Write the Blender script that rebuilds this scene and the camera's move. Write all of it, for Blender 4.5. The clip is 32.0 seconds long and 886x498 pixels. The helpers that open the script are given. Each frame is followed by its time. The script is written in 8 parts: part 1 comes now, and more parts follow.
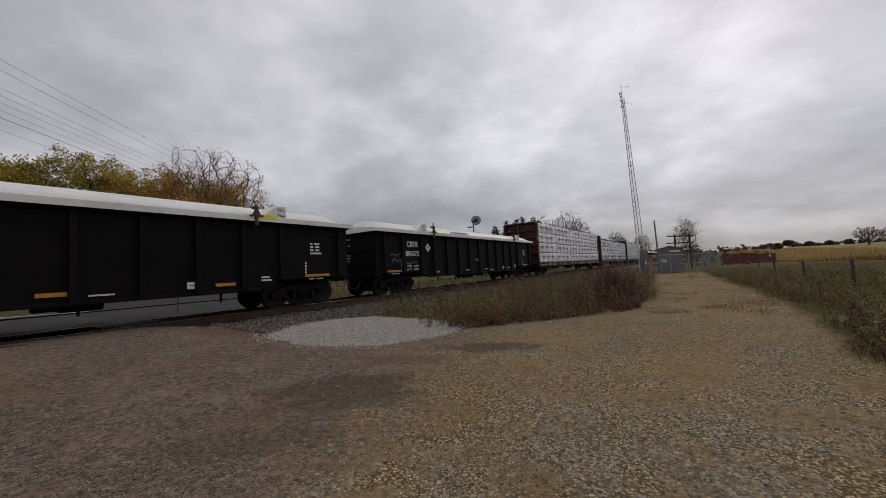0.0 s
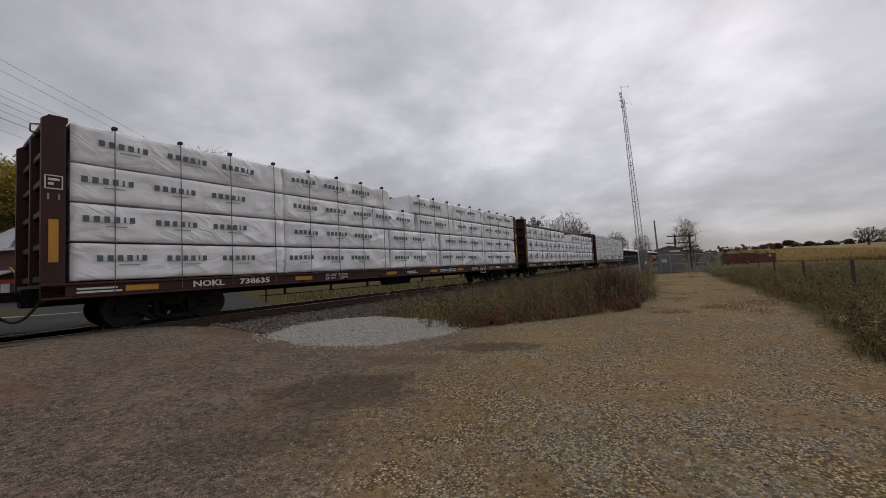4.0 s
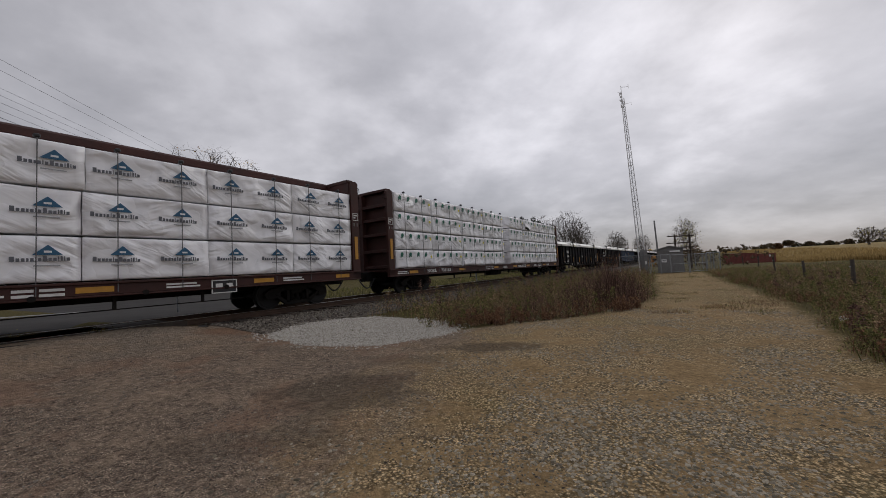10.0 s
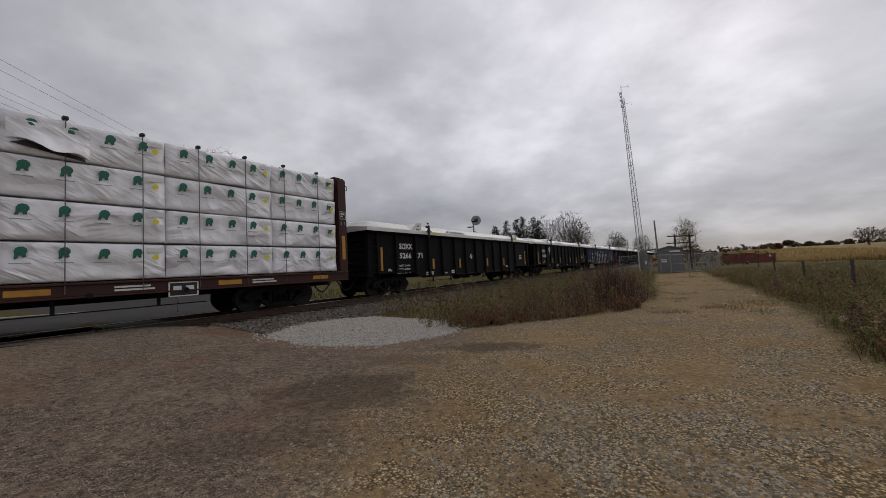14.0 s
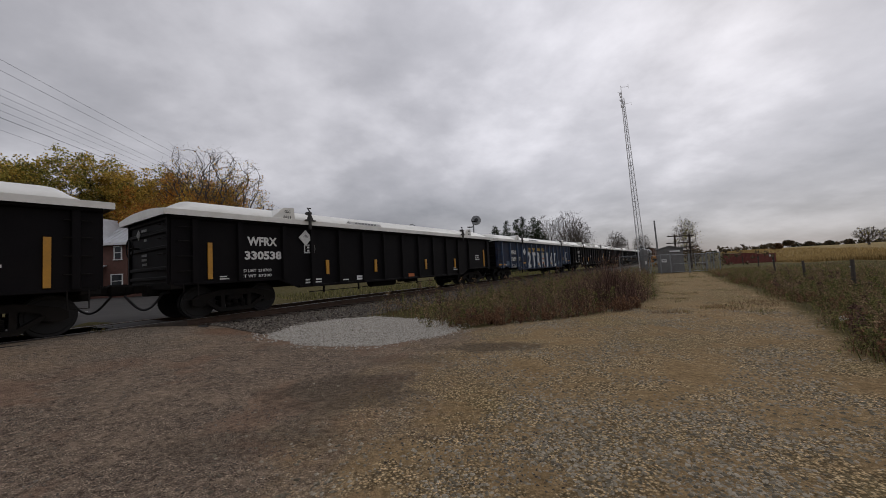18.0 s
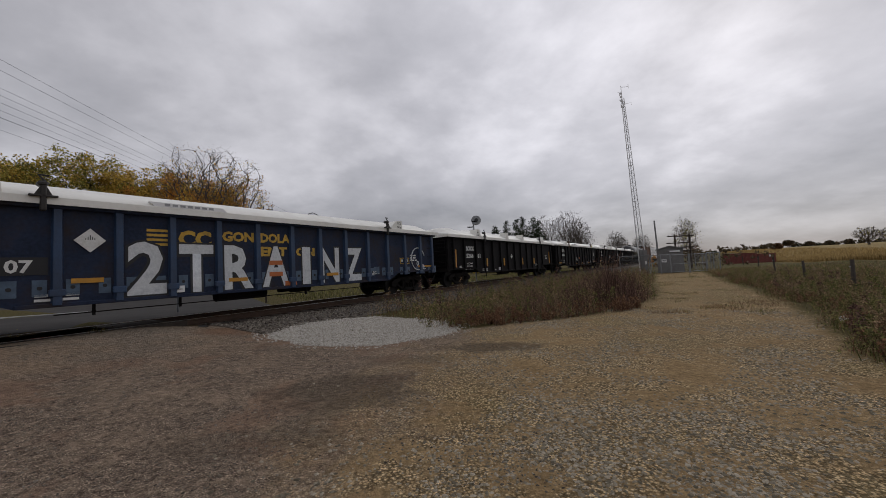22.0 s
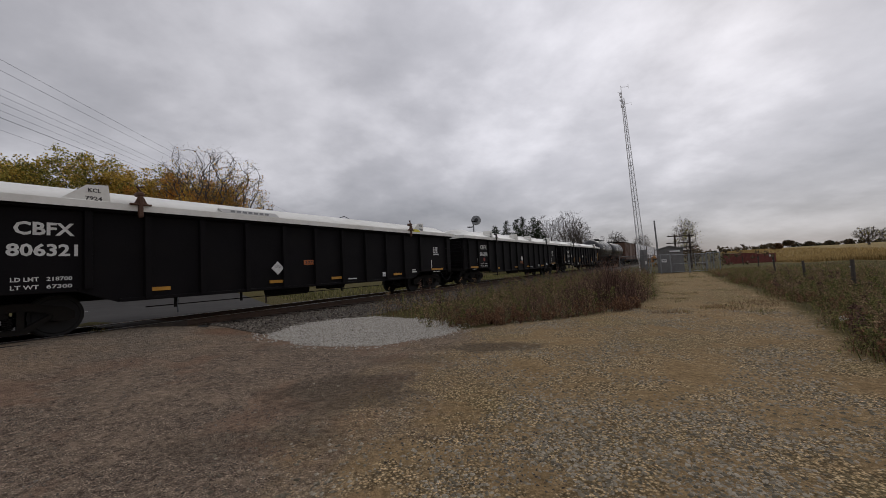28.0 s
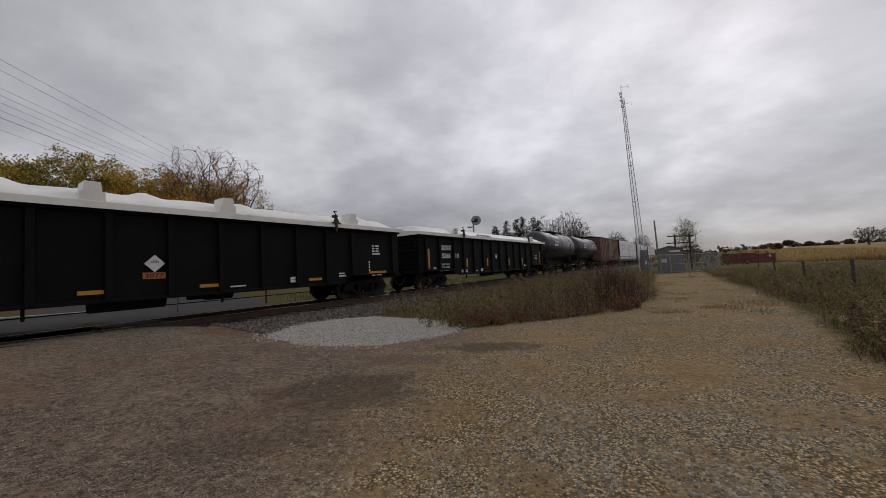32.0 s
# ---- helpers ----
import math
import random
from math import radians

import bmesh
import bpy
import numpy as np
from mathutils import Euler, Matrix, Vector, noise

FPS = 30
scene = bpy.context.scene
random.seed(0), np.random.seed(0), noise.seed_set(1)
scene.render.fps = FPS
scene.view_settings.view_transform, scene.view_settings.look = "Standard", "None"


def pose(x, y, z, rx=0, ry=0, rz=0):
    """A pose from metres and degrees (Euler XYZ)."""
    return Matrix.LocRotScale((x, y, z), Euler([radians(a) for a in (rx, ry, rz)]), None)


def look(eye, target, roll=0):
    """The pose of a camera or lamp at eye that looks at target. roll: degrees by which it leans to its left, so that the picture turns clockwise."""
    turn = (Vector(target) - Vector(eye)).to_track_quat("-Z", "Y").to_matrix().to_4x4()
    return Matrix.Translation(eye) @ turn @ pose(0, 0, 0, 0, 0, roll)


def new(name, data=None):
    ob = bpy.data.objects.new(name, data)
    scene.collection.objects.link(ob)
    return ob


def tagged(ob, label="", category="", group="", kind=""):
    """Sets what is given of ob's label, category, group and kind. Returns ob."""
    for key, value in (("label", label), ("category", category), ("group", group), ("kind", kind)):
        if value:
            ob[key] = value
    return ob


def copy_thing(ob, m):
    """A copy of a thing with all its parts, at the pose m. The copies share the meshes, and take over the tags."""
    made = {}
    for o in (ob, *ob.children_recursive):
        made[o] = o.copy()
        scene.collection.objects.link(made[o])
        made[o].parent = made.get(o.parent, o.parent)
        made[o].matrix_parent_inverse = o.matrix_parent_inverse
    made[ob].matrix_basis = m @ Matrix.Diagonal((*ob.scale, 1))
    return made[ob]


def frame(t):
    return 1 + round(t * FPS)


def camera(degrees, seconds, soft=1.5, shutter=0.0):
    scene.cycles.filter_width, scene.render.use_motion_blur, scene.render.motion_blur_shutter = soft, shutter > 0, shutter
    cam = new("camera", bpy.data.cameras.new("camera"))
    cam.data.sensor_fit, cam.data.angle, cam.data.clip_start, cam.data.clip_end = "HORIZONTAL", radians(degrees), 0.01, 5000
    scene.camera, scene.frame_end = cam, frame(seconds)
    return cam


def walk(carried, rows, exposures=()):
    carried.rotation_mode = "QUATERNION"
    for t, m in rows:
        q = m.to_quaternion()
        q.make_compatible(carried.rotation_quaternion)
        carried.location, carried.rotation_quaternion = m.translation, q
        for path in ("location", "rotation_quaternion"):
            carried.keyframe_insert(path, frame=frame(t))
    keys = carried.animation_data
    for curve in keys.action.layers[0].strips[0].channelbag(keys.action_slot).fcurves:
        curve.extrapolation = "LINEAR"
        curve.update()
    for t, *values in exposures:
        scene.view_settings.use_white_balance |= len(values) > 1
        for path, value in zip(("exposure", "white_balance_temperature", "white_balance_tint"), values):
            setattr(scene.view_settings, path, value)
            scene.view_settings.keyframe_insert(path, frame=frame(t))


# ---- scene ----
# Camera on a low tripod beside a level crossing; it never moves.
CAM_H = 1.50
PHI = radians(34.14)                      # heading of the track, right of the view
D_ALONG = Vector((math.sin(PHI), math.cos(PHI), 0))
D_ACROSS = Vector((-math.cos(PHI), math.sin(PHI), 0))
TRACK_C = 11.80                           # camera to track centre line
RAIL_Z = 0.514
cam = camera(100.8, 32.0, soft=0.45)
EYE = (0, 0, CAM_H)
AIM = (0, 10, CAM_H + 10 * math.tan(radians(3.09)))
walk(cam, [(0, look(EYE, AIM, -2.91)), (32.0, look(EYE, AIM, -2.91))])


def at_track(along, across, z=0.0):
    """World place from metres along the track and metres from the camera across it."""
    p = D_ALONG * along + D_ACROSS * across
    return Vector((p.x, p.y, z))


# ---------------------------------------------------------------- light
def nd(nt, kind, **sets):
    n = nt.nodes.new(kind)
    for k, v in sets.items():
        if k == "loc":
            continue
        if k in n.inputs:
            n.inputs[k].default_value = v
    return n


world = bpy.data.worlds.new("overcast")
world.use_nodes = True
scene.world = world
wt = world.node_tree
wt.nodes.clear()
SUN_EL, SUN_AZ = 34.0, 43.0


def build_sky():
    L = wt.links
    out = wt.nodes.new("ShaderNodeOutputWorld")
    sky = wt.nodes.new("ShaderNodeTexSky")
    sky.sky_type = "NISHITA"
    sky.sun_disc = False
    sky.sun_elevation, sky.sun_rotation = radians(SUN_EL), radians(SUN_AZ)
    bg1 = wt.nodes.new("ShaderNodeBackground")
    bg1.inputs[1].default_value = 0.08
    L.new(sky.outputs[0], bg1.inputs[0])
    tc = wt.nodes.new("ShaderNodeTexCoord")
    sep = wt.nodes.new("ShaderNodeSeparateXYZ")
    L.new(tc.outputs["Generated"], sep.inputs[0])
    up = wt.nodes.new("ShaderNodeMath"); up.operation = "MAXIMUM"; up.inputs[1].default_value = 0.0
    L.new(sep.outputs[2], up.inputs[0])
    lift = wt.nodes.new("ShaderNodeMath"); lift.operation = "ADD"; lift.inputs[1].default_value = 0.30
    L.new(up.outputs[0], lift.inputs[0])
    dv = []
    for i in (0, 1):
        d = wt.nodes.new("ShaderNodeMath"); d.operation = "DIVIDE"
        L.new(sep.outputs[i], d.inputs[0]); L.new(lift.outputs[0], d.inputs[1]); dv.append(d)
    cb = wt.nodes.new("ShaderNodeCombineXYZ")
    L.new(dv[0].outputs[0], cb.inputs[0]); L.new(dv[1].outputs[0], cb.inputs[1])
    cb.inputs[2].default_value = 3.7
    n1 = wt.nodes.new("ShaderNodeTexNoise")
    n1.inputs["Scale"].default_value = 1.15; n1.inputs["Detail"].default_value = 7; n1.inputs["Roughness"].default_value = 0.5
    n1.inputs["Distortion"].default_value = 0.25
    n2 = wt.nodes.new("ShaderNodeTexNoise")
    n2.inputs["Scale"].default_value = 3.4; n2.inputs["Detail"].default_value = 6; n2.inputs["Roughness"].default_value = 0.55
    L.new(cb.outputs[0], n1.inputs["Vector"]); L.new(cb.outputs[0], n2.inputs["Vector"])
    mx = wt.nodes.new("ShaderNodeMix"); mx.inputs[0].default_value = 0.33
    L.new(n1.outputs[0], mx.inputs[2]); L.new(n2.outputs[0], mx.inputs[3])
    ramp = wt.nodes.new("ShaderNodeValToRGB")
    L.new(mx.outputs[0], ramp.inputs[0])
    e = ramp.color_ramp.elements
    e[0].position, e[0].color = 0.34, (0.372, 0.372, 0.408, 1)
    e[1].position, e[1].color = 0.66, (0.812, 0.80, 0.855, 1)
    m = e.new(0.50); m.color = (0.534, 0.528, 0.571, 1)
    # the cloud is thinner, and so brighter, towards the hidden sun
    dot = wt.nodes.new("ShaderNodeVectorMath"); dot.operation = "DOT_PRODUCT"
    L.new(tc.outputs["Generated"], dot.inputs[0])
    dot.inputs[1].default_value = (math.sin(radians(SUN_AZ)) * math.cos(radians(SUN_EL)), math.cos(radians(SUN_AZ)) * math.cos(radians(SUN_EL)), math.sin(radians(SUN_EL)))
    thin = wt.nodes.new("ShaderNodeMapRange"); thin.interpolation_type = "SMOOTHSTEP"
    L.new(dot.outputs["Value"], thin.inputs[0])
    for i, q in enumerate((0.50, 1.0, 0.81, 1.15)):
        thin.inputs[i + 1].default_value = q
    bg2 = wt.nodes.new("ShaderNodeBackground")
    low = wt.nodes.new("ShaderNodeMapRange"); low.interpolation_type = "SMOOTHSTEP"
    L.new(sep.outputs[2], low.inputs[0])
    for i, q in enumerate((-0.02, 0.26, 0.50, 1.03)):
        low.inputs[i + 1].default_value = q
    # an overcast sky is brightest overhead
    high = wt.nodes.new("ShaderNodeMapRange"); high.interpolation_type = "SMOOTHSTEP"
    L.new(sep.outputs[2], high.inputs[0])
    for i, q in enumerate((0.5, 1.0, 0.0, 0.34)):
        high.inputs[i + 1].default_value = q
    both = wt.nodes.new("ShaderNodeMath"); both.operation = "ADD"
    L.new(low.outputs[0], both.inputs[0]); L.new(high.outputs[0], both.inputs[1])
    lum = wt.nodes.new("ShaderNodeMath"); lum.operation = "MULTIPLY"
    L.new(thin.outputs[0], lum.inputs[0]); L.new(both.outputs[0], lum.inputs[1])
    L.new(lum.outputs[0], bg2.inputs[1])
    L.new(ramp.outputs[0], bg2.inputs[0])
    mixs = wt.nodes.new("ShaderNodeMixShader"); mixs.inputs[0].default_value = 0.93
    L.new(bg1.outputs[0], mixs.inputs[1]); L.new(bg2.outputs[0], mixs.inputs[2])
    L.new(mixs.outputs[0], out.inputs[0])


build_sky()
sun = new("sun", bpy.data.lights.new("sun", "SUN"))
sun.data.energy, sun.data.angle, sun.data.color = 0.5, radians(25), (1.0, 0.97, 0.92)
_az = radians(SUN_AZ)
sun.matrix_world = look((0, 0, 50), (-50 * math.sin(_az) / math.tan(radians(SUN_EL)), -50 * math.cos(_az) / math.tan(radians(SUN_EL)), 0))
scene.view_settings.exposure = 0.0


# ---------------------------------------------------------------- materials
def mat(name, color, rough=0.6, metal=0.0, vary=0.25, scale=3.0, fine=40.0, bump=0.15, dirt=None, dirt_amt=0.4, dirt_scale=1.2, rnd=0.0, bump_dist=0.01, spec=0.5):
    """Procedural surface: base colour with two scales of noise, optional second dirt colour, and bump."""
    m = bpy.data.materials.new(name)
    m.use_nodes = True
    nt = m.node_tree
    b = nt.nodes["Principled BSDF"]
    L = nt.links
    tc = nt.nodes.new("ShaderNodeTexCoord")
    na = nt.nodes.new("ShaderNodeTexNoise"); na.inputs["Scale"].default_value = scale; na.inputs["Detail"].default_value = 5
    nb = nt.nodes.new("ShaderNodeTexNoise"); nb.inputs["Scale"].default_value = fine; nb.inputs["Detail"].default_value = 3
    L.new(tc.outputs["Object"], na.inputs[0]); L.new(tc.outputs["Object"], nb.inputs[0])
    mixn = nt.nodes.new("ShaderNodeMix"); mixn.inputs[0].default_value = 0.45
    L.new(na.outputs[0], mixn.inputs[2]); L.new(nb.outputs[0], mixn.inputs[3])
    mr = nt.nodes.new("ShaderNodeMapRange")
    mr.inputs[1].default_value, mr.inputs[2].default_value = 0.3, 0.7
    mr.inputs[3].default_value, mr.inputs[4].default_value = 1 - vary, 1 + vary
    L.new(mixn.outputs[0], mr.inputs[0])
    src = mr.outputs[0]
    if rnd:
        oi = nt.nodes.new("ShaderNodeObjectInfo")
        r2 = nt.nodes.new("ShaderNodeMapRange")
        r2.inputs[3].default_value, r2.inputs[4].default_value = 1 - rnd, 1 + rnd
        L.new(oi.outputs["Random"], r2.inputs[0])
        mm = nt.nodes.new("ShaderNodeMath"); mm.operation = "MULTIPLY"
        L.new(src, mm.inputs[0]); L.new(r2.outputs[0], mm.inputs[1]); src = mm.outputs[0]
    vm = nt.nodes.new("ShaderNodeVectorMath"); vm.operation = "SCALE"
    vm.inputs[0].default_value = color[:3]
    L.new(src, vm.inputs["Scale"])
    col = vm.outputs[0]
    if dirt:
        nc = nt.nodes.new("ShaderNodeTexNoise"); nc.inputs["Scale"].default_value = dirt_scale; nc.inputs["Detail"].default_value = 8; nc.inputs["Roughness"].default_value = 0.65
        L.new(tc.outputs["Object"], nc.inputs[0])
        rp = nt.nodes.new("ShaderNodeMapRange")
        rp.inputs[1].default_value, rp.inputs[2].default_value = 0.45, 0.68
        rp.inputs[3].default_value, rp.inputs[4].default_value = 0.0, dirt_amt
        L.new(nc.outputs[0], rp.inputs[0])
        mc = nt.nodes.new("ShaderNodeMix"); mc.data_type = "RGBA"
        L.new(rp.outputs[0], mc.inputs[0]); L.new(col, mc.inputs[6]); mc.inputs[7].default_value = (*dirt[:3], 1)
        col = mc.outputs[2]
    L.new(col, b.inputs["Base Color"])
    b.inputs["Roughness"].default_value, b.inputs["Metallic"].default_value = rough, metal
    b.inputs["Specular IOR Level"].default_value = spec
    if bump:
        bp = nt.nodes.new("ShaderNodeBump"); bp.inputs["Strength"].default_value = bump; bp.inputs["Distance"].default_value = bump_dist
        L.new(mixn.outputs[0], bp.inputs["Height"]); L.new(bp.outputs[0], b.inputs["Normal"])
    return m


M = {}
M["gon_black"] = mat("gondola_black_paint", (0.0050, 0.0042, 0.0052), 0.62, vary=0.35, scale=1.5, fine=25, dirt=(0.0105, 0.0085, 0.0080), dirt_amt=0.45, rnd=0.15, spec=0.11)
M["gon_blue"] = mat("weathered_blue_paint", (0.018, 0.028, 0.058), 0.65, vary=0.4, scale=1.6, fine=18, dirt=(0.030, 0.022, 0.020), dirt_amt=0.9, dirt_scale=1.6, spec=0.2)
M["gon_blue_rib"] = mat("gondola_rib_blue", (0.022, 0.05, 0.11), 0.5, vary=0.25, dirt=(0.025, 0.021, 0.02), dirt_amt=0.55)
M["under"] = mat("grimy_underframe", (0.009, 0.008, 0.0075), 0.8, vary=0.4, scale=4, dirt=(0.025, 0.018, 0.013), dirt_amt=0.4, spec=0.2)
M["truck"] = mat("cast_truck_steel", (0.0078, 0.0066, 0.0058), 0.75, vary=0.4, scale=5, dirt=(0.022, 0.016, 0.011), dirt_amt=0.4, spec=0.2)
M["wheel"] = mat("wheel_steel", (0.008, 0.007, 0.0066), 0.6, metal=0.2, vary=0.3, scale=6)
M["tread"] = mat("polished_wheel_tread", (0.35, 0.34, 0.33), 0.3, metal=1.0, vary=0.1)
M["cover"] = mat("white_fibreglass_cover", (0.78, 0.77, 0.72), 0.45, vary=0.06, scale=1.2, fine=14, dirt=(0.42, 0.38, 0.31), dirt_amt=0.35, dirt_scale=0.9)
M["clamp"] = mat("rusty_clamp_steel", (0.085, 0.04, 0.022), 0.75, vary=0.4, scale=9)
M["clamp_dark"] = mat("dark_clamp_steel", (0.02, 0.017, 0.015), 0.6, vary=0.4, scale=9)
M["oxide"] = mat("oxide_red_paint", (0.052, 0.018, 0.0145), 0.6, vary=0.3, scale=1.6, fine=22, dirt=(0.03, 0.02, 0.017), dirt_amt=0.55, spec=0.3)
M["yellow"] = mat("yellow_reflective_tape", (0.50, 0.24, 0.025), 0.45, vary=0.12, scale=5, dirt=(0.2, 0.11, 0.03), dirt_amt=0.35, dirt_scale=4)
M["white_paint"] = mat("white_stencil_paint", (0.68, 0.68, 0.66), 0.6, vary=0.1, scale=6, dirt=(0.35, 0.33, 0.3), dirt_amt=0.5, dirt_scale=6)
M["graffiti"] = mat("worn_white_spray_paint", (0.62, 0.64, 0.65), 0.75, vary=0.2, scale=6, fine=30, dirt=(0.16, 0.18, 0.22), dirt_amt=0.5, dirt_scale=6)
M["gold_paint"] = mat("golden_yellow_paint", (0.55, 0.34, 0.04), 0.6, vary=0.15, scale=4, dirt=(0.1, 0.08, 0.04), dirt_amt=0.6, dirt_scale=5)
M["red_spray"] = mat("red_spray_paint", (0.28, 0.035, 0.02), 0.6, vary=0.3, scale=14, dirt=(0.03, 0.01, 0.01), dirt_amt=0.8, dirt_scale=12)
M["orange_sign"] = mat("orange_placard", (0.42, 0.12, 0.03), 0.6, vary=0.1)
M["black_ink"] = mat("black_ink", (0.02, 0.02, 0.022), 0.6, vary=0.1)
M["panel_black"] = mat("black_number_panel", (0.012, 0.012, 0.014), 0.5, vary=0.2)
M["end_mark"] = mat("faded_white_marking", (0.30, 0.30, 0.29), 0.7, vary=0.3, scale=8, dirt=(0.05, 0.05, 0.05), dirt_amt=0.6, dirt_scale=9)
M["scribble"] = mat("thin_grey_chalk", (0.20, 0.20, 0.20), 0.8, vary=0.4, scale=14)
M["faded_blue"] = mat("faded_light_blue_paint", (0.075, 0.115, 0.17), 0.7, vary=0.3, scale=6, dirt=(0.03, 0.04, 0.06), dirt_amt=0.6, dirt_scale=5)
M["wrap_band"] = mat("steel_strap", (0.10, 0.10, 0.105), 0.5, vary=0.2)


def wrap_material(name, tint, slackness=1.0):
    """Woven plastic lumber wrap with long creases and slack folds."""
    m = bpy.data.materials.new(name)
    m.use_nodes = True
    nt = m.node_tree; L = nt.links
    b = nt.nodes["Principled BSDF"]
    tc = nt.nodes.new("ShaderNodeTexCoord")
    oi = nt.nodes.new("ShaderNodeObjectInfo")
    add = nt.nodes.new("ShaderNodeVectorMath"); add.operation = "ADD"
    sc = nt.nodes.new("ShaderNodeVectorMath"); sc.operation = "SCALE"; sc.inputs[0].default_value = (37, 17, 23)
    L.new(oi.outputs["Random"], sc.inputs["Scale"])
    L.new(tc.outputs["Object"], add.inputs[0]); L.new(sc.outputs[0], add.inputs[1])
    def creases(turn, scale, seed):
        """Long narrow folds across the sheet at one slant."""
        m1 = nt.nodes.new("ShaderNodeMapping"); m1.inputs["Rotation"].default_value = (0, radians(turn), 0); m1.inputs["Location"].default_value = (seed, 0, seed)
        m2 = nt.nodes.new("ShaderNodeMapping"); m2.inputs["Scale"].default_value = (0.26, 0.5, 1.0)
        L.new(add.outputs[0], m1.inputs[0]); L.new(m1.outputs[0], m2.inputs[0])
        n = nt.nodes.new("ShaderNodeTexNoise"); n.inputs["Scale"].default_value = scale; n.inputs["Detail"].default_value = 2.5; n.inputs["Roughness"].default_value = 0.5; n.inputs["Distortion"].default_value = 0.35
        L.new(m2.outputs[0], n.inputs[0])
        return n.outputs[0]
    patch = nt.nodes.new("ShaderNodeTexNoise"); patch.inputs["Scale"].default_value = 0.8; patch.inputs["Detail"].default_value = 1.0
    L.new(add.outputs[0], patch.inputs[0])
    pm = nt.nodes.new("ShaderNodeMapRange"); pm.inputs[1].default_value, pm.inputs[2].default_value = 0.5, 0.6
    L.new(patch.outputs[0], pm.inputs[0])
    fold = nt.nodes.new("ShaderNodeMix")
    L.new(pm.outputs[0], fold.inputs[0]); L.new(creases(-30, 4.2, 0), fold.inputs[2]); L.new(creases(16, 3.6, 9), fold.inputs[3])
    slack = nt.nodes.new("ShaderNodeTexNoise"); slack.inputs["Scale"].default_value = 1.3; slack.inputs["Detail"].default_value = 1.5
    L.new(add.outputs[0], slack.inputs[0])
    sm_ = nt.nodes.new("ShaderNodeMapRange"); sm_.inputs[1].default_value, sm_.inputs[2].default_value = 0.40, 0.62
    sm_.inputs[3].default_value, sm_.inputs[4].default_value = 0.12, 1.0
    L.new(slack.outputs[0], sm_.inputs[0])
    deep = nt.nodes.new("ShaderNodeMath"); deep.operation = "MULTIPLY"
    L.new(fold.outputs[0], deep.inputs[0]); L.new(sm_.outputs[0], deep.inputs[1])
    mx = nt.nodes.new("ShaderNodeMix"); mx.inputs[0].default_value = 0.35
    L.new(deep.outputs[0], mx.inputs[2]); L.new(slack.outputs[0], mx.inputs[3])
    bp = nt.nodes.new("ShaderNodeBump"); bp.inputs["Strength"].default_value = 1.0; bp.inputs["Distance"].default_value = 0.12 * slackness
    L.new(mx.outputs[0], bp.inputs["Height"]); L.new(bp.outputs[0], b.inputs["Normal"])
    mr = nt.nodes.new("ShaderNodeMapRange"); mr.inputs[1].default_value, mr.inputs[2].default_value = 0.3, 0.7
    mr.inputs[3].default_value, mr.inputs[4].default_value = 0.97, 1.02
    L.new(slack.outputs[0], mr.inputs[0])
    vm = nt.nodes.new("ShaderNodeVectorMath"); vm.operation = "SCALE"; vm.inputs[0].default_value = tint
    L.new(mr.outputs[0], vm.inputs["Scale"]); L.new(vm.outputs[0], b.inputs["Base Color"])
    b.inputs["Roughness"].default_value = 0.42
    return m


M["wrap"] = wrap_material("white_lumber_wrap", (0.87, 0.865, 0.88), 1.25)
M["wrap_loose"] = wrap_material("loose_white_lumber_wrap", (0.87, 0.865, 0.88), 1.9)
M["ink_green"] = mat("dark_green_print", (0.10, 0.135, 0.13), 0.5, vary=0.15)
M["ink_grey"] = mat("grey_print", (0.30, 0.31, 0.32), 0.5, vary=0.1)
M["ink_blue"] = mat("blue_print", (0.02, 0.10, 0.19), 0.5, vary=0.15)
M["ink_dark"] = mat("charcoal_print", (0.11, 0.115, 0.13), 0.5, vary=0.15)
M["ink_leaf"] = mat("leaf_green_print", (0.014, 0.13, 0.085), 0.5, vary=0.5)
M["sticker_yellow"] = mat("yellow_sticker", (0.80, 0.72, 0.04), 0.5, vary=0.1)
M["sticker_white"] = mat("white_sticker", (0.75, 0.75, 0.75), 0.5, vary=0.05)
M["tank_black"] = mat("black_tank_paint", (0.02, 0.02, 0.022), 0.35, vary=0.3, scale=1.2, dirt=(0.06, 0.055, 0.05), dirt_amt=0.5)
M["box_brown"] = mat("brown_boxcar_paint", (0.13, 0.065, 0.04), 0.6, vary=0.25, scale=1.4, dirt=(0.07, 0.045, 0.035), dirt_amt=0.5)


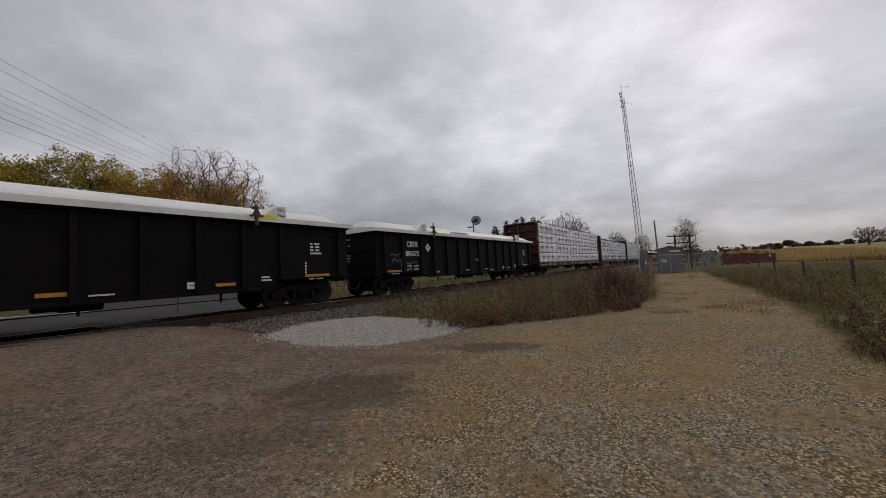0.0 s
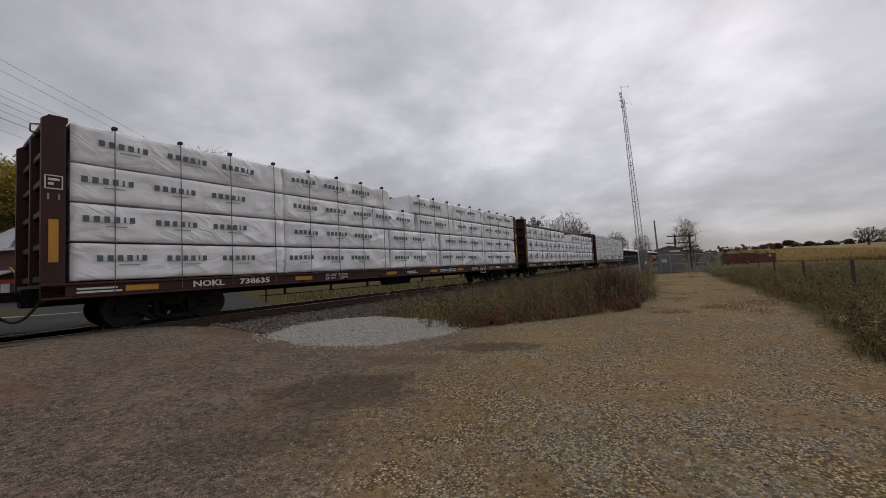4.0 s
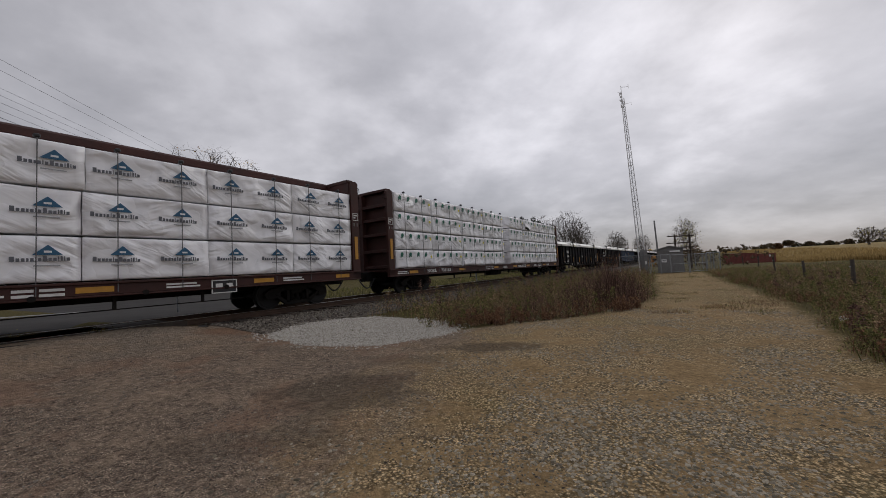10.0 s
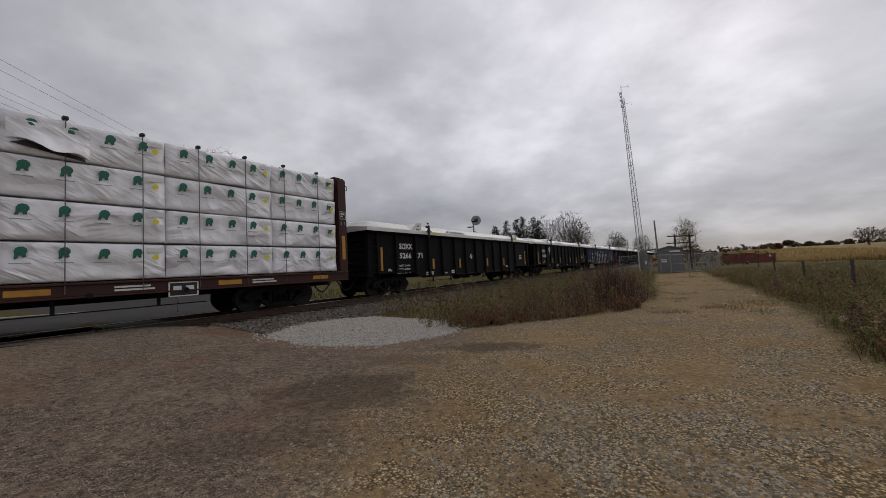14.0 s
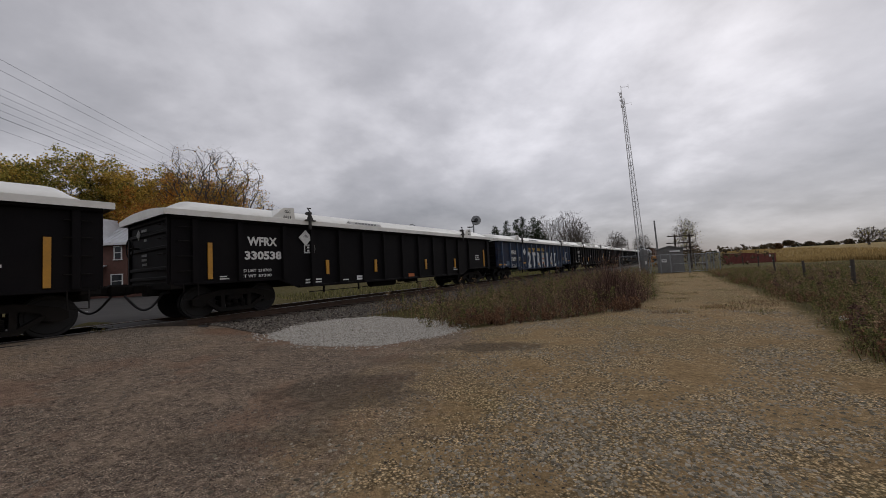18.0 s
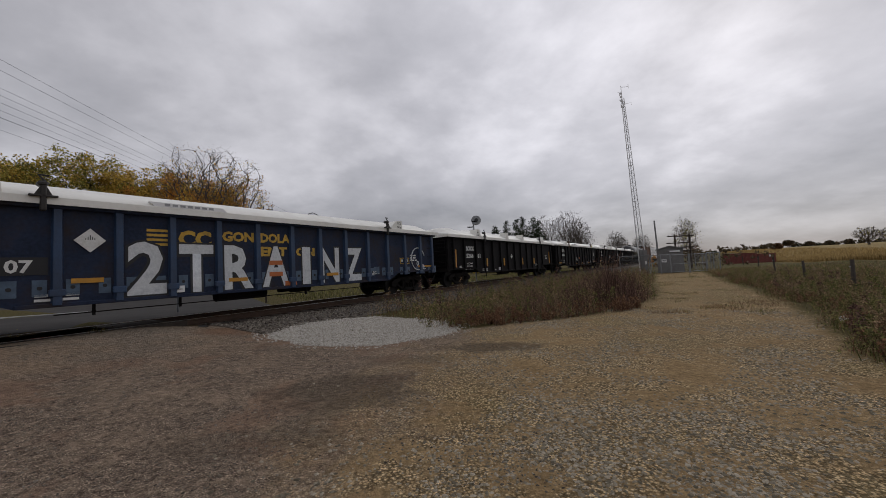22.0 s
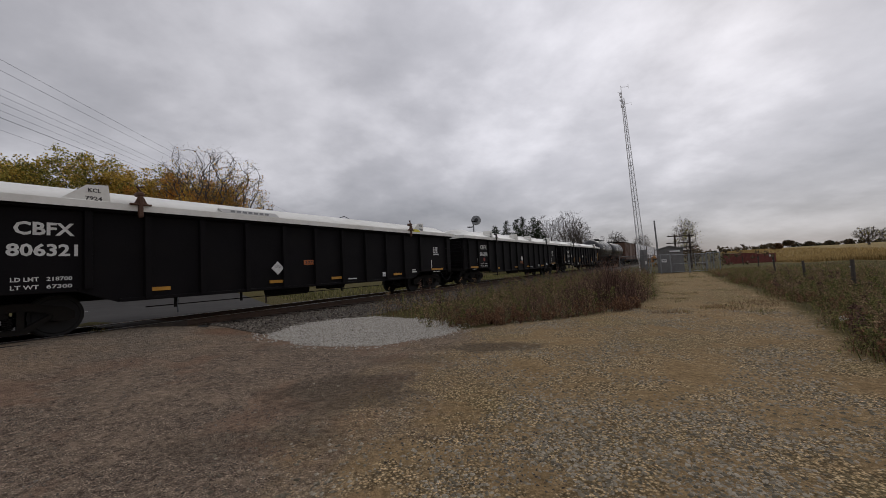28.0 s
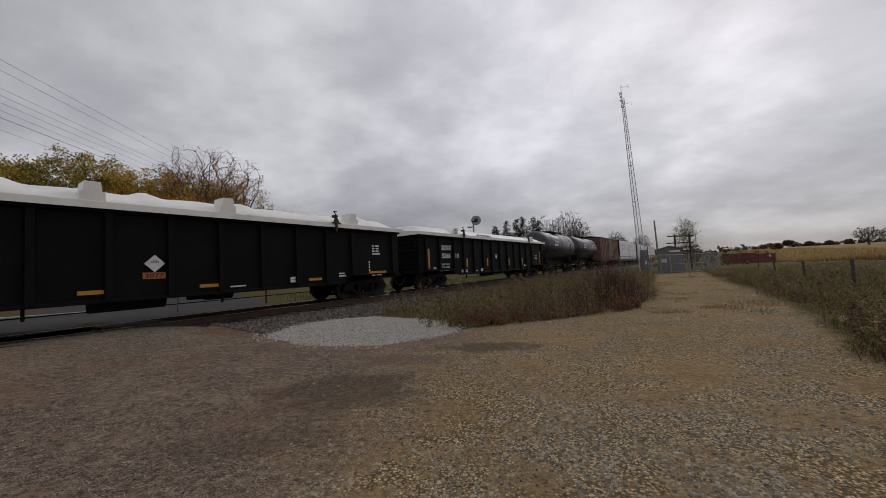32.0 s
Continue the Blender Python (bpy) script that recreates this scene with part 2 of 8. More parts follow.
# ---------------------------------------------------------------- mesh helpers
class Shape:
    """Collects vertices and faces of one mesh part."""

    def __init__(self):
        self.v, self.f, self.mi = [], [], []

    def add(self, verts, faces, mi=0):
        o = len(self.v)
        self.v.extend(tuple(p) for p in verts)
        self.f.extend(tuple(i + o for i in f) for f in faces)
        self.mi.extend([mi] * len(faces))
        return self

    def box(self, x0, x1, y0, y1, z0, z1, c=0.0, mi=0):
        """A box, with its edges chamfered by c."""
        if x0 > x1: x0, x1 = x1, x0
        if y0 > y1: y0, y1 = y1, y0
        if z0 > z1: z0, z1 = z1, z0
        c = min(c, (x1 - x0) * 0.45, (y1 - y0) * 0.45, (z1 - z0) * 0.45)
        if c <= 0:
            vs = [(x, y, z) for x in (x0, x1) for y in (y0, y1) for z in (z0, z1)]
            return self.add(vs, [(0, 1, 3, 2), (4, 6, 7, 5), (0, 4, 5, 1), (2, 3, 7, 6), (0, 2, 6, 4), (1, 5, 7, 3)], mi)
        bm = bmesh.new()
        bmesh.ops.create_cube(bm, size=1)
        for q in bm.verts:
            q.co = Vector(((x0 + x1) / 2 + q.co.x * (x1 - x0), (y0 + y1) / 2 + q.co.y * (y1 - y0), (z0 + z1) / 2 + q.co.z * (z1 - z0)))
        bmesh.ops.bevel(bm, geom=list(bm.edges), offset=c, segments=1, affect="EDGES")
        bm.verts.index_update()
        self.add([q.co for q in bm.verts], [[q.index for q in f.verts] for f in bm.faces], mi)
        bm.free()
        return self

    def cyl(self, p0, p1, r0, r1=None, n=10, caps=True, mi=0):
        r1 = r0 if r1 is None else r1
        p0, p1 = Vector(p0), Vector(p1)
        ax = (p1 - p0).normalized()
        u = ax.orthogonal().normalized(); w = ax.cross(u)
        vs = []
        for p, r in ((p0, r0), (p1, r1)):
            for i in range(n):
                a = 2 * math.pi * i / n
                vs.append(p + (u * math.cos(a) + w * math.sin(a)) * r)
        fs = [(i, (i + 1) % n, n + (i + 1) % n, n + i) for i in range(n)]
        if caps:
            fs += [tuple(range(n - 1, -1, -1)), tuple(range(n, 2 * n))]
        return self.add(vs, fs, mi)

    def tube(self, pts, r, n=6, mi=0):
        """One unbroken bent rod through the points."""
        pts = [Vector(p) for p in pts]
        vs, m = [], len(pts)
        u = None
        for k, p in enumerate(pts):
            t = (pts[min(k + 1, m - 1)] - pts[max(k - 1, 0)]).normalized()
            u = t.orthogonal().normalized() if u is None else (u - t * u.dot(t)).normalized()
            w = t.cross(u)
            vs += [p + (u * math.cos(2 * math.pi * i / n) + w * math.sin(2 * math.pi * i / n)) * r for i in range(n)]
        fs = [(k * n + i, k * n + (i + 1) % n, (k + 1) * n + (i + 1) % n, (k + 1) * n + i) for k in range(m - 1) for i in range(n)]
        fs += [tuple(range(n - 1, -1, -1)), tuple((m - 1) * n + i for i in range(n))]
        return self.add(vs, fs, mi)

    def prism(self, outline, axis, a, b, mi=0):
        """Extrude an outline of 2D points along axis 'x', 'y' or 'z' from a to b."""
        put = {"x": lambda p, t: (t, p[0], p[1]), "y": lambda p, t: (p[0], t, p[1]), "z": lambda p, t: (p[0], p[1], t)}[axis]
        n = len(outline)
        vs = [put(p, a) for p in outline] + [put(p, b) for p in outline]
        fs = [(i, (i + 1) % n, n + (i + 1) % n, n + i) for i in range(n)] + [tuple(range(n - 1, -1, -1)), tuple(range(n, 2 * n))]
        return self.add(vs, fs, mi)

    def mesh(self, name, mats, smooth=False):
        me = bpy.data.meshes.new(name)
        me.from_pydata(self.v, [], self.f)
        for m in (mats if isinstance(mats, (list, tuple)) else [mats]):
            me.materials.append(m)
        if any(self.mi):
            me.polygons.foreach_set("material_index", self.mi)
        bm = bmesh.new(); bm.from_mesh(me)
        bmesh.ops.recalc_face_normals(bm, faces=bm.faces)
        bm.to_mesh(me); bm.free()
        if smooth:
            me.polygons.foreach_set("use_smooth", [True] * len(me.polygons))
        me.update()
        return me


def part(name, shape, material, parent, label="", at=None, smooth=False):
    """One mesh object under a thing or under a part."""
    me = shape.mesh(name, material, smooth) if isinstance(shape, Shape) else shape
    ob = new(name, me)
    if parent is not None:
        ob.parent = parent
    if at is not None:
        ob.matrix_basis = at
    if label:
        tagged(ob, label)
    return ob


def thing(name, shape, material, label, category, group="", at=None, smooth=False, kind=""):
    ob = part(name, shape, material, None, at=at, smooth=smooth)
    return tagged(ob, label, category, group, kind)


def root(name, label, category, group="", at=None):
    ob = new(name)
    ob.empty_display_size = 0.3
    if at is not None:
        ob.matrix_basis = at
    return tagged(ob, label, category, group)


def raw_mesh(name, verts, faces, mats, smooth=False):
    me = bpy.data.meshes.new(name)
    me.from_pydata(verts, [], faces)
    for m in (mats if isinstance(mats, (list, tuple)) else [mats]):
        me.materials.append(m)
    if smooth:
        me.polygons.foreach_set("use_smooth", [True] * len(me.polygons))
    return me


def lettering(text, height, width=None, bold=0.0):
    """Built-in font as a flat mesh in the x-z plane, facing -y, its lower left corner at the origin."""
    cu = bpy.data.curves.new("letters", "FONT")
    cu.body, cu.size, cu.extrude, cu.offset, cu.resolution_u = text, 1.0, 0.0, bold, 2
    ob = bpy.data.objects.new("letters", cu)
    scene.collection.objects.link(ob)
    bpy.context.view_layer.update()
    me = bpy.data.meshes.new_from_object(ob)
    bpy.data.objects.remove(ob)
    bpy.data.curves.remove(cu)
    co = np.zeros(len(me.vertices) * 3); me.vertices.foreach_get("co", co)
    co = co.reshape(-1, 3)
    lo, hi = co.min(0), co.max(0)
    k = height / (hi[1] - lo[1])
    kx = k if width is None else width / (hi[0] - lo[0])
    outp = np.stack([(co[:, 0] - lo[0]) * kx, np.zeros(len(co)), (co[:, 1] - lo[1]) * k], 1)
    me.vertices.foreach_set("co", outp.ravel())
    me.update()
    return me


def letter_part(name, text, height, width, material, parent, x, y, z, bold=0.02, label=""):
    me = lettering(text, height, width, bold)
    me.materials.append(material)
    return part(name, me, None, parent, label, at=pose(x, y, z))


# ---------------------------------------------------------------- the train
# Car space: x from the car's leading end backwards, y to the far side, z from the rail's top.
CAR_TURN = 90 - math.degrees(PHI)
S1, S2, S3, S4 = -98.3418, 5.4611, -0.5678, 0.3848


def run(t):
    """Metres that the train still has to go, at t seconds."""
    a = t / 16 - 1
    return S1 * a + S2 * a * a + S3 * a ** 3 + S4 * a ** 4


def car_pose(u, t):
    p = at_track(u + run(t), TRACK_C, RAIL_Z)
    return pose(p.x, p.y, p.z, 0, 0, CAR_TURN)


WHEEL_R = 0.42
AXLES = {-0.88: [], 0.88: []}


def wheelset_shape():
    s = Shape()
    s.cyl((0, -0.95, 0), (0, 0.95, 0), 0.08, n=10)
    for sg in (-1, 1):
        y = sg * 0.72
        s.cyl((0, y - 0.065, 0), (0, y + 0.065, 0), WHEEL_R, n=28)
        s.cyl((0, y - sg * 0.075, 0), (0, y - sg * 0.05, 0), WHEEL_R + 0.028, n=28)
        s.cyl((0, y + sg * 0.066, 0), (0, y + sg * 0.075, 0), WHEEL_R - 0.05, WHEEL_R - 0.07, n=28)
        s.cyl((0, y + sg * 0.06, 0), (0, y + sg * 0.16, 0), 0.13, 0.11, n=16)
        for k in range(3):
            a = k * 2.094
            s.cyl((0.07 * math.cos(a), y + sg * 0.15, 0.07 * math.sin(a)), (0.07 * math.cos(a), y + sg * 0.18, 0.07 * math.sin(a)), 0.018, n=6)
    return s


def truck_frame_shape():
    s = Shape()
    for sg in (-1, 1):
        y0, y1 = sg * 0.93 - 0.07, sg * 0.93 + 0.07
        s.prism([(-1.12, 0.50), (-1.12, 0.36), (-0.98, 0.30), (-0.78, 0.34), (-0.80, 0.46), (-0.50, 0.56), (0.50, 0.56), (0.80, 0.46), (0.78, 0.34), (0.98, 0.30), (1.12, 0.36), (1.12, 0.50), (0.98, 0.60), (0.45, 0.72), (-0.45, 0.72), (-0.98, 0.60)], "y", y0, y1)
        s.prism([(-0.80, 0.40), (-0.44, 0.12), (0.44, 0.12), (0.80, 0.40), (0.72, 0.44), (0.38, 0.22), (-0.38, 0.22), (-0.72, 0.44)], "y", y0, y1)
        for x in (-0.36, 0.36):
            s.box(x - 0.05, x + 0.05, y0, y1, 0.18, 0.6)
        for x in (-0.88, 0.88):
            s.box(x - 0.16, x + 0.16, y0 - 0.02 * sg, y1 + 0.05 * sg, 0.32, 0.54, 0.03)
    s.box(-0.22, 0.22, -0.95, 0.95, 0.42, 0.68, 0.03)
    for x in (-0.38, 0.38):
        s.box(x - 0.05, x + 0.05, -0.8, 0.8, 0.30, 0.42)
    return s


def spring_shape():
    """A stout coil spring as one ridged column."""
    s, n = Shape(), 8
    rings = []
    for k in range(13):
        rings.append((0.225 + 0.018 * k, 0.078 if k % 2 else 0.058))
    vs = [(q * math.cos(2 * math.pi * i / n), q * math.sin(2 * math.pi * i / n), z) for z, q in rings for i in range(n)]
    fs = [(k * n + i, k * n + (i + 1) % n, (k + 1) * n + (i + 1) % n, (k + 1) * n + i) for k in range(len(rings) - 1) for i in range(n)]
    fs += [tuple(range(n)), tuple((len(rings) - 1) * n + i for i in range(n))]
    return s.add(vs, fs)


ME_WHEELSET = wheelset_shape().mesh("wheelset", M["wheel"])
ME_TRUCKFRAME = truck_frame_shape().mesh("truck_frame", M["truck"])
ME_SPRING = spring_shape().mesh("spring", M["truck"])


def add_truck(car, x):
    tr = part("truck", ME_TRUCKFRAME, None, car, "grimy cast steel truck frame", at=pose(x, 0, 0))
    for sg in (-1, 1):
        for dx in (-0.2, 0.0, 0.2):
            part("spring", ME_SPRING, None, tr, at=pose(dx, sg * 0.93, 0))
    for dx in AXLES:
        w = part("wheelset", ME_WHEELSET, None, tr, "worn steel wheelset", at=pose(dx, 0, WHEEL_R))
        AXLES[dx].append(w)


def coupler_shape():
    s = Shape()
    s.box(-0.55, 0.35, -0.09, 0.09, 0.75, 0.95, 0.02)
    s.box(-0.85, -0.5, -0.17, 0.12, 0.72, 1.0, 0.05)
    s.box(-0.92, -0.7, 0.02, 0.17, 0.74, 0.98, 0.05)
    s.box(0.1, 0.35, -0.3, 0.3, 0.68, 1.02, 0.03)
    return s


def hose_shape():
    s = Shape()
    pts = []
    for i in range(11):
        k = i / 10
        pts.append((0.15 - 0.72 * k, -0.42 + 0.2 * k, 0.72 - 0.42 * math.sin(math.pi * min(1, k * 1.0)) * (1 - 0.15 * k)))
    s.tube(pts, 0.028, 7)
    s.cyl((0.3, -0.42, 0.74), (0.1, -0.42, 0.7), 0.03, n=7)
    return s


ME_COUPLER = coupler_shape().mesh("coupler", M["truck"])
ME_HOSE = hose_shape().mesh("air_hose", M["black_ink"], True)


def add_ends(car, length):
    part("coupler", ME_COUPLER, None, car, "rusty knuckle coupler", at=pose(0, 0, 0))
    part("coupler", ME_COUPLER, None, car, "rusty knuckle coupler", at=pose(length, 0, 0, 0, 0, 180))
    part("air_hose", ME_HOSE, None, car, "black rubber air hose", at=pose(0, 0, 0))
    part("air_hose", ME_HOSE, None, car, "black rubber air hose", at=pose(length, 0, 0, 0, 0, 180))


GON_L = 16.8
GON_TOP = 2.68
RIB_X = [0.5, 1.62, 2.95] + [3.96 + 1.14 * i for i in range(10)] + [16.42]
RIB_X_BLUE = [0.6, 1.9, 3.15, 4.0, 4.95, 5.95, 7.0, 8.05, 9.15, 10.2, 11.3, 12.4, 13.5, 14.6, 15.7, 16.6]


def gondola_body(car, paint, rib_paint, rib_x):
    end_paint = M["gon_black"]
    side = [(0, 0.92), (2.75, 0.92), (3.45, 0.62), (13.55, 0.62), (14.25, 0.92), (GON_L, 0.92), (GON_L, GON_TOP - 0.1), (0, GON_TOP - 0.1)]
    for sg in (-1, 1):
        part("side_wall", Shape().prism(side, "y", sg * 1.36, sg * 1.40), paint, car)
        part("top_rail", Shape().box(-0.03, GON_L + 0.03, sg * 1.34, sg * 1.52, GON_TOP - 0.12, GON_TOP, 0.015), paint, car)
        sill = Shape().box(0.05, 2.8, sg * 1.40, sg * 1.425, 0.90, 0.97, 0.008).box(GON_L - 2.8, GON_L - 0.05, sg * 1.40, sg * 1.425, 0.90, 0.97, 0.008)
        sill.box(3.45, 13.55, sg * 1.40, sg * 1.46, 0.62, 0.70, 0.01)
        part("side_sill", sill, paint, car)
    rib = Shape().prism([(-0.085, -1.40), (-0.06, -1.49), (0.06, -1.49), (0.085, -1.40)], "z", 0.0, 1.0).mesh("rib", rib_paint)
    ribf = Shape().prism([(-0.085, 1.40), (-0.06, 1.49), (0.06, 1.49), (0.085, 1.40)], "z", 0.0, 1.0).mesh("rib", rib_paint)
    for x in rib_x:
        low = 0.66 if 3.4 < x < 13.6 else 0.95
        for me in (rib, ribf):
            r = part("rib", me, None, car)
            r.matrix_basis = Matrix.Translation((x, 0, low)) @ Matrix.Diagonal((1, 1, GON_TOP - 0.1 - low, 1))
    for x, sg in ((0, -1), (GON_L, 1)):
        e = Shape().box(x, x - sg * 0.04, -1.38, 1.38, 0.95, GON_TOP)
        part("end_wall", e, end_paint, car)
        for z in (1.05, 1.30, 1.82, 2.22, 2.52):
            part("end_stiffener", Shape().box(x, x + sg * 0.05, -1.30, 1.30, z, z + 0.10, 0.02), end_paint, car)
        for y in (-1.36, 1.30):
            part("corner_post", Shape().box(x + sg * 0.06, x - sg * 0.12, y, y + 0.1, 0.95, GON_TOP - 0.02, 0.012), paint, car)
        part("end_sill", Shape().box(x + sg * 0.02, x - sg * 0.3, -1.4, 1.4, 0.82, 1.0, 0.015), M["under"], car)
    part("floor", Shape().box(0.05, GON_L - 0.05, -1.36, 1.36, 0.95, 1.0), M["under"], car)
    part("centre_sill", Shape().box(-0.1, GON_L + 0.1, -0.22, 0.22, 0.66, 0.94, 0.02), M["under"], car)
    part("brake_wheel", Shape().tube([(-0.2, 0.75 + 0.26 * math.cos(q * 0.3927), 1.95 + 0.26 * math.sin(q * 0.3927)) for q in range(17)], 0.016, 6).tube([(-0.2, 0.49, 1.95), (-0.2, 1.01, 1.95)], 0.012, 5).tube([(-0.2, 0.75, 1.69), (-0.2, 0.75, 2.21)], 0.012, 5).cyl((-0.22, 0.75, 1.95), (0.0, 0.75, 1.95), 0.03, n=8), M["under"], car, "round hand brake wheel")
    for z in (1.3, 1.7, 2.1, 2.45):
        part("end_rung", Shape().tube([(-0.02, -1.25, z), (-0.1, -1.25, z), (-0.1, -0.85, z), (-0.02, -0.85, z)], 0.012, 6), M["under"], car)
    part("end_placard", Shape().prism([(0.42, 2.30), (0.56, 2.16), (0.70, 2.30), (0.56, 2.44)], "x", -0.066, -0.052), M["end_mark"], car, "faded white diamond on the end wall")
    for y0, w, z in ((-0.02, 0.36, 2.36), (0.0, 0.16, 2.10), (0.0, 0.34, 1.70), (0.0, 0.34, 1.58), (0.0, 0.30, 1.46)):
        part("end_stencil", Shape().box(-0.06, -0.052, y0, y0 + w, z, z + 0.06), M["end_mark"], car)
    # grab irons by the leading corner, a ladder by the trailing one
    for z in (1.25, 1.62, 2.0, 2.35):
        for x0 in (0.12, GON_L - 0.55):
            part("grab_iron", Shape().tube([(x0, -1.41, z), (x0, -1.47, z), (x0 + 0.42, -1.47, z), (x0 + 0.42, -1.41, z)], 0.011, 6), M["under"], car)
    for x in (0.25, GON_L - 0.5):
        part("step", Shape().tube([(x, -1.42, 0.93), (x, -1.44, 0.55), (x + 0.32, -1.44, 0.55), (x + 0.32, -1.42, 0.93)], 0.014, 6), M["under"], car)
    # brake gear below the floor
    part("brake_rod", Shape().tube([(4.0, -1.15, 0.45), (13.0, -1.15, 0.45)], 0.013, 6), M["under"], car)
    for x in (4.6, 6.2, 9.8, 12.6):
        part("rod_hanger", Shape().box(x - 0.025, x + 0.025, -1.17, -1.12, 0.38, 0.63), M["under"], car)
    part("air_reservoir", Shape().cyl((7.2, -0.75, 0.58), (8.6, -0.75, 0.58), 0.19, n=14), M["under"], car)
    part("brake_cylinder", Shape().cyl((9.6, -0.6, 0.6), (10.3, -0.6, 0.6), 0.15, n=12).box(9.2, 9.6, -0.75, -0.45, 0.5, 0.7, 0.02), M["under"], car)


def cover_mesh(style):
    """White lid: upright skirt, sloping shoulders, and either a long ridge or a row of swellings."""
    nx, prof = 150, 13
    verts, faces = [], []
    for i in range(nx + 1):
        x = -0.20 + (GON_L + 0.40) * i / nx
        e = min(x + 0.20, GON_L + 0.20 - x)
        rise = min(1.0, max(0.0, (e - 0.32) / 0.55))
        rise = rise * rise * (3 - 2 * rise)
        crown = 0.10 + 0.33 * rise
        if style == "domes":
            k = (x - 1.25) / 2.33
            near = (k - round(k)) * 2.33
            w = abs(math.sin(math.pi * k))
            crown = 0.10 + (0.26 + 0.09 * w + 0.17 * math.exp(-(near / 0.24) ** 2)) * rise
        row = []
        for j in range(prof):
            k = -1 + 2 * j / (prof - 1)
            y = 1.60 * k
            a = abs(k)
            if j in (0, prof - 1):
                z = GON_TOP - 0.06
                y = 1.60 * (1 if k > 0 else -1)
            else:
                kk = (a - 0.0) / (10 / 12)
                y = (1.60 if kk > 0.99 else 1.48 * kk) * (1 if k > 0 else -1)
                z = GON_TOP + 0.085 + crown * max(0.0, 1 - kk ** 2.8)
                if kk > 0.99:
                    z = GON_TOP + 0.085
            row.append((x, y, z))
        verts += row
    for i in range(nx):
        for j in range(prof - 1):
            a = i * prof + j
            faces.append((a, a + 1, a + prof + 1, a + prof))
    faces.append(tuple(range(prof)))
    faces.append(tuple(nx * prof + j for j in range(prof - 1, -1, -1)))
    me = raw_mesh("cover", verts, faces, M["cover"])
    bm = bmesh.new(); bm.from_mesh(me); bmesh.ops.recalc_face_normals(bm, faces=bm.faces); bm.to_mesh(me); bm.free()
    for p in me.polygons:
        p.use_smooth = abs(p.normal.z) > 0.35
    return me


ME_COVER = {k: cover_mesh(k) for k in ("ridge", "domes")}


def add_cover(car, style, clamp_mat, mark="", number=""):
    cv = part("cover", ME_COVER[style], None, car, "white fibreglass cover with grimy streaks")
    # upstanding label fins on the near edge
    if style == "ridge":
        fins = [(3.02, 1), (14.10, 1)]
        for x, sg in fins:
            f = Shape().prism([(x - 0.55 * sg, GON_TOP + 0.06), (x - 0.12 * sg, GON_TOP + 0.42), (x + 0.22 * sg, GON_TOP + 0.45), (x + 0.26 * sg, GON_TOP + 0.06)], "y", -1.56, -0.9)
            part("cover_fin", f, M["cover"], car, "white label fin")
    else:
        for x in (3.1, 7.1, 9.8, 14.2):
            f = Shape().prism([(x - 0.21, GON_TOP + 0.06), (x - 0.20, GON_TOP + 0.28), (x - 0.15, GON_TOP + 0.30), (x - 0.13, GON_TOP + 0.50), (x + 0.13, GON_TOP + 0.50), (x + 0.15, GON_TOP + 0.30), (x + 0.20, GON_TOP + 0.28), (x + 0.21, GON_TOP + 0.06)], "y", -1.58, -1.1)
            part("cover_fin", f, M["cover"], car, "white label fin")
    if mark:
        letter_part("fin_mark", mark, 0.085, 0.2, M["black_ink"], car, 2.92, -1.586 if style == "domes" else -1.566, GON_TOP + 0.27)
    if number:
        letter_part("fin_number", number, 0.085, 0.26, M["black_ink"], car, 2.88, -1.606 if style == "domes" else -1.566, GON_TOP + 0.10)
    # clamps
    for x in (3.78, 13.38):
        c = Shape()
        c.box(x - 0.045, x + 0.045, -1.66, -1.56, GON_TOP - 0.2, GON_TOP + 0.30, 0.02)
        c.box(x - 0.2, x + 0.2, -1.66, -1.605, GON_TOP + 0.07, GON_TOP + 0.11, 0.01)
        c.prism([(x - 0.12, GON_TOP + 0.11), (x + 0.12, GON_TOP + 0.11), (x + 0.05, GON_TOP + 0.26), (x - 0.05, GON_TOP + 0.26)], "y", -1.64, -1.6)
        c.box(x - 0.08, x + 0.07, -1.66, -1.45, GON_TOP + 0.28, GON_TOP + 0.38, 0.03)
        c.tube([(x + 0.02, -1.60, GON_TOP + 0.38), (x - 0.06, -1.58, GON_TOP + 0.50), (x + 0.08, -1.56, GON_TOP + 0.50)], 0.022, 6)
        part("clamp", c, clamp_mat, car, "rusty lever clamp")
    if style == "ridge":
        if mark:
            letter_part("fin_mark", mark, 0.09, 0.22, M["black_ink"], car, 14.06, -1.566, GON_TOP + 0.29)
            letter_part("fin_number", number, 0.09, 0.27, M["black_ink"], car, 14.03, -1.566, GON_TOP + 0.11)
    if number in ("7966", "7968", "8651", "7924"):
        part("yellow_marking", Shape().prism([(13.46, GON_TOP + 0.14), (13.50, GON_TOP + 0.03), (14.05, GON_TOP + 0.03), (13.92, GON_TOP + 0.14)], "y", -1.607, -1.60), M["sticker_yellow"], car, "yellow marking beside the rear clamp")
    if number in ("7966", "7968", "8651"):
        part("yellow_marking", Shape().box(4.05, 4.75, -1.607, -1.60, GON_TOP - 0.01, GON_TOP + 0.06), M["sticker_yellow"], car, "yellow marking on the cover's skirt")
    hoop = Shape().tube([(10.6, -0.1, GON_TOP + 0.40), (10.75, -0.1, GON_TOP + 0.60), (10.95, -0.1, GON_TOP + 0.66), (11.15, -0.1, GON_TOP + 0.60), (11.3, -0.1, GON_TOP + 0.40)], 0.016, 6)
    part("lifting_hoop", hoop, M["clamp_dark"], car)
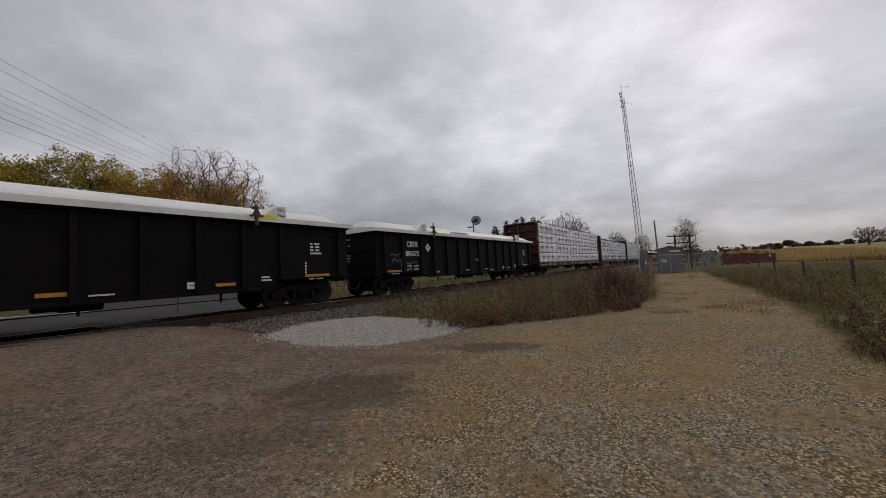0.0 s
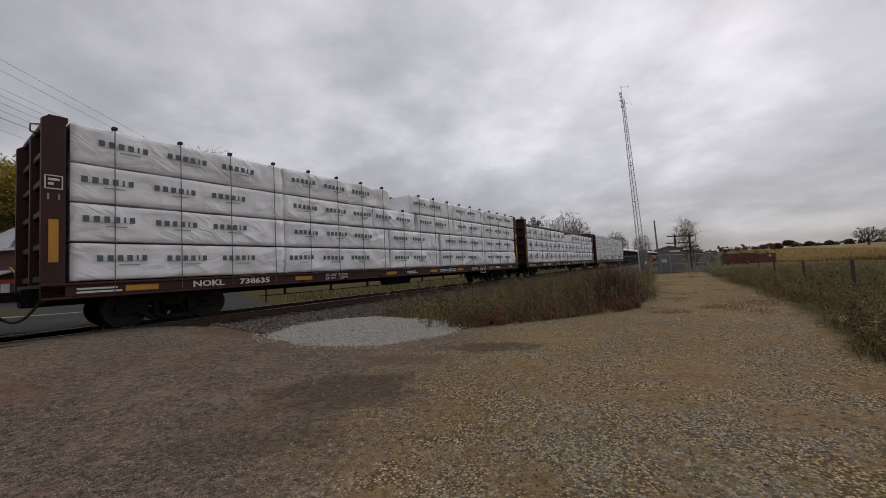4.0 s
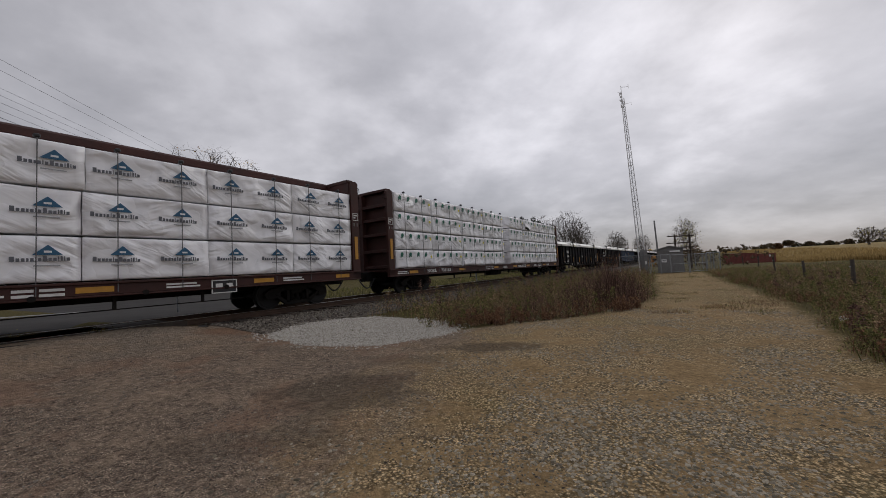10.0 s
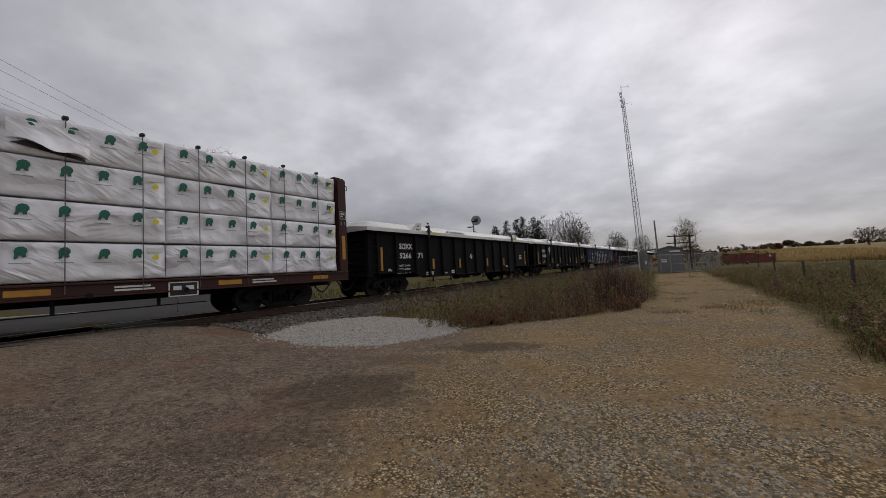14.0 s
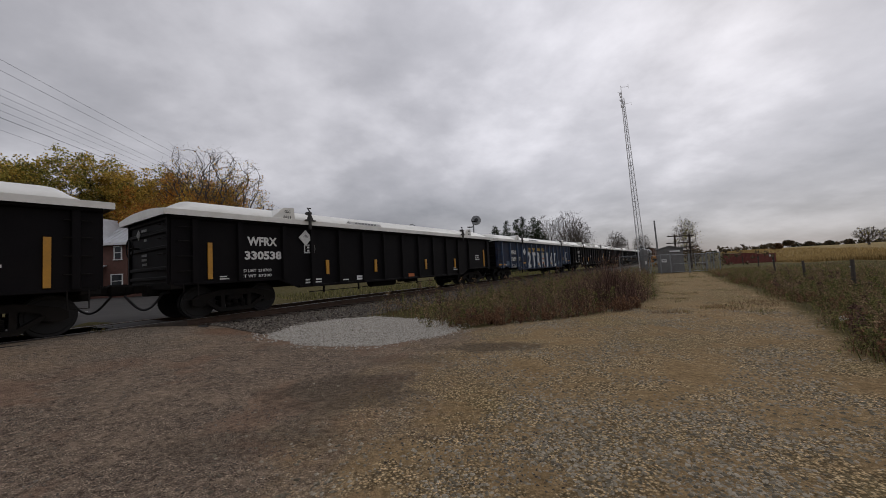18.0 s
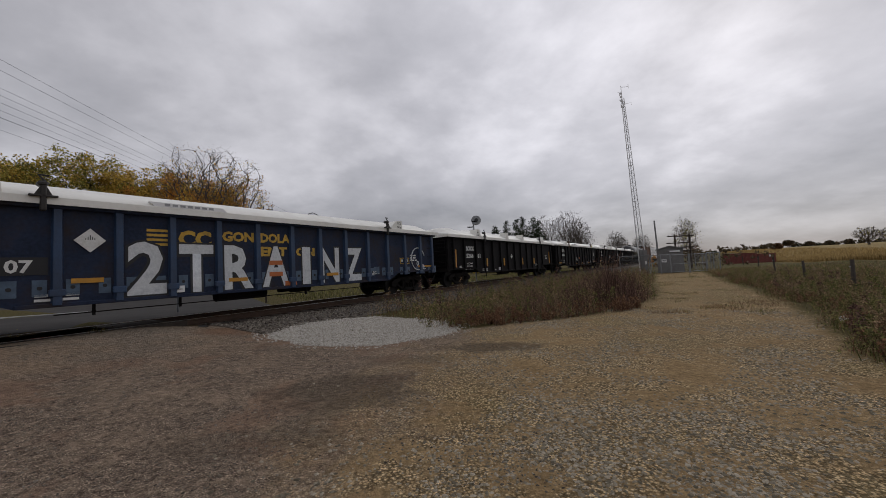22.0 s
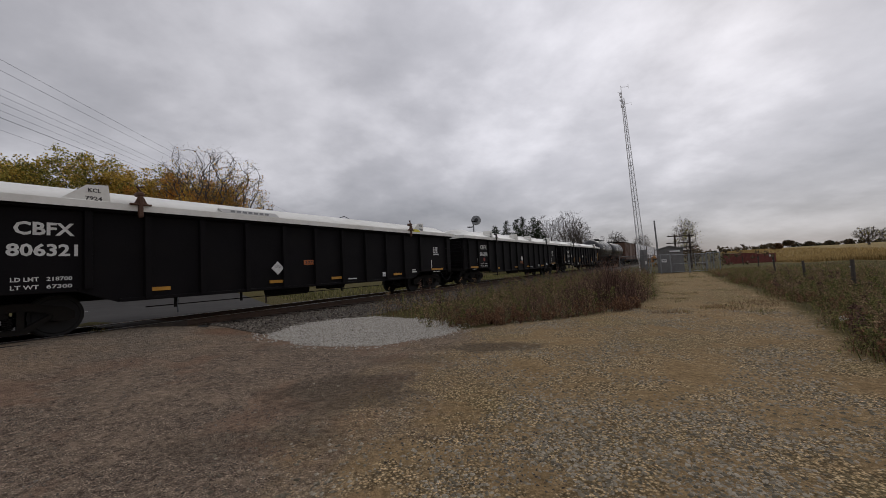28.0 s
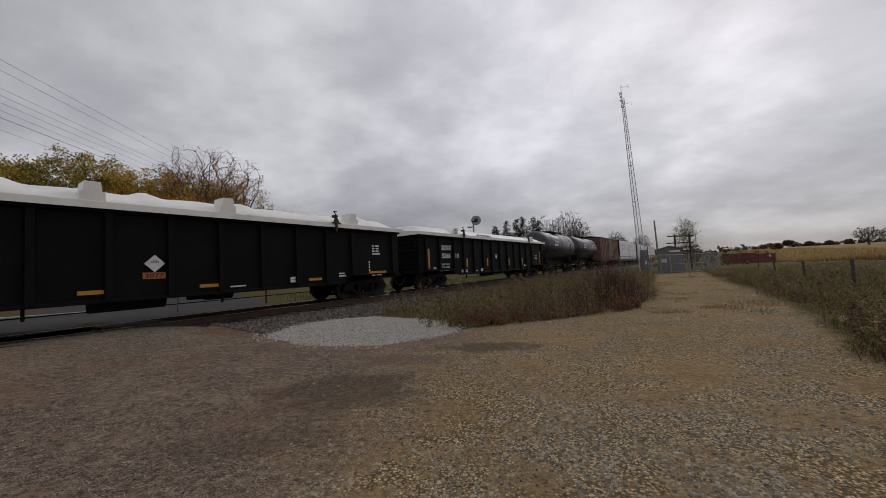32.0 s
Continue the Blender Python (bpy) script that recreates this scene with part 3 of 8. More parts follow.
    if style == "ridge":
        part("maker_plate", Shape().prism([(5.55, GON_TOP + 0.105), (5.45, GON_TOP + 0.20), (7.05, GON_TOP + 0.20), (7.15, GON_TOP + 0.105)], "y", -1.575, -1.45), M["sticker_white"], car, "long white maker's plate")
        for k in range(7):
            x = 5.75 + 0.16 * k
            part("plate_mark", Shape().box(x, x + 0.11, -1.582, -1.574, GON_TOP + 0.125, GON_TOP + 0.18), M["ink_grey"], car)


def placard(car, x, z, size=0.2):
    s = Shape().prism([(x - size, z), (x, z - size), (x + size, z), (x, z + size)], "y", -1.45, -1.428)
    p = part("placard", s, M["white_paint"], car, "white diamond hazard placard")
    for k in range(5):
        xx = x - 0.07 + 0.035 * k
        part("placard_stripe", Shape().box(xx - 0.006, xx + 0.006, -1.454, -1.449, z + 0.01, z + 0.11 - abs(k - 2) * 0.03), M["black_ink"], p)


def tape(car, x, z, w, h):
    part("reflector", Shape().box(x - w / 2, x + w / 2, -1.436, -1.40, z - h / 2, z + h / 2), M["yellow"], car, "yellow reflective strip")


def small_bars(car, x, z, rows, w, h=0.055, y=-1.408, name="stencil_bar", material=None):
    for k, row in enumerate(rows):
        xx = x
        for length in row:
            part(name, Shape().box(xx, xx + length * w, y, y + 0.006, z - k * h * 1.75, z - k * h * 1.75 + h), material or M["white_paint"], car)
            xx += length * w + 0.07


def gondola(u, label, paint, rib_paint, style, clamp_mat, marks, kind, fin, extra=""):
    car = root("gondola_car", label, "gondola car", "freight train", at=car_pose(u, 0))
    gondola_body(car, paint, rib_paint, RIB_X_BLUE if extra == "blue" else RIB_X)
    add_cover(car, style, clamp_mat, *fin)
    for x in (1.72, GON_L - 1.52):
        add_truck(car, x)
    add_ends(car, GON_L)
    y = -1.409
    road, num, num2, load = marks
    wy = -1.412
    ink = M["white_paint"]
    blue = extra == "blue"
    if kind == "cbfx":
        letter_part("reporting_mark", road, 0.26, 0.82, ink, car, 1.93, wy, 2.03, 0.03)
        letter_part("car_number", num, 0.25, 0.96, ink, car, 1.84, wy, 1.62, 0.03)
        for k, (a, b) in enumerate(load):
            letter_part("load_stencil", a, 0.08, 0.36, ink, car, 1.90, wy, 1.14 - 0.15 * k, 0.02)
            letter_part("load_stencil", b, 0.08, 0.36, ink, car, 2.36, wy, 1.14 - 0.15 * k, 0.02)
        tape(car, 1.08, 0.99, 0.88, 0.085)
        small_bars(car, 0.85, 0.86, [[0.3, 0.25]], 0.8, 0.03, y=-1.43)
        dx, dz = {"806372": (3.45, 2.02), "806390": (8.2, 1.45)}.get(num, (7.15, 1.26))
        placard(car, dx, dz)
        for x in (4.15, 7.15, 9.4, 12.6):
            tape(car, x, 0.86, 0.5, 0.085)
        tape(car, 15.52, 0.99, 0.95, 0.085)
        ox, oz = (8.2, 1.17) if num == "806390" else (8.3, 1.42)
        pl = part("placard_number", Shape().box(ox - 0.22, ox + 0.22, -1.42, -1.40, oz - 0.075, oz + 0.075), M["orange_sign"], car, "small orange number plate")
        letter_part("plate_figures", "3077", 0.10, 0.36, M["black_ink"], car, ox - 0.18, -1.424, oz - 0.05, 0.02)
        for k in range(4):
            part("upright_stencil", Shape().box(1.52, 1.58, y, y + 0.006, 1.10 + 0.10 * k, 1.17 + 0.10 * k), ink, car)
        small_bars(car, 13.6, 0.98, [[0.5], [0.62]], 0.5, 0.05)
        part("white_label", Shape().box(11.70, 12.0, -1.42, -1.40, 0.80, 0.97), M["sticker_white"], car, "white shipping label")
        part("label_bar", Shape().box(11.74, 11.96, -1.424, -1.42, 0.88, 0.895), M["black_ink"], car)
        small_bars(car, 15.27, 2.0, [[0.12, 0.25], [0.16, 0.2], [0.16, 0.2], [0.55]], 0.8, 0.06)
        small_bars(car, 15.2, 0.86, [[0.25, 0.35]], 0.8, 0.035)
        small_bars(car, 9.9, 0.78, [[0.7]], 0.6, 0.035)
        for k in range(4):
            part("upright_stencil", Shape().box(15.06, 15.12, y, y + 0.006, 1.06 + 0.10 * k, 1.13 + 0.10 * k), ink, car)
    else:
        zt = -0.16 if blue else 0.0
        letter_part("reporting_mark", road, 0.26, 0.92 if blue else 0.90, ink, car, 2.02 if blue else 1.84, wy - 0.004, 1.92 + zt, 0.04)
        if road == "WFRX" and not blue:
            letter_part("car_number", num + num2, 0.25, 1.12, ink, car, 1.76, wy, 1.52, 0.04)
        else:
            letter_part("car_number", num, 0.25, 0.80, ink, car, 2.06 if blue else 1.84, wy - 0.004, 1.52 + (-0.22 if blue else 0), 0.03)
            letter_part("car_number", num2, 0.25, 0.36, ink, car, 3.32 if blue else 3.10, wy - 0.004, 1.52 + (-0.22 if blue else 0), 0.03)
        for k, (a, b) in enumerate(load):
            letter_part("load_stencil", a, 0.085, 0.42, ink, car, 2.0 if blue else 1.66, wy - 0.004, 1.17 - 0.15 * k + (-0.2 if blue else 0), 0.02)
            letter_part("load_stencil", b, 0.085, 0.40, ink, car, 2.5 if blue else 2.14, wy - 0.004, 1.17 - 0.15 * k + (-0.2 if blue else 0), 0.02)
        if not blue:
            tape(car, 0.86 if road == "WFRX" else 0.73, 1.50, 0.11, 0.95)
            for x in ((4.57, 6.89, 10.2, 12.75) if road == "WFRX" else (4.3, 6.75, 9.95, 12.3)):
                tape(car, x, 1.25, 0.12, 0.48)
            tape(car, 16.02, 1.50, 0.11, 1.0)
        if road == "SOXX":
            placard(car, 7.95, 1.61, 0.15)
        else:
            placard(car, 4.48 if blue else 3.72, 1.95 if blue else 2.22, 0.25)
        small_bars(car, 1.1, 1.06, [[0.3], [0.4]], 0.6, 0.035)
        small_bars(car, 15.0, 1.62, [[0.2, 0.2], [0.12, 0.25], [0.3, 0.18]], 0.8, 0.06)
        small_bars(car, 12.6, 0.98, [[0.4], [0.7]], 0.6, 0.045)
        small_bars(car, 3.7, 0.83, [[0.5, 0.35], [0.35, 0.5]], 0.65, 0.05)
        part("white_label", Shape().box(5.9, 6.2, -1.42, -1.40, 0.74, 0.90), M["sticker_white"], car, "white shipping label")
        part("label_bar", Shape().box(5.94, 6.16, -1.424, -1.42, 0.81, 0.825), M["black_ink"], car)
        small_bars(car, 5.2, 0.76, [[0.5]], 0.6, 0.04)
        if road != "SOXX":
            part("placard_number", Shape().box(8.9, 9.3, -1.42, -1.40, 0.72, 0.86), M["orange_sign"], car, "small orange number plate")
        if road == "WFRX" and not blue:
            part("placard_frame", Shape().box(3.68, 4.08, -1.42, -1.40, 1.72, 1.75).box(3.68, 4.08, -1.42, -1.40, 1.97, 2.0).box(3.68, 3.71, -1.42, -1.40, 1.72, 2.0).box(4.05, 4.08, -1.42, -1.40, 1.72, 2.0), ink, car, "white outlined square")
            small_bars(car, 3.79, 1.88, [[0.28], [0.28]], 0.6, 0.06)
    return car


def graffiti_on(car):
    """Big white sprayed letters with the older yellow lettering behind them."""
    y = -1.414
    ink = M["graffiti"]
    spots = [("2", 5.09, 0.74, 0.74, 1.22), ("T", 6.09, 0.78, 0.72, 1.2), ("R", 7.14, 0.78, 0.72, 1.2), ("A", 8.19, 0.86, 0.72, 1.2), ("I", 9.52, 0.3, 0.72, 1.2), ("N", 10.18, 0.82, 0.72, 1.2), ("Z", 11.26, 0.82, 0.72, 1.2)]
    for ch, x, w, z, h in spots:
        letter_part("graffiti_letter", ch, h, w, ink, car, x, y, z, 0.03, "white sprayed graffiti letter")
        me = lettering(ch, h + 0.10, w + 0.10, 0.07); me.materials.append(M["panel_black"])
        part("graffiti_outline", me, None, car, at=pose(x - 0.05, y + 0.004, z - 0.05))
    gold = M["gold_paint"]
    for word, x, z, w in (("GON", 7.1, 2.02, 0.86), ("DOLA", 8.15, 2.02, 0.95), ("ENT", 8.15, 1.62, 0.85), ("ON", 9.3, 1.62, 0.7)):
        letter_part("old_lettering", word, 0.28, w, gold, car, x, -1.406, z, 0.05)
    for k in range(4):
        part("old_stripe", Shape().box(5.45, 5.86, -1.406, -1.402, 2.20 - 0.11 * k, 2.26 - 0.11 * k), gold, car, "faded yellow stripe")
    letter_part("old_lettering", "CC", 0.42, 0.75, gold, car, 6.08, -1.406, 1.85, 0.05)
    for x, z in ((4.45, 1.12), (7.5, 0.98), (10.7, 1.0)):
        part("reflector", Shape().box(x - 0.25, x + 0.25, -1.424, -1.416, z - 0.05, z + 0.05), M["yellow"], car, "yellow reflective strip")
    part("reflector", Shape().box(0.1, 1.05, -1.424, -1.40, 1.02, 1.11), M["yellow"], car, "yellow reflective strip")
    for z in (1.36, 1.02):
        part("placard_number", Shape().box(8.4, 8.82, -1.424, -1.416, z, z + 0.13), M["orange_sign"], car, "small orange number plate")
    part("gold_frame", Shape().box(14.30, 14.90, -1.42, -1.40, 1.28, 1.31).box(14.30, 14.90, -1.42, -1.40, 1.52, 1.55).box(14.30, 14.33, -1.42, -1.40, 1.28, 1.55).box(14.87, 14.90, -1.42, -1.40, 1.28, 1.55), gold, car, "yellow outlined plate")
    small_bars(car, 14.38, 1.38, [[0.12, 0.12, 0.12]], 0.8, 0.1)
    for k in range(24):
        a0, a1 = 0.3 + 5.4 * k / 24, 0.3 + 5.4 * (k + 1) / 24
        part("sprayed_ring", Shape().tube([(15.54 + 0.48 * math.cos(a0), -1.413, 1.5 + 0.5 * math.sin(a0)), (15.54 + 0.48 * math.cos(a1), -1.413, 1.5 + 0.5 * math.sin(a1))], 0.024, 4), ink, car)
    letter_part("graffiti_letter", "0", 0.26, 0.18, ink, car, 15.42, y, 1.16, 0.03, "white sprayed figure")
    s = Shape()
    for k in range(5):
        a = k * 1.2566 + 0.3
        s.tube([(15.86, y, 1.12), (15.86 + 0.17 * math.cos(a), y, 1.12 + 0.13 * math.sin(a))], 0.018, 4)
    part("sprayed_star", s.tube([(15.64, y, 1.02), (16.10, y, 1.04)], 0.016, 4), ink, car, "white sprayed star")
    part("reflector", Shape().box(15.5, 16.55, -1.424, -1.40, 1.12, 1.20), M["yellow"], car, "yellow reflective strip")
    for x, w, z0, z1 in ((1.28, 0.36, 0.98, 1.30), (1.70, 0.34, 1.0, 1.26), (12.72, 0.3, 0.9, 1.2)):
        part("faded_patch", Shape().box(x, x + w, -1.408, -1.402, z0, z1), M["faded_blue"], car, "faded light blue patch")
    for x in RIB_X_BLUE:
        part("rib_foot", Shape().box(x - 0.12, x + 0.12, -1.50, -1.40, 0.82, 0.97, 0.02), M["gon_blue_rib"], car, "weathered blue rib foot bracket")
        for sg in (-1, 1):
            part("foot_plate", Shape().box(x + sg * 0.13, x + sg * 0.33, -1.408, -1.402, 0.84, 1.16), M["faded_blue"], car, "faded light blue foot plate")
            part("foot_hole", Shape().cyl((x + sg * 0.23, -1.411, 1.0), (x + sg * 0.23, -1.404, 1.0), 0.04, n=8), M["panel_black"], car)


def scribble(car, x, z, w, h, seed):
    """A chalked scrawl that cannot be read."""
    rnd = random.Random(seed)
    for _ in range(3):
        n = 9
        pts = [(x + w * (k + rnd.uniform(-0.5, 0.5)) / n, -1.409, z + h * (rnd.uniform(-1, 1) * 0.6 - 0.4 * k / n)) for k in range(n)]
        part("scrawl", Shape().tube(pts, 0.006, 4), M["scribble"], car, "thin grey chalk scrawl")


BLK, BLU, RIBB = M["gon_black"], M["gon_blue"], M["gon_blue_rib"]
CARS = []


def build_gondolas():
    ld = lambda a, b, c=None: [("LD LMT", a), ("LT WT", b)] + ([("CU FT", c)] if c else [])
    black = "black gondola car with white fibreglass cover"
    spec = [
        (-112.5, black + " and yellow strips", "cbfx", "ridge", M["clamp"], ("CBFX", "806330", "", ld("218700", "67300")), ("KCL", "7966")),
        (-94.21, black + " and white stencils", "cbfx", "ridge", M["clamp"], ("CBFX", "806372", "", ld("218700", "67300")), ("KCL", "7968")),
        (-2.25, black + " and upright yellow strips", "soxx", "ridge", M["clamp_dark"], ("SOXX", "5266", "71", ld("218400", "67600", "2791")), ("GLC", "8651")),
        (15.83, black + ", hazard diamond on its side", "wfrx", "ridge", M["clamp_dark"], ("WFRX", "3305", "38", ld("218700", "67300")), ("GLC", "8653")),
        (33.83, "weathered blue gondola car with large white graffiti letters", "wfrx", "ridge", M["clamp_dark"], ("WFRX", "3201", "07", ld("215800", "66200")), ("KCL", "7930")),
        (51.89, black + " of swelling bulges", "soxx", "domes", M["clamp_dark"], ("SOXX", "5266", "61", ld("218400", "67600", "2791")), ("GLC", "6570")),
        (70.00, black + " and long yellow strips", "cbfx", "ridge", M["clamp"], ("CBFX", "806321", "", ld("218700", "67300")), ("KCL", "7924")),
        (88.15, black + ' and red spot', "cbfx", "domes", M["clamp_dark"], ("CBFX", "806390", "", ld("218600", "67400")), ("GLC", "6492")),
        (106.40, black + " and upright yellow strips", "soxx", "ridge", M["clamp_dark"], ("SOXX", "5266", "10", ld("218400", "67600", "2791")), ("GLC", "8660")),
    ]
    for i, (u, label, kind, style, clamp, marks, fin) in enumerate(spec):
        blue = i == 4
        car = gondola(u, label, BLU if blue else BLK, RIBB if blue else BLK, style, clamp, marks, kind, fin, "blue" if blue else "")
        CARS.append((car, u))
        if blue:
            part("number_panel", Shape().box(1.98, 3.05, -1.411, -1.404, 1.71, 2.07), M["panel_black"], car, "black number panel")
            part("number_panel", Shape().box(1.98, 3.88, -1.411, -1.404, 1.26, 1.60), M["panel_black"], car, "black number panel")
            graffiti_on(car)
        if i == 1:
            scribble(car, 0.85, 1.70, 0.7, 0.14, 1)
            scribble(car, 0.95, 1.48, 0.6, 0.16, 2)
            scribble(car, 1.86, 1.34, 0.9, 0.14, 3)
        if i == 7:
            part("paint_spot", Shape().cyl((2.35, -1.42, 1.43), (2.35, -1.405, 1.43), 0.11, n=18), M["red_spray"], car, "red paint spot")


CB_L = 23.1
DECK_Z = 1.08


def pack_mesh(length, height, seed, waver=0.036):
    """A wrapped lumber pack: near face at y = 0, with slack folds, rounded edges."""
    nx, nz = max(8, int(length * 7)), 7
    depth = 1.26
    noise_off = Vector((seed * 3.7, seed * 1.3, 0))
    verts, faces = [], []

    def wav(x, z):
        p = Vector((x * 1.3, z * 2.2, 0)) + noise_off
        q = Vector((x * 3.6 + z * 2.0, z * 4.5, 3)) + noise_off
        return waver * noise.noise(p) + waver * 0.5 * noise.noise(q)
    rows = []
    zs = [0, 0.03] + [height * (k + 1) / nz for k in range(nz - 1)] + [height - 0.03, height]
    for zi, z in enumerate(zs):
        row = []
        for i in range(nx + 1):
            x = length * i / nx
            edge = 0.035 if zi in (0, len(zs) - 1) else 0.0
            edge = max(edge, 0.03 if i in (0, nx) else 0.0)
            row.append(len(verts)); verts.append((x, edge + wav(x, z), z))
        rows.append(row)
    for a, b in zip(rows[:-1], rows[1:]):
        for i in range(nx):
            faces.append((a[i], a[i + 1], b[i + 1], b[i]))
    back = []
    for z in (0, height):
        for x in (0, length):
            back.append(len(verts)); verts.append((x, depth, z))
    faces.append((*rows[0][::-1], back[0], back[1])[::1])
    faces.append((*rows[-1], back[3], back[2]))
    faces.append((*[r[0] for r in rows], back[2], back[0]))
    faces.append((*[r[-1] for r in rows][::-1], back[1], back[3]))
    faces.append((back[0], back[2], back[3], back[1]))
    me = raw_mesh("lumber_pack", verts, faces, M["wrap"])
    me.polygons.foreach_set("use_smooth", [len(p.vertices) == 4 for p in me.polygons])
    return me


# printed marks, plain shapes in their colours
def word_mark(widths, heights, gap, material, name):
    """A printed word that stays unread: plain blocks of its letters' size on one thin base line."""
    total = sum(widths) + gap * (len(widths) - 1)
    out, x = [(0, 0), (total, 0)], total
    for w, h in zip(reversed(widths), reversed(heights)):
        out += [(x, h), (x - w, h)]
        x -= w
        if x > 0.01:
            out += [(x, 0.005), (x - gap, 0.005)]
            x -= gap
    return Shape().prism(out, "y", -0.006, 0.0).mesh(name, material)


ME_MARK_A = word_mark([0.10, 0.10, 0.095, 0.10, 0.035, 0.09], [0.13] * 6, 0.068, M["ink_green"], "printed_mark")
ME_SUB = Shape().box(0, 0.36, -0.005, 0, 0, 0.022).mesh("printed_line", M["ink_grey"])
_g = Shape().prism([(0.0, 0.0), (0.42, 0.0), (0.21, 0.20)], "y", -0.006, 0)
ME_GP_TRI = _g.mesh("printed_triangle", M["ink_blue"])
ME_GP_EYE = Shape().box(0.155, 0.265, -0.010, -0.004, 0.045, 0.085).mesh("printed_badge", M["sticker_white"])
ME_GP_BAR = word_mark([0.06, 0.045, 0.045, 0.03, 0.045, 0.015, 0.045, 0.055, 0.045, 0.045, 0.015, 0.03, 0.015, 0.045], [0.10, 0.066, 0.066, 0.066, 0.066, 0.09, 0.066, 0.10, 0.066, 0.066, 0.09, 0.095, 0.09, 0.066], 0.02, M["ink_dark"], "printed_mark")


def leaf_blob():
    """Upright print: a leaning dome over two uneven feet."""
    s = Shape()
    out = [(0.02, 0.02), (0.07, 0.03), (0.085, 0.09), (0.12, 0.085), (0.135, 0.04), (0.185, 0.05), (0.175, 0.10), (0.205, 0.15), (0.20, 0.205), (0.16, 0.245), (0.105, 0.25), (0.055, 0.225), (0.03, 0.17), (0.035, 0.11)]
    s.prism(out, "y", -0.006, 0)
    return s.mesh("printed_tree", M["ink_leaf"])


ME_TREE_MARK = leaf_blob()
ME_TREE_LINE = Shape().box(-0.04, 0.24, -0.005, 0, -0.06, -0.045).mesh("printed_line", M["ink_grey"])
ME_STICKER = Shape().box(0, 0.30, -0.006, 0, 0.10, 0.20).mesh("shipping_sticker", M["sticker_white"])
ME_DOT = Shape().cyl((0.16, -0.008, 0.02), (0.16, 0, 0.02), 0.06, n=12).mesh("yellow_dot", M["sticker_yellow"])


def bulkhead(car, x, sg):
    """End wall of a centre-beam car; sg is the way it faces."""
    ox = M["oxide"]
    part("bulkhead_wall", Shape().box(x - sg * 0.30, x - sg * 0.36, -1.36, 1.36, 0.95, 4.44), ox, car)
    for z in (1.12, 1.80, 2.50, 3.15, 3.75):
        part("bulkhead_beam", Shape().box(x - sg * 0.10, x - sg * 0.30, -1.33, 1.33, z, z + 0.13, 0.015), ox, car)
    part("bulkhead_stay", Shape().box(x - sg * 0.06, x - sg * 0.30, 0.10, 0.26, 0.95, 4.38, 0.01), ox, car)
    part("end_stencil", Shape().box(x - sg * 0.29, x - sg * 0.295, 1.0, 1.12, 3.9, 3.95), M["white_paint"], car)
    for q in (-1, 1):
        post = Shape().prism([(x, 0.78), (x - sg * 0.34, 0.78), (x - sg * 0.34, 4.40), (x - sg * 0.10, 4.44), (x, 4.36)], "y", q * 1.33, q * 1.46)
        part("bulkhead_post", post, ox, car)
    part("bulkhead_cap", Shape().box(x - sg * 0.10, x - sg * 0.40, -1.33, 1.33, 4.38, 4.50, 0.02), ox, car)
    xm = x - sg * 0.17
    part("post_strip", Shape().box(xm - 0.07, xm + 0.07, -1.475, -1.455, 1.5, 2.35), M["yellow"] if sg else ox, car, "yellow reflective strip")
    part("post_frame", Shape().box(xm - 0.13, xm + 0.13, -1.472, -1.455, 2.95, 2.97).box(xm - 0.13, xm + 0.13, -1.472, -1.455, 3.21, 3.23).box(xm - 0.13, xm - 0.11, -1.472, -1.455, 2.95, 3.23).box(xm + 0.11, xm + 0.13, -1.472, -1.455, 2.95, 3.23), M["white_paint"], car, "white outlined square")
    small_bars(car, xm - 0.08, 3.12, [[0.4], [0.2]], 0.4, 0.05, y=-1.468)
    for dx in (-0.09, 0.06):
        part("post_dash", Shape().box(xm + dx, xm + dx + 0.03, -1.468, -1.455, 2.74, 2.86), M["end_mark"], car)
    part("handrail", Shape().tube([(x - sg * 0.02, -1.38, 4.24), (x + sg * 0.14, -1.38, 4.2), (x + sg * 0.14, -1.38, 4.06), (x - sg * 0.02, -1.38, 4.02)], 0.014, 6), M["under"], car)


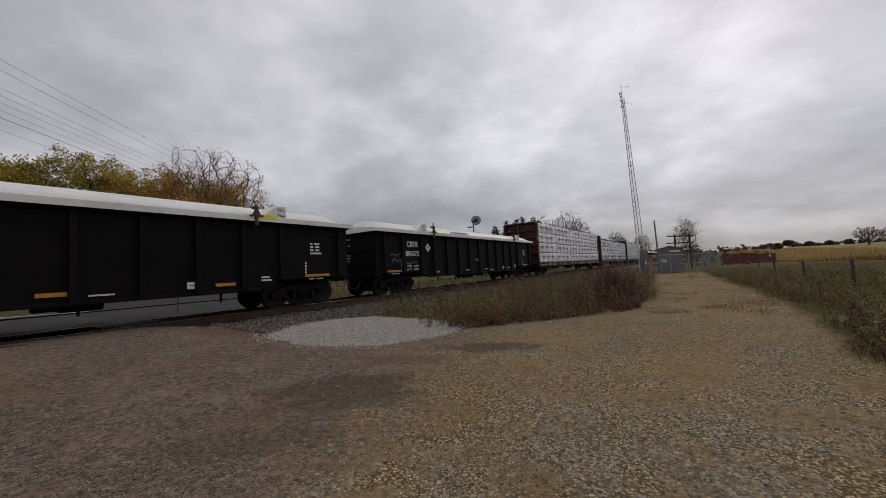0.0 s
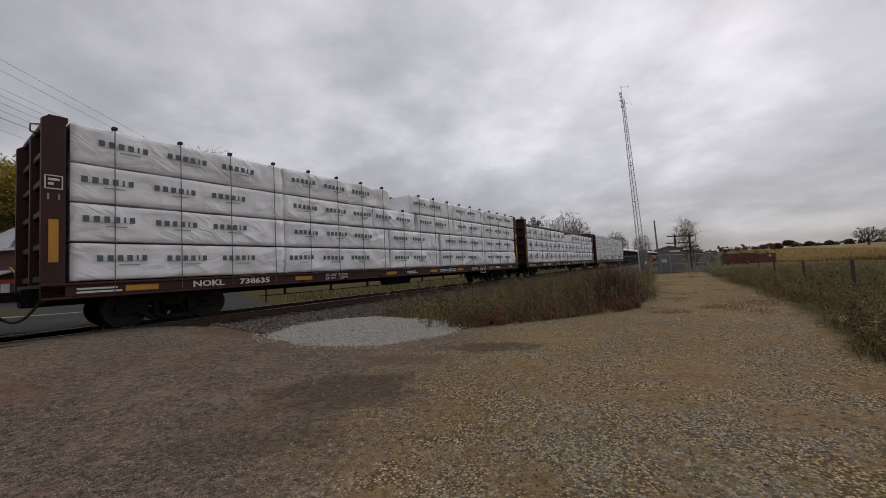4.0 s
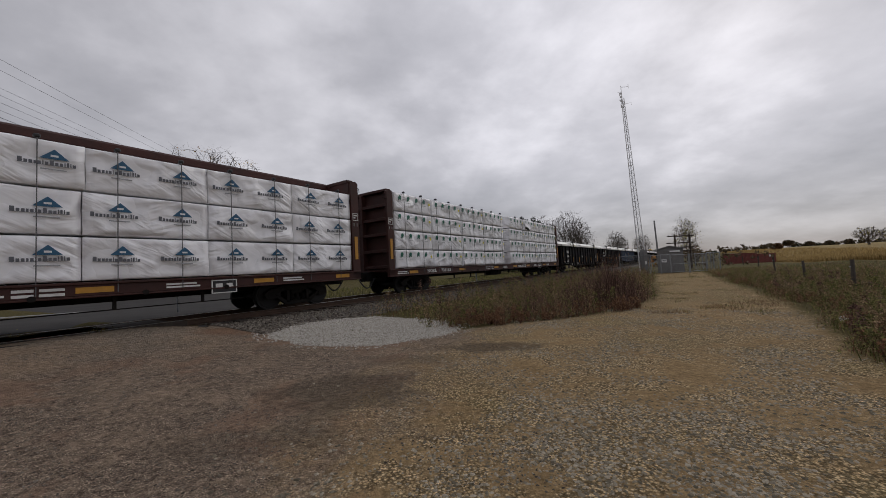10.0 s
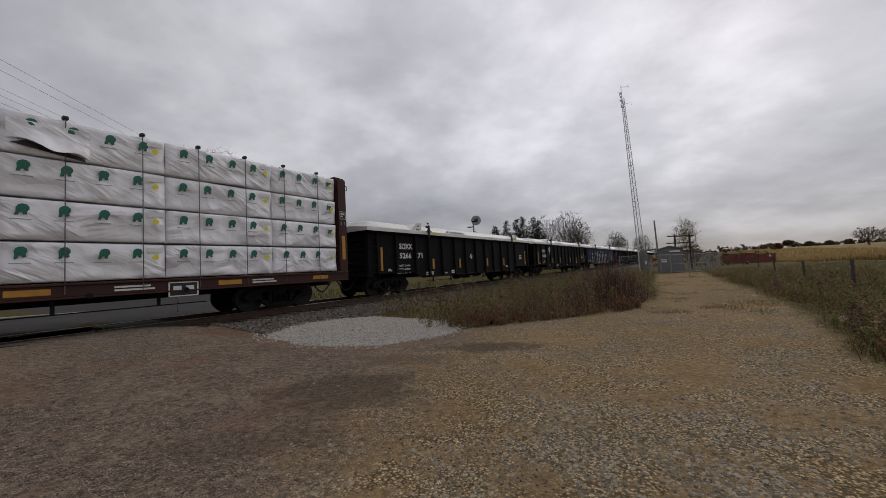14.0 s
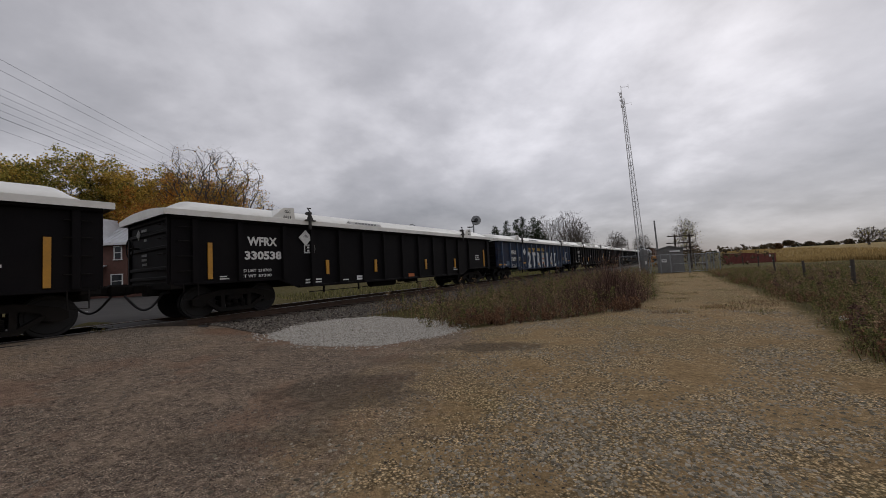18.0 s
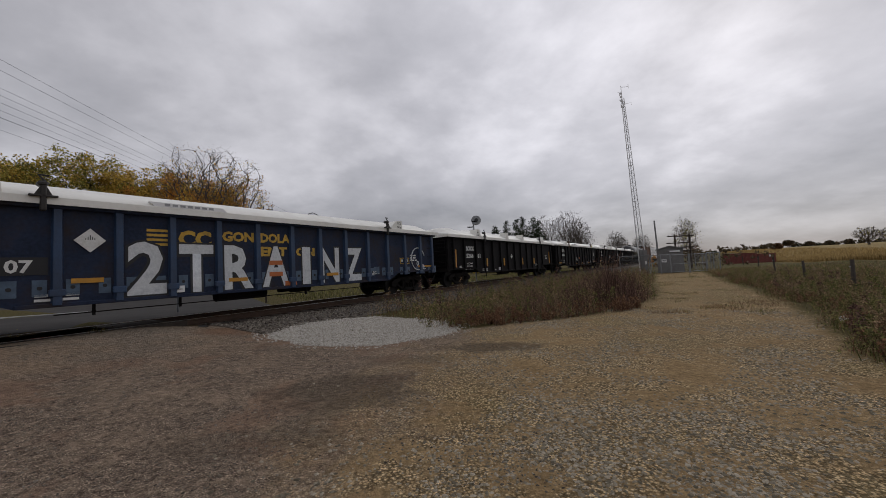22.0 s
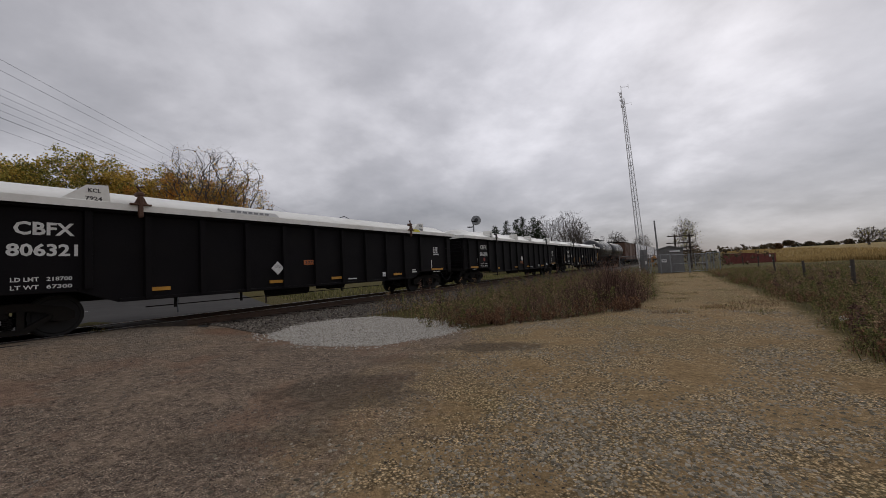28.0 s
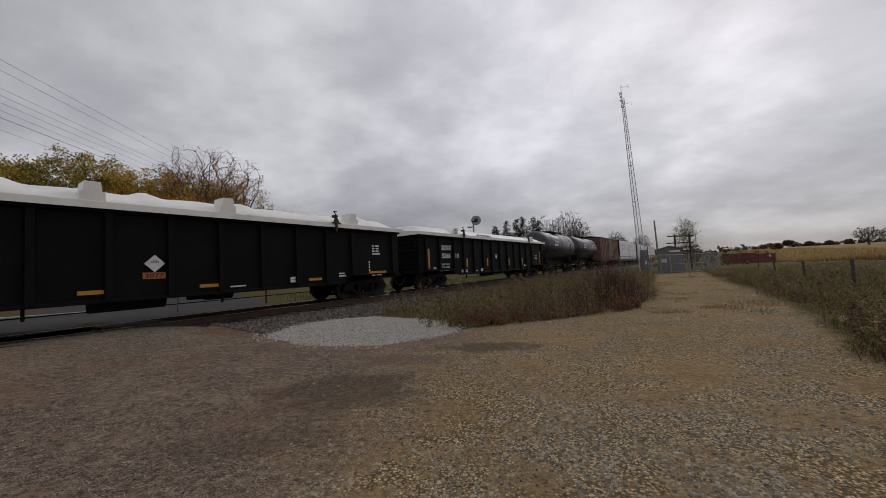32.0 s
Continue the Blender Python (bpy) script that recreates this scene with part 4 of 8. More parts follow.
def centerbeam(u, label, number, rows, row_h, brand, seed=1, fine=True, length=CB_L, mark_x=2.6, limits=("223300", "62700", 6.6)):
    car = root("centerbeam_flatcar", label, "flat car", "freight train", at=car_pose(u, 0))
    ox = M["oxide"]
    bulkhead(car, 0.0, -1)
    bulkhead(car, length, 1)
    for sg in (-1, 1):
        part("side_sill", Shape().box(0.0, length, sg * 1.40, sg * 1.46, 0.80, DECK_Z - 0.05, 0.01), ox, car)
        part("sill_flange", Shape().box(0.0, length, sg * 1.34, sg * 1.50, DECK_Z - 0.05, DECK_Z, 0.008), ox, car)
        part("sill_flange", Shape().box(0, length, sg * 1.34, sg * 1.49, 0.76, 0.80, 0.008), ox, car)
    part("deck", Shape().box(0.02, length - 0.02, -1.40, 1.40, DECK_Z - 0.08, DECK_Z - 0.01), ox, car)
    part("centre_sill", Shape().box(-0.1, length + 0.1, -0.25, 0.25, 0.6, DECK_Z - 0.08, 0.02), M["under"], car)
    ztop = 4.50
    part("top_chord", Shape().box(0.34, length - 0.34, -0.16, 0.16, ztop - 0.26, ztop + 0.02, 0.06), ox, car)
    for k in range(15):
        x = 0.9 + k * (length - 1.8) / 14
        part("beam_post", Shape().box(x - 0.07, x + 0.07, -0.1, 0.1, DECK_Z, ztop - 0.1), ox, car)
    for k in range(14):
        x0 = 0.9 + k * (length - 1.8) / 14; x1 = 0.9 + (k + 1) * (length - 1.8) / 14
        if k % 2:
            x0, x1 = x1, x0
        part("beam_brace", Shape().prism([(x0 - 0.06, DECK_Z), (x0 + 0.06, DECK_Z), (x1 + 0.06, ztop - 0.1), (x1 - 0.06, ztop - 0.1)], "y", -0.05, 0.05), ox, car)
    part("beam_web", Shape().box(8.6, 10.4, -0.03, 0.03, DECK_Z, ztop - 0.9), ox, car)
    for x in (2.35, length - 2.35):
        add_truck(car, x)
    add_ends(car, length)
    # yellow strips and stencils on the sill
    for x in (1.58, 5.75, 9.9, 12.9, 15.35, 19.0, 21.9):
        part("reflector", Shape().box(x - 0.3, x + 0.3, -1.468, -1.455, 0.86, 0.98), M["yellow"], car, "yellow reflective strip")
    ink = M["white_paint"]
    letter_part("reporting_mark", "NOKL", 0.16, 0.74, ink, car, mark_x, -1.468, 0.85, 0.035)
    letter_part("car_number", number, 0.16, 0.86, ink, car, mark_x + 1.14, -1.468, 0.85, 0.035)
    letter_part("load_stencil", "LD LMT  " + limits[0], 0.085, 0.95, ink, car, limits[2], -1.468, 0.935, 0.02)
    letter_part("load_stencil", "LT WT    " + limits[1], 0.085, 0.95, ink, car, limits[2], -1.468, 0.82, 0.02)
    for x in (0.5, 10.9, 13.4, 16.6, 19.6):
        small_bars(car, x, 0.93, [[0.8], [0.9]], 0.8, 0.04, y=-1.466)
    small_bars(car, 14.2, 0.93, [[0.4, 0.5], [0.4, 0.5]], 0.7, 0.055, y=-1.466)
    part("data_plate", Shape().box(17.6, 18.2, -1.475, -1.455, 0.66, 0.98).mesh("data_plate", M["panel_black"]), None, car, "black and white data plate")
    part("plate_edge", Shape().box(17.58, 18.22, -1.479, -1.47, 0.645, 0.67).box(17.58, 18.22, -1.479, -1.47, 0.97, 0.995).box(17.58, 17.61, -1.479, -1.47, 0.645, 0.995).box(18.19, 18.22, -1.479, -1.47, 0.645, 0.995).box(17.68, 17.85, -1.479, -1.47, 0.76, 0.9).box(17.95, 18.12, -1.479, -1.47, 0.76, 0.9), ink, car)
    for k in range(8):
        x = 5.2 + 1.75 * k
        part("rod_hanger", Shape().box(x - 0.03, x + 0.03, -1.3, -1.24, 0.45, 0.78), M["under"], car)
        part("winch", Shape().cyl((x + 0.5, -1.5, 0.80), (x + 0.5, -1.38, 0.80), 0.06, n=10), M["under"], car)
    part("brake_rod", Shape().tube([(4.4, -1.27, 0.46), (18.5, -1.27, 0.46)], 0.014, 6), M["under"], car)
    part("air_reservoir", Shape().cyl((10.2, -0.7, 0.6), (11.8, -0.7, 0.6), 0.2, n=14), M["under"], car)
    # the load: wrapped packs in rows, against the beam on both sides
    rnd = random.Random(seed)
    far = {}
    for r, runs in enumerate(rows):
        z = DECK_Z + 0.03 + r * row_h
        for cuts in runs:
            for xa, xb in zip(cuts[:-1], cuts[1:]):
                ln = round(xb - xa - 0.02, 3)
                if fine:
                    me = pack_mesh(ln, row_h - 0.045, rnd.uniform(0, 500))
                    if brand != "letters":
                        me.materials[0] = M["wrap_loose"]
                    pk = part("lumber_pack", me, None, car, "white plastic wrapped lumber pack", at=pose(xa + 0.01, -1.44 + rnd.uniform(-0.015, 0.015), z))
                    dress_pack(pk, brand, ln, row_h, rnd)
                if ln not in far:
                    far[ln] = pack_mesh(ln, row_h - 0.03, 77 + ln, 0.02)
                if not fine:
                    part("lumber_pack", far[ln], None, car, "white plastic wrapped lumber pack", at=pose(xa + 0.01, -1.44, z))
                part("lumber_pack", far[ln], None, car, at=pose(xb - 0.01, 1.44, z, 0, 0, 180))
    # straps over the load with corner shoes
    x = 1.1
    while x < length - 0.6:
        hi = 0
        for r, runs in enumerate(rows):
            if any(c[0] < x < c[-1] for c in runs):
                hi = r + 1
        zt = DECK_Z + 0.03 + hi * row_h
        if hi:
            part("strap", Shape().box(x - 0.008, x + 0.008, -1.484, -1.474, 0.85, zt).box(x - 0.008, x + 0.008, -1.48, -0.2, zt, zt + 0.008), M["wrap_band"], car, "thin steel strap")
            part("strap_shoe", Shape().box(x - 0.05, x + 0.05, -1.50, -1.38, zt - 0.03, zt + 0.05, 0.02), M["black_ink"], car, "black strap corner shoe")
        x += 1.22 + 0.06 * rnd.uniform(-1, 1)
    return car


def dress_pack(pk, brand, length, h, rnd):
    if brand == "letters":
        x = rnd.uniform(0.08, 0.5)
        while x < length - 0.95:
            part("printed_mark", ME_MARK_A, None, pk, at=pose(x, -0.030, h * 0.48, 0, rnd.uniform(-1.5, 1.5), 0))
            part("printed_line", ME_SUB, None, pk, at=pose(x + 0.36, -0.030, h * 0.48 - 0.09))
            x += 1.25
    elif brand == "triangle":
        step = length / max(1, round(length / 1.18))
        x = rnd.uniform(0.08, 0.2)
        while x < length - 0.75:
            part("printed_triangle", ME_GP_TRI, None, pk, at=pose(x + 0.28, -0.030, h * 0.56))
            part("printed_badge", ME_GP_EYE, None, pk, at=pose(x + 0.28, -0.030, h * 0.56))
            part("printed_mark", ME_GP_BAR, None, pk, at=pose(x, -0.030, h * 0.42, 0, rnd.uniform(-1.5, 1.5), 0))
            part("printed_line", ME_SUB, None, pk, at=pose(x + 0.30, -0.030, h * 0.33))
            x += step
    elif brand == "tree":
        x = rnd.uniform(0.18, 0.3)
        while x < length - 0.35:
            part("printed_tree", ME_TREE_MARK, None, pk, at=pose(x, -0.030, h * 0.52, 0, rnd.uniform(-6, 6), 0))
            part("printed_line", ME_TREE_LINE, None, pk, at=pose(x, -0.030, h * 0.52))
            x += 0.58
        part("shipping_sticker", ME_STICKER, None, pk, at=pose(length - 0.36, -0.034, h * 0.6))
        part("yellow_dot", ME_DOT, None, pk, at=pose(length - 0.36, -0.036, h * 0.56))


TORN_X = 15.2


def torn_wrap(car, x, z):
    """A loosened sheet: a black plate as the shaded slit along the pack's lower edge, and the slack flap over it."""
    # no real opening: its shade is a thin black plate on the pack
    part("torn_slit", Shape().prism([(x - 0.1, z + 0.16), (x + 0.95, z - 0.02), (x + 0.9, z + 0.06), (x + 0.1, z + 0.24)], "y", -1.482, -1.47), M["black_ink"], car, "black plate painting the shaded slit under loosened wrap")
    v, f, n, m = [], [], 14, 6
    for i in range(n + 1):
        for j in range(m + 1):
            a, b = i / n, j / m
            px = x - 0.15 + 1.15 * a
            top = z + 0.62
            low = z + 0.24 - 0.22 * a + 0.05 * math.sin(a * 9)
            out = 0.16 * b * b * math.sin(math.pi * a) + 0.03 * math.sin(a * 14 + b * 3) * b
            v.append((px, -1.49 - out, top + (low - top) * b))
    for i in range(n):
        for j in range(m):
            q = i * (m + 1) + j
            f.append((q, q + 1, q + m + 2, q + m + 1))
    back = len(v)
    v += [(p[0], p[1] + 0.008, p[2]) for p in v]
    f += [tuple(back + q for q in reversed(face)) for face in f[:n * m]]
    part("loose_flap", raw_mesh("loose_flap", v, f, M["wrap_loose"], True), None, car, "loosened white wrap flap")


def build_flatcars():
    low = [[0.4, 5.15, 9.9, 13.48], [13.66, 18.3, 22.9]]
    load1 = [low, low, [[0.4, 5.15, 9.0, 11.64], [11.85, 14.87, 18.3, 22.9]], [[0.4, 5.15, 10.0], [11.3, 14.87, 18.5, 22.9]]]
    cuts = [0.4, 3.0, 5.35, 7.8, 10.4, 12.9, 15.15, 17.55, 20.0, 22.4]
    load2 = [[cuts], [cuts], [cuts[:5], [13.1, 15.2, 17.55, 20.0, 22.4]]]
    load3 = [[[0.46, 3.15, 5.85, 8.5, 11.3], [12.3, 14.95, 17.55, 20.25, 22.64]]] * 4
    CARS.append((centerbeam(-75.72, "oxide red centerbeam flatcar stacked with white wrapped lumber", "738635", load1, 0.83, "letters", seed=1, length=23.27), -75.72))
    CARS.append((centerbeam(-50.78, "oxide red centerbeam flatcar, blue triangle lumber wraps, part empty", "734579", load2, 0.95, "triangle", seed=2, length=22.76, mark_x=3.7, limits=("223300", "62300", 7.25)), -50.78))
    CARS.append((centerbeam(-26.42, "oxide red centerbeam flatcar, lumber wraps with green tree prints", "738133", load3, 0.83, "tree", seed=3, limits=("225700", "60300", 8.55)), -26.42))
    torn_wrap(CARS[-1][0], TORN_X, DECK_Z + 0.03 + 3 * 0.83)
    far = centerbeam(162.6, "distant centerbeam flatcar stacked with white wrapped lumber", "738140", load3, 0.83, "", seed=4, fine=False)
    CARS.append((far, 162.6))
    for k in (1, 2):
        u = 162.6 + 24.5 * k
        CARS.append((copy_thing(far, car_pose(u, 0)), u))
        for w in CARS[-1][0].children_recursive:
            if w.name.startswith("wheelset"):
                AXLES[0.88 if w.matrix_basis.translation.x > 0 else -0.88].append(w)


def tank_car(u, length):
    car = root("tank_car", "black cylindrical tank car with a grimy shell", "tank car", "freight train", at=car_pose(u, 0))
    zc, r = 2.62, 1.36
    s = Shape()
    n, prof = 32, [(0.15, 0.05), (0.18, 0.5), (0.28, 0.9), (0.45, 1.18), (0.7, r)]
    prof = prof + [(length - x, q) for x, q in reversed(prof)]
    vs, fs = [], []
    for x, q in prof:
        for i in range(n):
            a = 2 * math.pi * i / n
            vs.append((x, q * math.cos(a), zc + q * math.sin(a)))
    for k in range(len(prof) - 1):
        for i in range(n):
            fs.append((k * n + i, k * n + (i + 1) % n, (k + 1) * n + (i + 1) % n, (k + 1) * n + i))
    fs += [tuple(range(n)), tuple((len(prof) - 1) * n + i for i in range(n))]
    s.add(vs, fs)
    part("tank_shell", s, M["tank_black"], car, smooth=True)
    for x in (2.2, length / 2, length - 2.2):
        part("tank_band", Shape().cyl((x - 0.04, 0, zc), (x + 0.04, 0, zc), r + 0.015, n=32), M["tank_black"], car)
    part("dome", Shape().cyl((length / 2, 0, zc + r - 0.1), (length / 2, 0, zc + r + 0.28), 0.4, n=18), M["tank_black"], car)
    part("walkway", Shape().box(length / 2 - 1.2, length / 2 + 1.2, -0.9, 0.9, zc + r - 0.02, zc + r + 0.03), M["under"], car)
    for x in (-1.2, -0.4, 0.4, 1.2):
        part("rail_post", Shape().cyl((length / 2 + x, -0.9, zc + r), (length / 2 + x, -0.9, zc + r + 0.6), 0.02, n=6), M["under"], car)
    part("handrail", Shape().tube([(length / 2 - 1.2, -0.9, zc + r + 0.6), (length / 2 + 1.2, -0.9, zc + r + 0.6)], 0.02, 6), M["under"], car)
    part("side_rail", Shape().tube([(0.3, -1.5, 1.9), (length - 0.3, -1.5, 1.9)], 0.025, 6), M["under"], car)
    part("frame", Shape().box(0, length, -0.3, 0.3, 0.8, 1.3, 0.02).box(0, 1.0, -1.4, 1.4, 1.0, 1.15).box(length - 1, length, -1.4, 1.4, 1.0, 1.15), M["under"], car)
    for x in (1.2, length - 1.2):
        part("saddle", Shape().box(x - 0.25, x + 0.25, -0.9, 0.9, 1.15, 1.75, 0.03), M["under"], car)
    small_bars(car, length * 0.25, 2.9, [[0.5, 0.6], [0.5, 0.4]], 1.0, 0.18, y=-1.365)
    small_bars(car, length * 0.66, 2.9, [[0.4, 0.5], [0.6]], 1.0, 0.14, y=-1.365)
    for x in (1.7, length - 1.7):
        add_truck(car, x)
    add_ends(car, length)
    CARS.append((car, u))


def box_car(u, length):
    car = root("boxcar", "rusty brown ribbed steel boxcar", "boxcar", "freight train", at=car_pose(u, 0))
    p = M["box_brown"]
    part("side_wall", Shape().box(0, length, -1.45, -1.40, 1.0, 4.3), p, car)
    part("side_wall", Shape().box(0, length, 1.40, 1.45, 1.0, 4.3), p, car)
    part("end_wall", Shape().box(0, 0.06, -1.4, 1.4, 1.0, 4.3), p, car)
    part("end_wall", Shape().box(length - 0.06, length, -1.4, 1.4, 1.0, 4.3), p, car)
    part("roof", Shape().prism([(-1.5, 4.28), (0, 4.5), (1.5, 4.28), (1.5, 4.2), (-1.5, 4.2)], "x", -0.05, length + 0.05), M["under"], car)
    for k in range(13):
        x = 0.5 + k * (length - 1) / 12
        part("rib", Shape().box(x - 0.06, x + 0.06, -1.50, -1.45, 1.05, 4.25), p, car)
    for z in (1.3, 2.0, 2.7, 3.4, 4.0):
        part("end_rib", Shape().box(-0.08, 0, -1.3, 1.3, z, z + 0.2, 0.03), p, car)
    part("door", Shape().box(length / 2 - 1.6, length / 2 + 1.6, -1.53, -1.46, 1.1, 4.15, 0.02), p, car)
    part("frame", Shape().box(0, length, -1.3, 1.3, 0.8, 1.0), M["under"], car)
    for x in (1.9, length - 1.9):
        add_truck(car, x)
    add_ends(car, length)
    CARS.append((car, u))


build_gondolas()
build_flatcars()
tank_car(124.55, 9.9)
tank_car(135.6, 9.9)
box_car(146.9, 14.4)


# ---------------------------------------------------------------- the ground
def sm(a, b, x):
    t = np.clip((x - a) / (b - a), 0, 1)
    return t * t * (3 - 2 * t)


def ground_z(x, y):
    """Height of the land: level lot, rising to the crossing, a low ballast bank, a gentle hill to one side."""
    x, y = np.asarray(x, float), np.asarray(y, float)
    al = x * D_ALONG.x + y * D_ALONG.y
    ac = x * D_ACROSS.x + y * D_ACROSS.y
    cross = 1 - sm(2.8, 5.2, al)
    bank = 0.22 * sm(5.0, 8.8, ac) + 0.06 * sm(8.8, 10.0, ac)
    bank = bank - 0.05 * sm(14.0, 16.5, ac)
    ramp = (RAIL_Z - 0.012) * sm(3.6, 10.6, ac) - 0.08 * sm(14.0, 22.0, ac)
    z = bank * (1 - cross) + ramp * cross
    r = np.hypot(x, y)
    wide = sm(40, 200, r)
    east = sm(0.48, 0.68, x / np.maximum(r, 1))
    z = z + 0.0125 * (np.minimum(r, 420) - 40) * wide * east
    bear = x / np.maximum(r, 1)
    z = z - 1.35 * sm(52, 100, r) * (1 - sm(128, 190, r)) * sm(0.50, 0.60, bear) * (1 - sm(0.675, 0.74, bear)) * sm(0, 1, y)
    z = z + 0.25 * sm(12, 25, r) * np.sin(x * 0.11 + 1.0) * np.sin(y * 0.09) * sm(1.5, 5, -ac)
    z = z + 0.012 * np.sin(x * 1.7 + 0.6 * y) * np.cos(y * 1.3 - 0.4 * x) * (1 - sm(4, 8, ac))
    return z


def gz(x, y):
    return float(ground_z(x, y))


def lot_left(y):
    return np.interp(y, [0, 6.5, 9.0, 10.0, 11.0, 15.0, 30.0, 37.0], [-60, -60, 0.1, 2.9, 5.3, 8.6, 17.0, 21.2])


def lot_right(y):
    return np.interp(y, [0, 2.0, 4.7, 6.0, 8.0, 11.7, 15.4, 24.0, 34.0], [7.5, 6.6, 5.6, 6.6, 8.1, 10.7, 12.8, 17.9, 24.0])


def value_node(nt, op, a, b=None, clamp=False):
    n = nt.nodes.new("ShaderNodeMath"); n.operation = op; n.use_clamp = clamp
    for i, v in enumerate((a, b)):
        if v is None:
            continue
        if isinstance(v, (int, float)):
            n.inputs[i].default_value = v
        else:
            nt.links.new(v, n.inputs[i])
    return n.outputs[0]


def noise_node(nt, vec, scale, detail=4, rough=0.55, dist=0.0):
    n = nt.nodes.new("ShaderNodeTexNoise")
    n.inputs["Scale"].default_value, n.inputs["Detail"].default_value, n.inputs["Roughness"].default_value, n.inputs["Distortion"].default_value = scale, detail, rough, dist
    nt.links.new(vec, n.inputs[0])
    return n.outputs[0]


def map_node(nt, v, a, b, c=0.0, d=1.0, smooth=True):
    n = nt.nodes.new("ShaderNodeMapRange")
    if smooth:
        n.interpolation_type = "SMOOTHSTEP"
    nt.links.new(v, n.inputs[0])
    for i, q in enumerate((a, b, c, d)):
        n.inputs[i + 1].default_value = q
    return n.outputs[0]


def mix_node(nt, f, a, b):
    n = nt.nodes.new("ShaderNodeMix"); n.data_type = "RGBA"
    if isinstance(f, (int, float)):
        n.inputs[0].default_value = f
    else:
        nt.links.new(f, n.inputs[0])
    for i, v in ((6, a), (7, b)):
        if isinstance(v, tuple):
            n.inputs[i].default_value = (*v[:3], 1)
        else:
            nt.links.new(v, n.inputs[i])
    return n.outputs[2]


def piecewise(nt, v, pts):
    """Piecewise linear function of v as a sum of clamped ramps."""
    total = None
    for (x0, y0), (x1, y1) in zip(pts[:-1], pts[1:]):
        seg = map_node(nt, v, x0, x1, 0.0, y1 - y0, smooth=False)
        total = seg if total is None else value_node(nt, "ADD", total, seg)
    return value_node(nt, "ADD", total, pts[0][1])


def ground_material():
    m = bpy.data.materials.new("ground_surface")
    m.use_nodes = True
    nt = m.node_tree; L = nt.links
    b = nt.nodes["Principled BSDF"]
    tc = nt.nodes.new("ShaderNodeTexCoord"); P = tc.outputs["Object"]
    sep = nt.nodes.new("ShaderNodeSeparateXYZ"); L.new(P, sep.inputs[0])
    X, Y = sep.outputs[0], sep.outputs[1]

    def dot(v):
        n = nt.nodes.new("ShaderNodeVectorMath"); n.operation = "DOT_PRODUCT"
        L.new(P, n.inputs[0]); n.inputs[1].default_value = v
        return n.outputs["Value"]
    al, ac = dot(tuple(D_ALONG)), dot(tuple(D_ACROSS))
    n_big = noise_node(nt, P, 0.35, 8, 0.68)
    n_mid = noise_node(nt, P, 1.4, 9, 0.72)
    n_fin = noise_node(nt, P, 14, 7, 0.75)
    n_gr = noise_node(nt, P, 70, 3, 0.6)
    wob = value_node(nt, "MULTIPLY", value_node(nt, "SUBTRACT", n_mid, 0.5), 1.6)
    wob2 = value_node(nt, "MULTIPLY", value_node(nt, "SUBTRACT", noise_node(nt, P, 0.7, 6, 0.7, 0.8), 0.5), 4.5)
    vor = nt.nodes.new("ShaderNodeTexVoronoi"); vor.inputs["Scale"].default_value = 38; L.new(P, vor.inputs["Vector"])
    vor2 = nt.nodes.new("ShaderNodeTexVoronoi"); vor2.inputs["Scale"].default_value = 95; L.new(P, vor2.inputs["Vector"])
    # sandy gravel of the lot
    peb = nt.nodes.new("ShaderNodeSeparateColor"); L.new(vor.outputs["Color"], peb.inputs[0])
    peb2 = nt.nodes.new("ShaderNodeSeparateColor"); L.new(vor2.outputs["Color"], peb2.inputs[0])
    sand = mix_node(nt, map_node(nt, n_mid, 0.35, 0.65), (0.145, 0.099, 0.055), (0.221, 0.156, 0.091))
    stones = mix_node(nt, map_node(nt, peb.outputs[0], 0.5, 1.0, 0, 0.75), sand, (0.304, 0.237, 0.155))
    stones = mix_node(nt, map_node(nt, peb2.outputs[0], 0.6, 1.0, 0, 0.6), stones, (0.414, 0.338, 0.235))
    stones = mix_node(nt, map_node(nt, peb2.outputs[1], 0.72, 1.0, 0, 0.7), stones, (0.062, 0.046, 0.028))
    # stones darken towards their edges: crevice shade put into the colour
    gap_shade = map_node(nt, vor.outputs["Distance"], 0.25, 0.62, 1.38, 0.36)
    fine_gap_shade = map_node(nt, vor2.outputs["Distance"], 0.25, 0.62, 1.34, 0.50)
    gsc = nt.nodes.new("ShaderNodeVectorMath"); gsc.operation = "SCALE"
    L.new(stones, gsc.inputs[0]); L.new(gap_shade, gsc.inputs["Scale"])
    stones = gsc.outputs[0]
    gravel = mix_node(nt, map_node(nt, value_node(nt, "ADD", n_mid, value_node(nt, "MULTIPLY", n_big, 0.6)), 0.70, 0.86), sand, stones)
    gravel = mix_node(nt, map_node(nt, n_big, 0.5, 0.68, 0, 0.35), gravel, (0.113, 0.091, 0.041))
    # worn asphalt on the crossing side
    asph = mix_node(nt, map_node(nt, n_fin, 0.3, 0.7), (0.103, 0.081, 0.065), (0.186, 0.149, 0.119))
    asph = mix_node(nt, map_node(nt, peb2.outputs[0], 0.7, 1.0, 0, 0.8), asph, (0.373, 0.317, 0.248))
    asph = mix_node(nt, map_node(nt, peb2.outputs[2], 0.75, 1.0, 0, 0.7), asph, (0.030, 0.025, 0.022))
    # shade between the fine chippings, likewise multiplied into the asphalt colour
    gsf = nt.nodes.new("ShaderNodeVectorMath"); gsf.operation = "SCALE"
    L.new(asph, gsf.inputs[0]); L.new(fine_gap_shade, gsf.inputs["Scale"])
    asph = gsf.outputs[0]
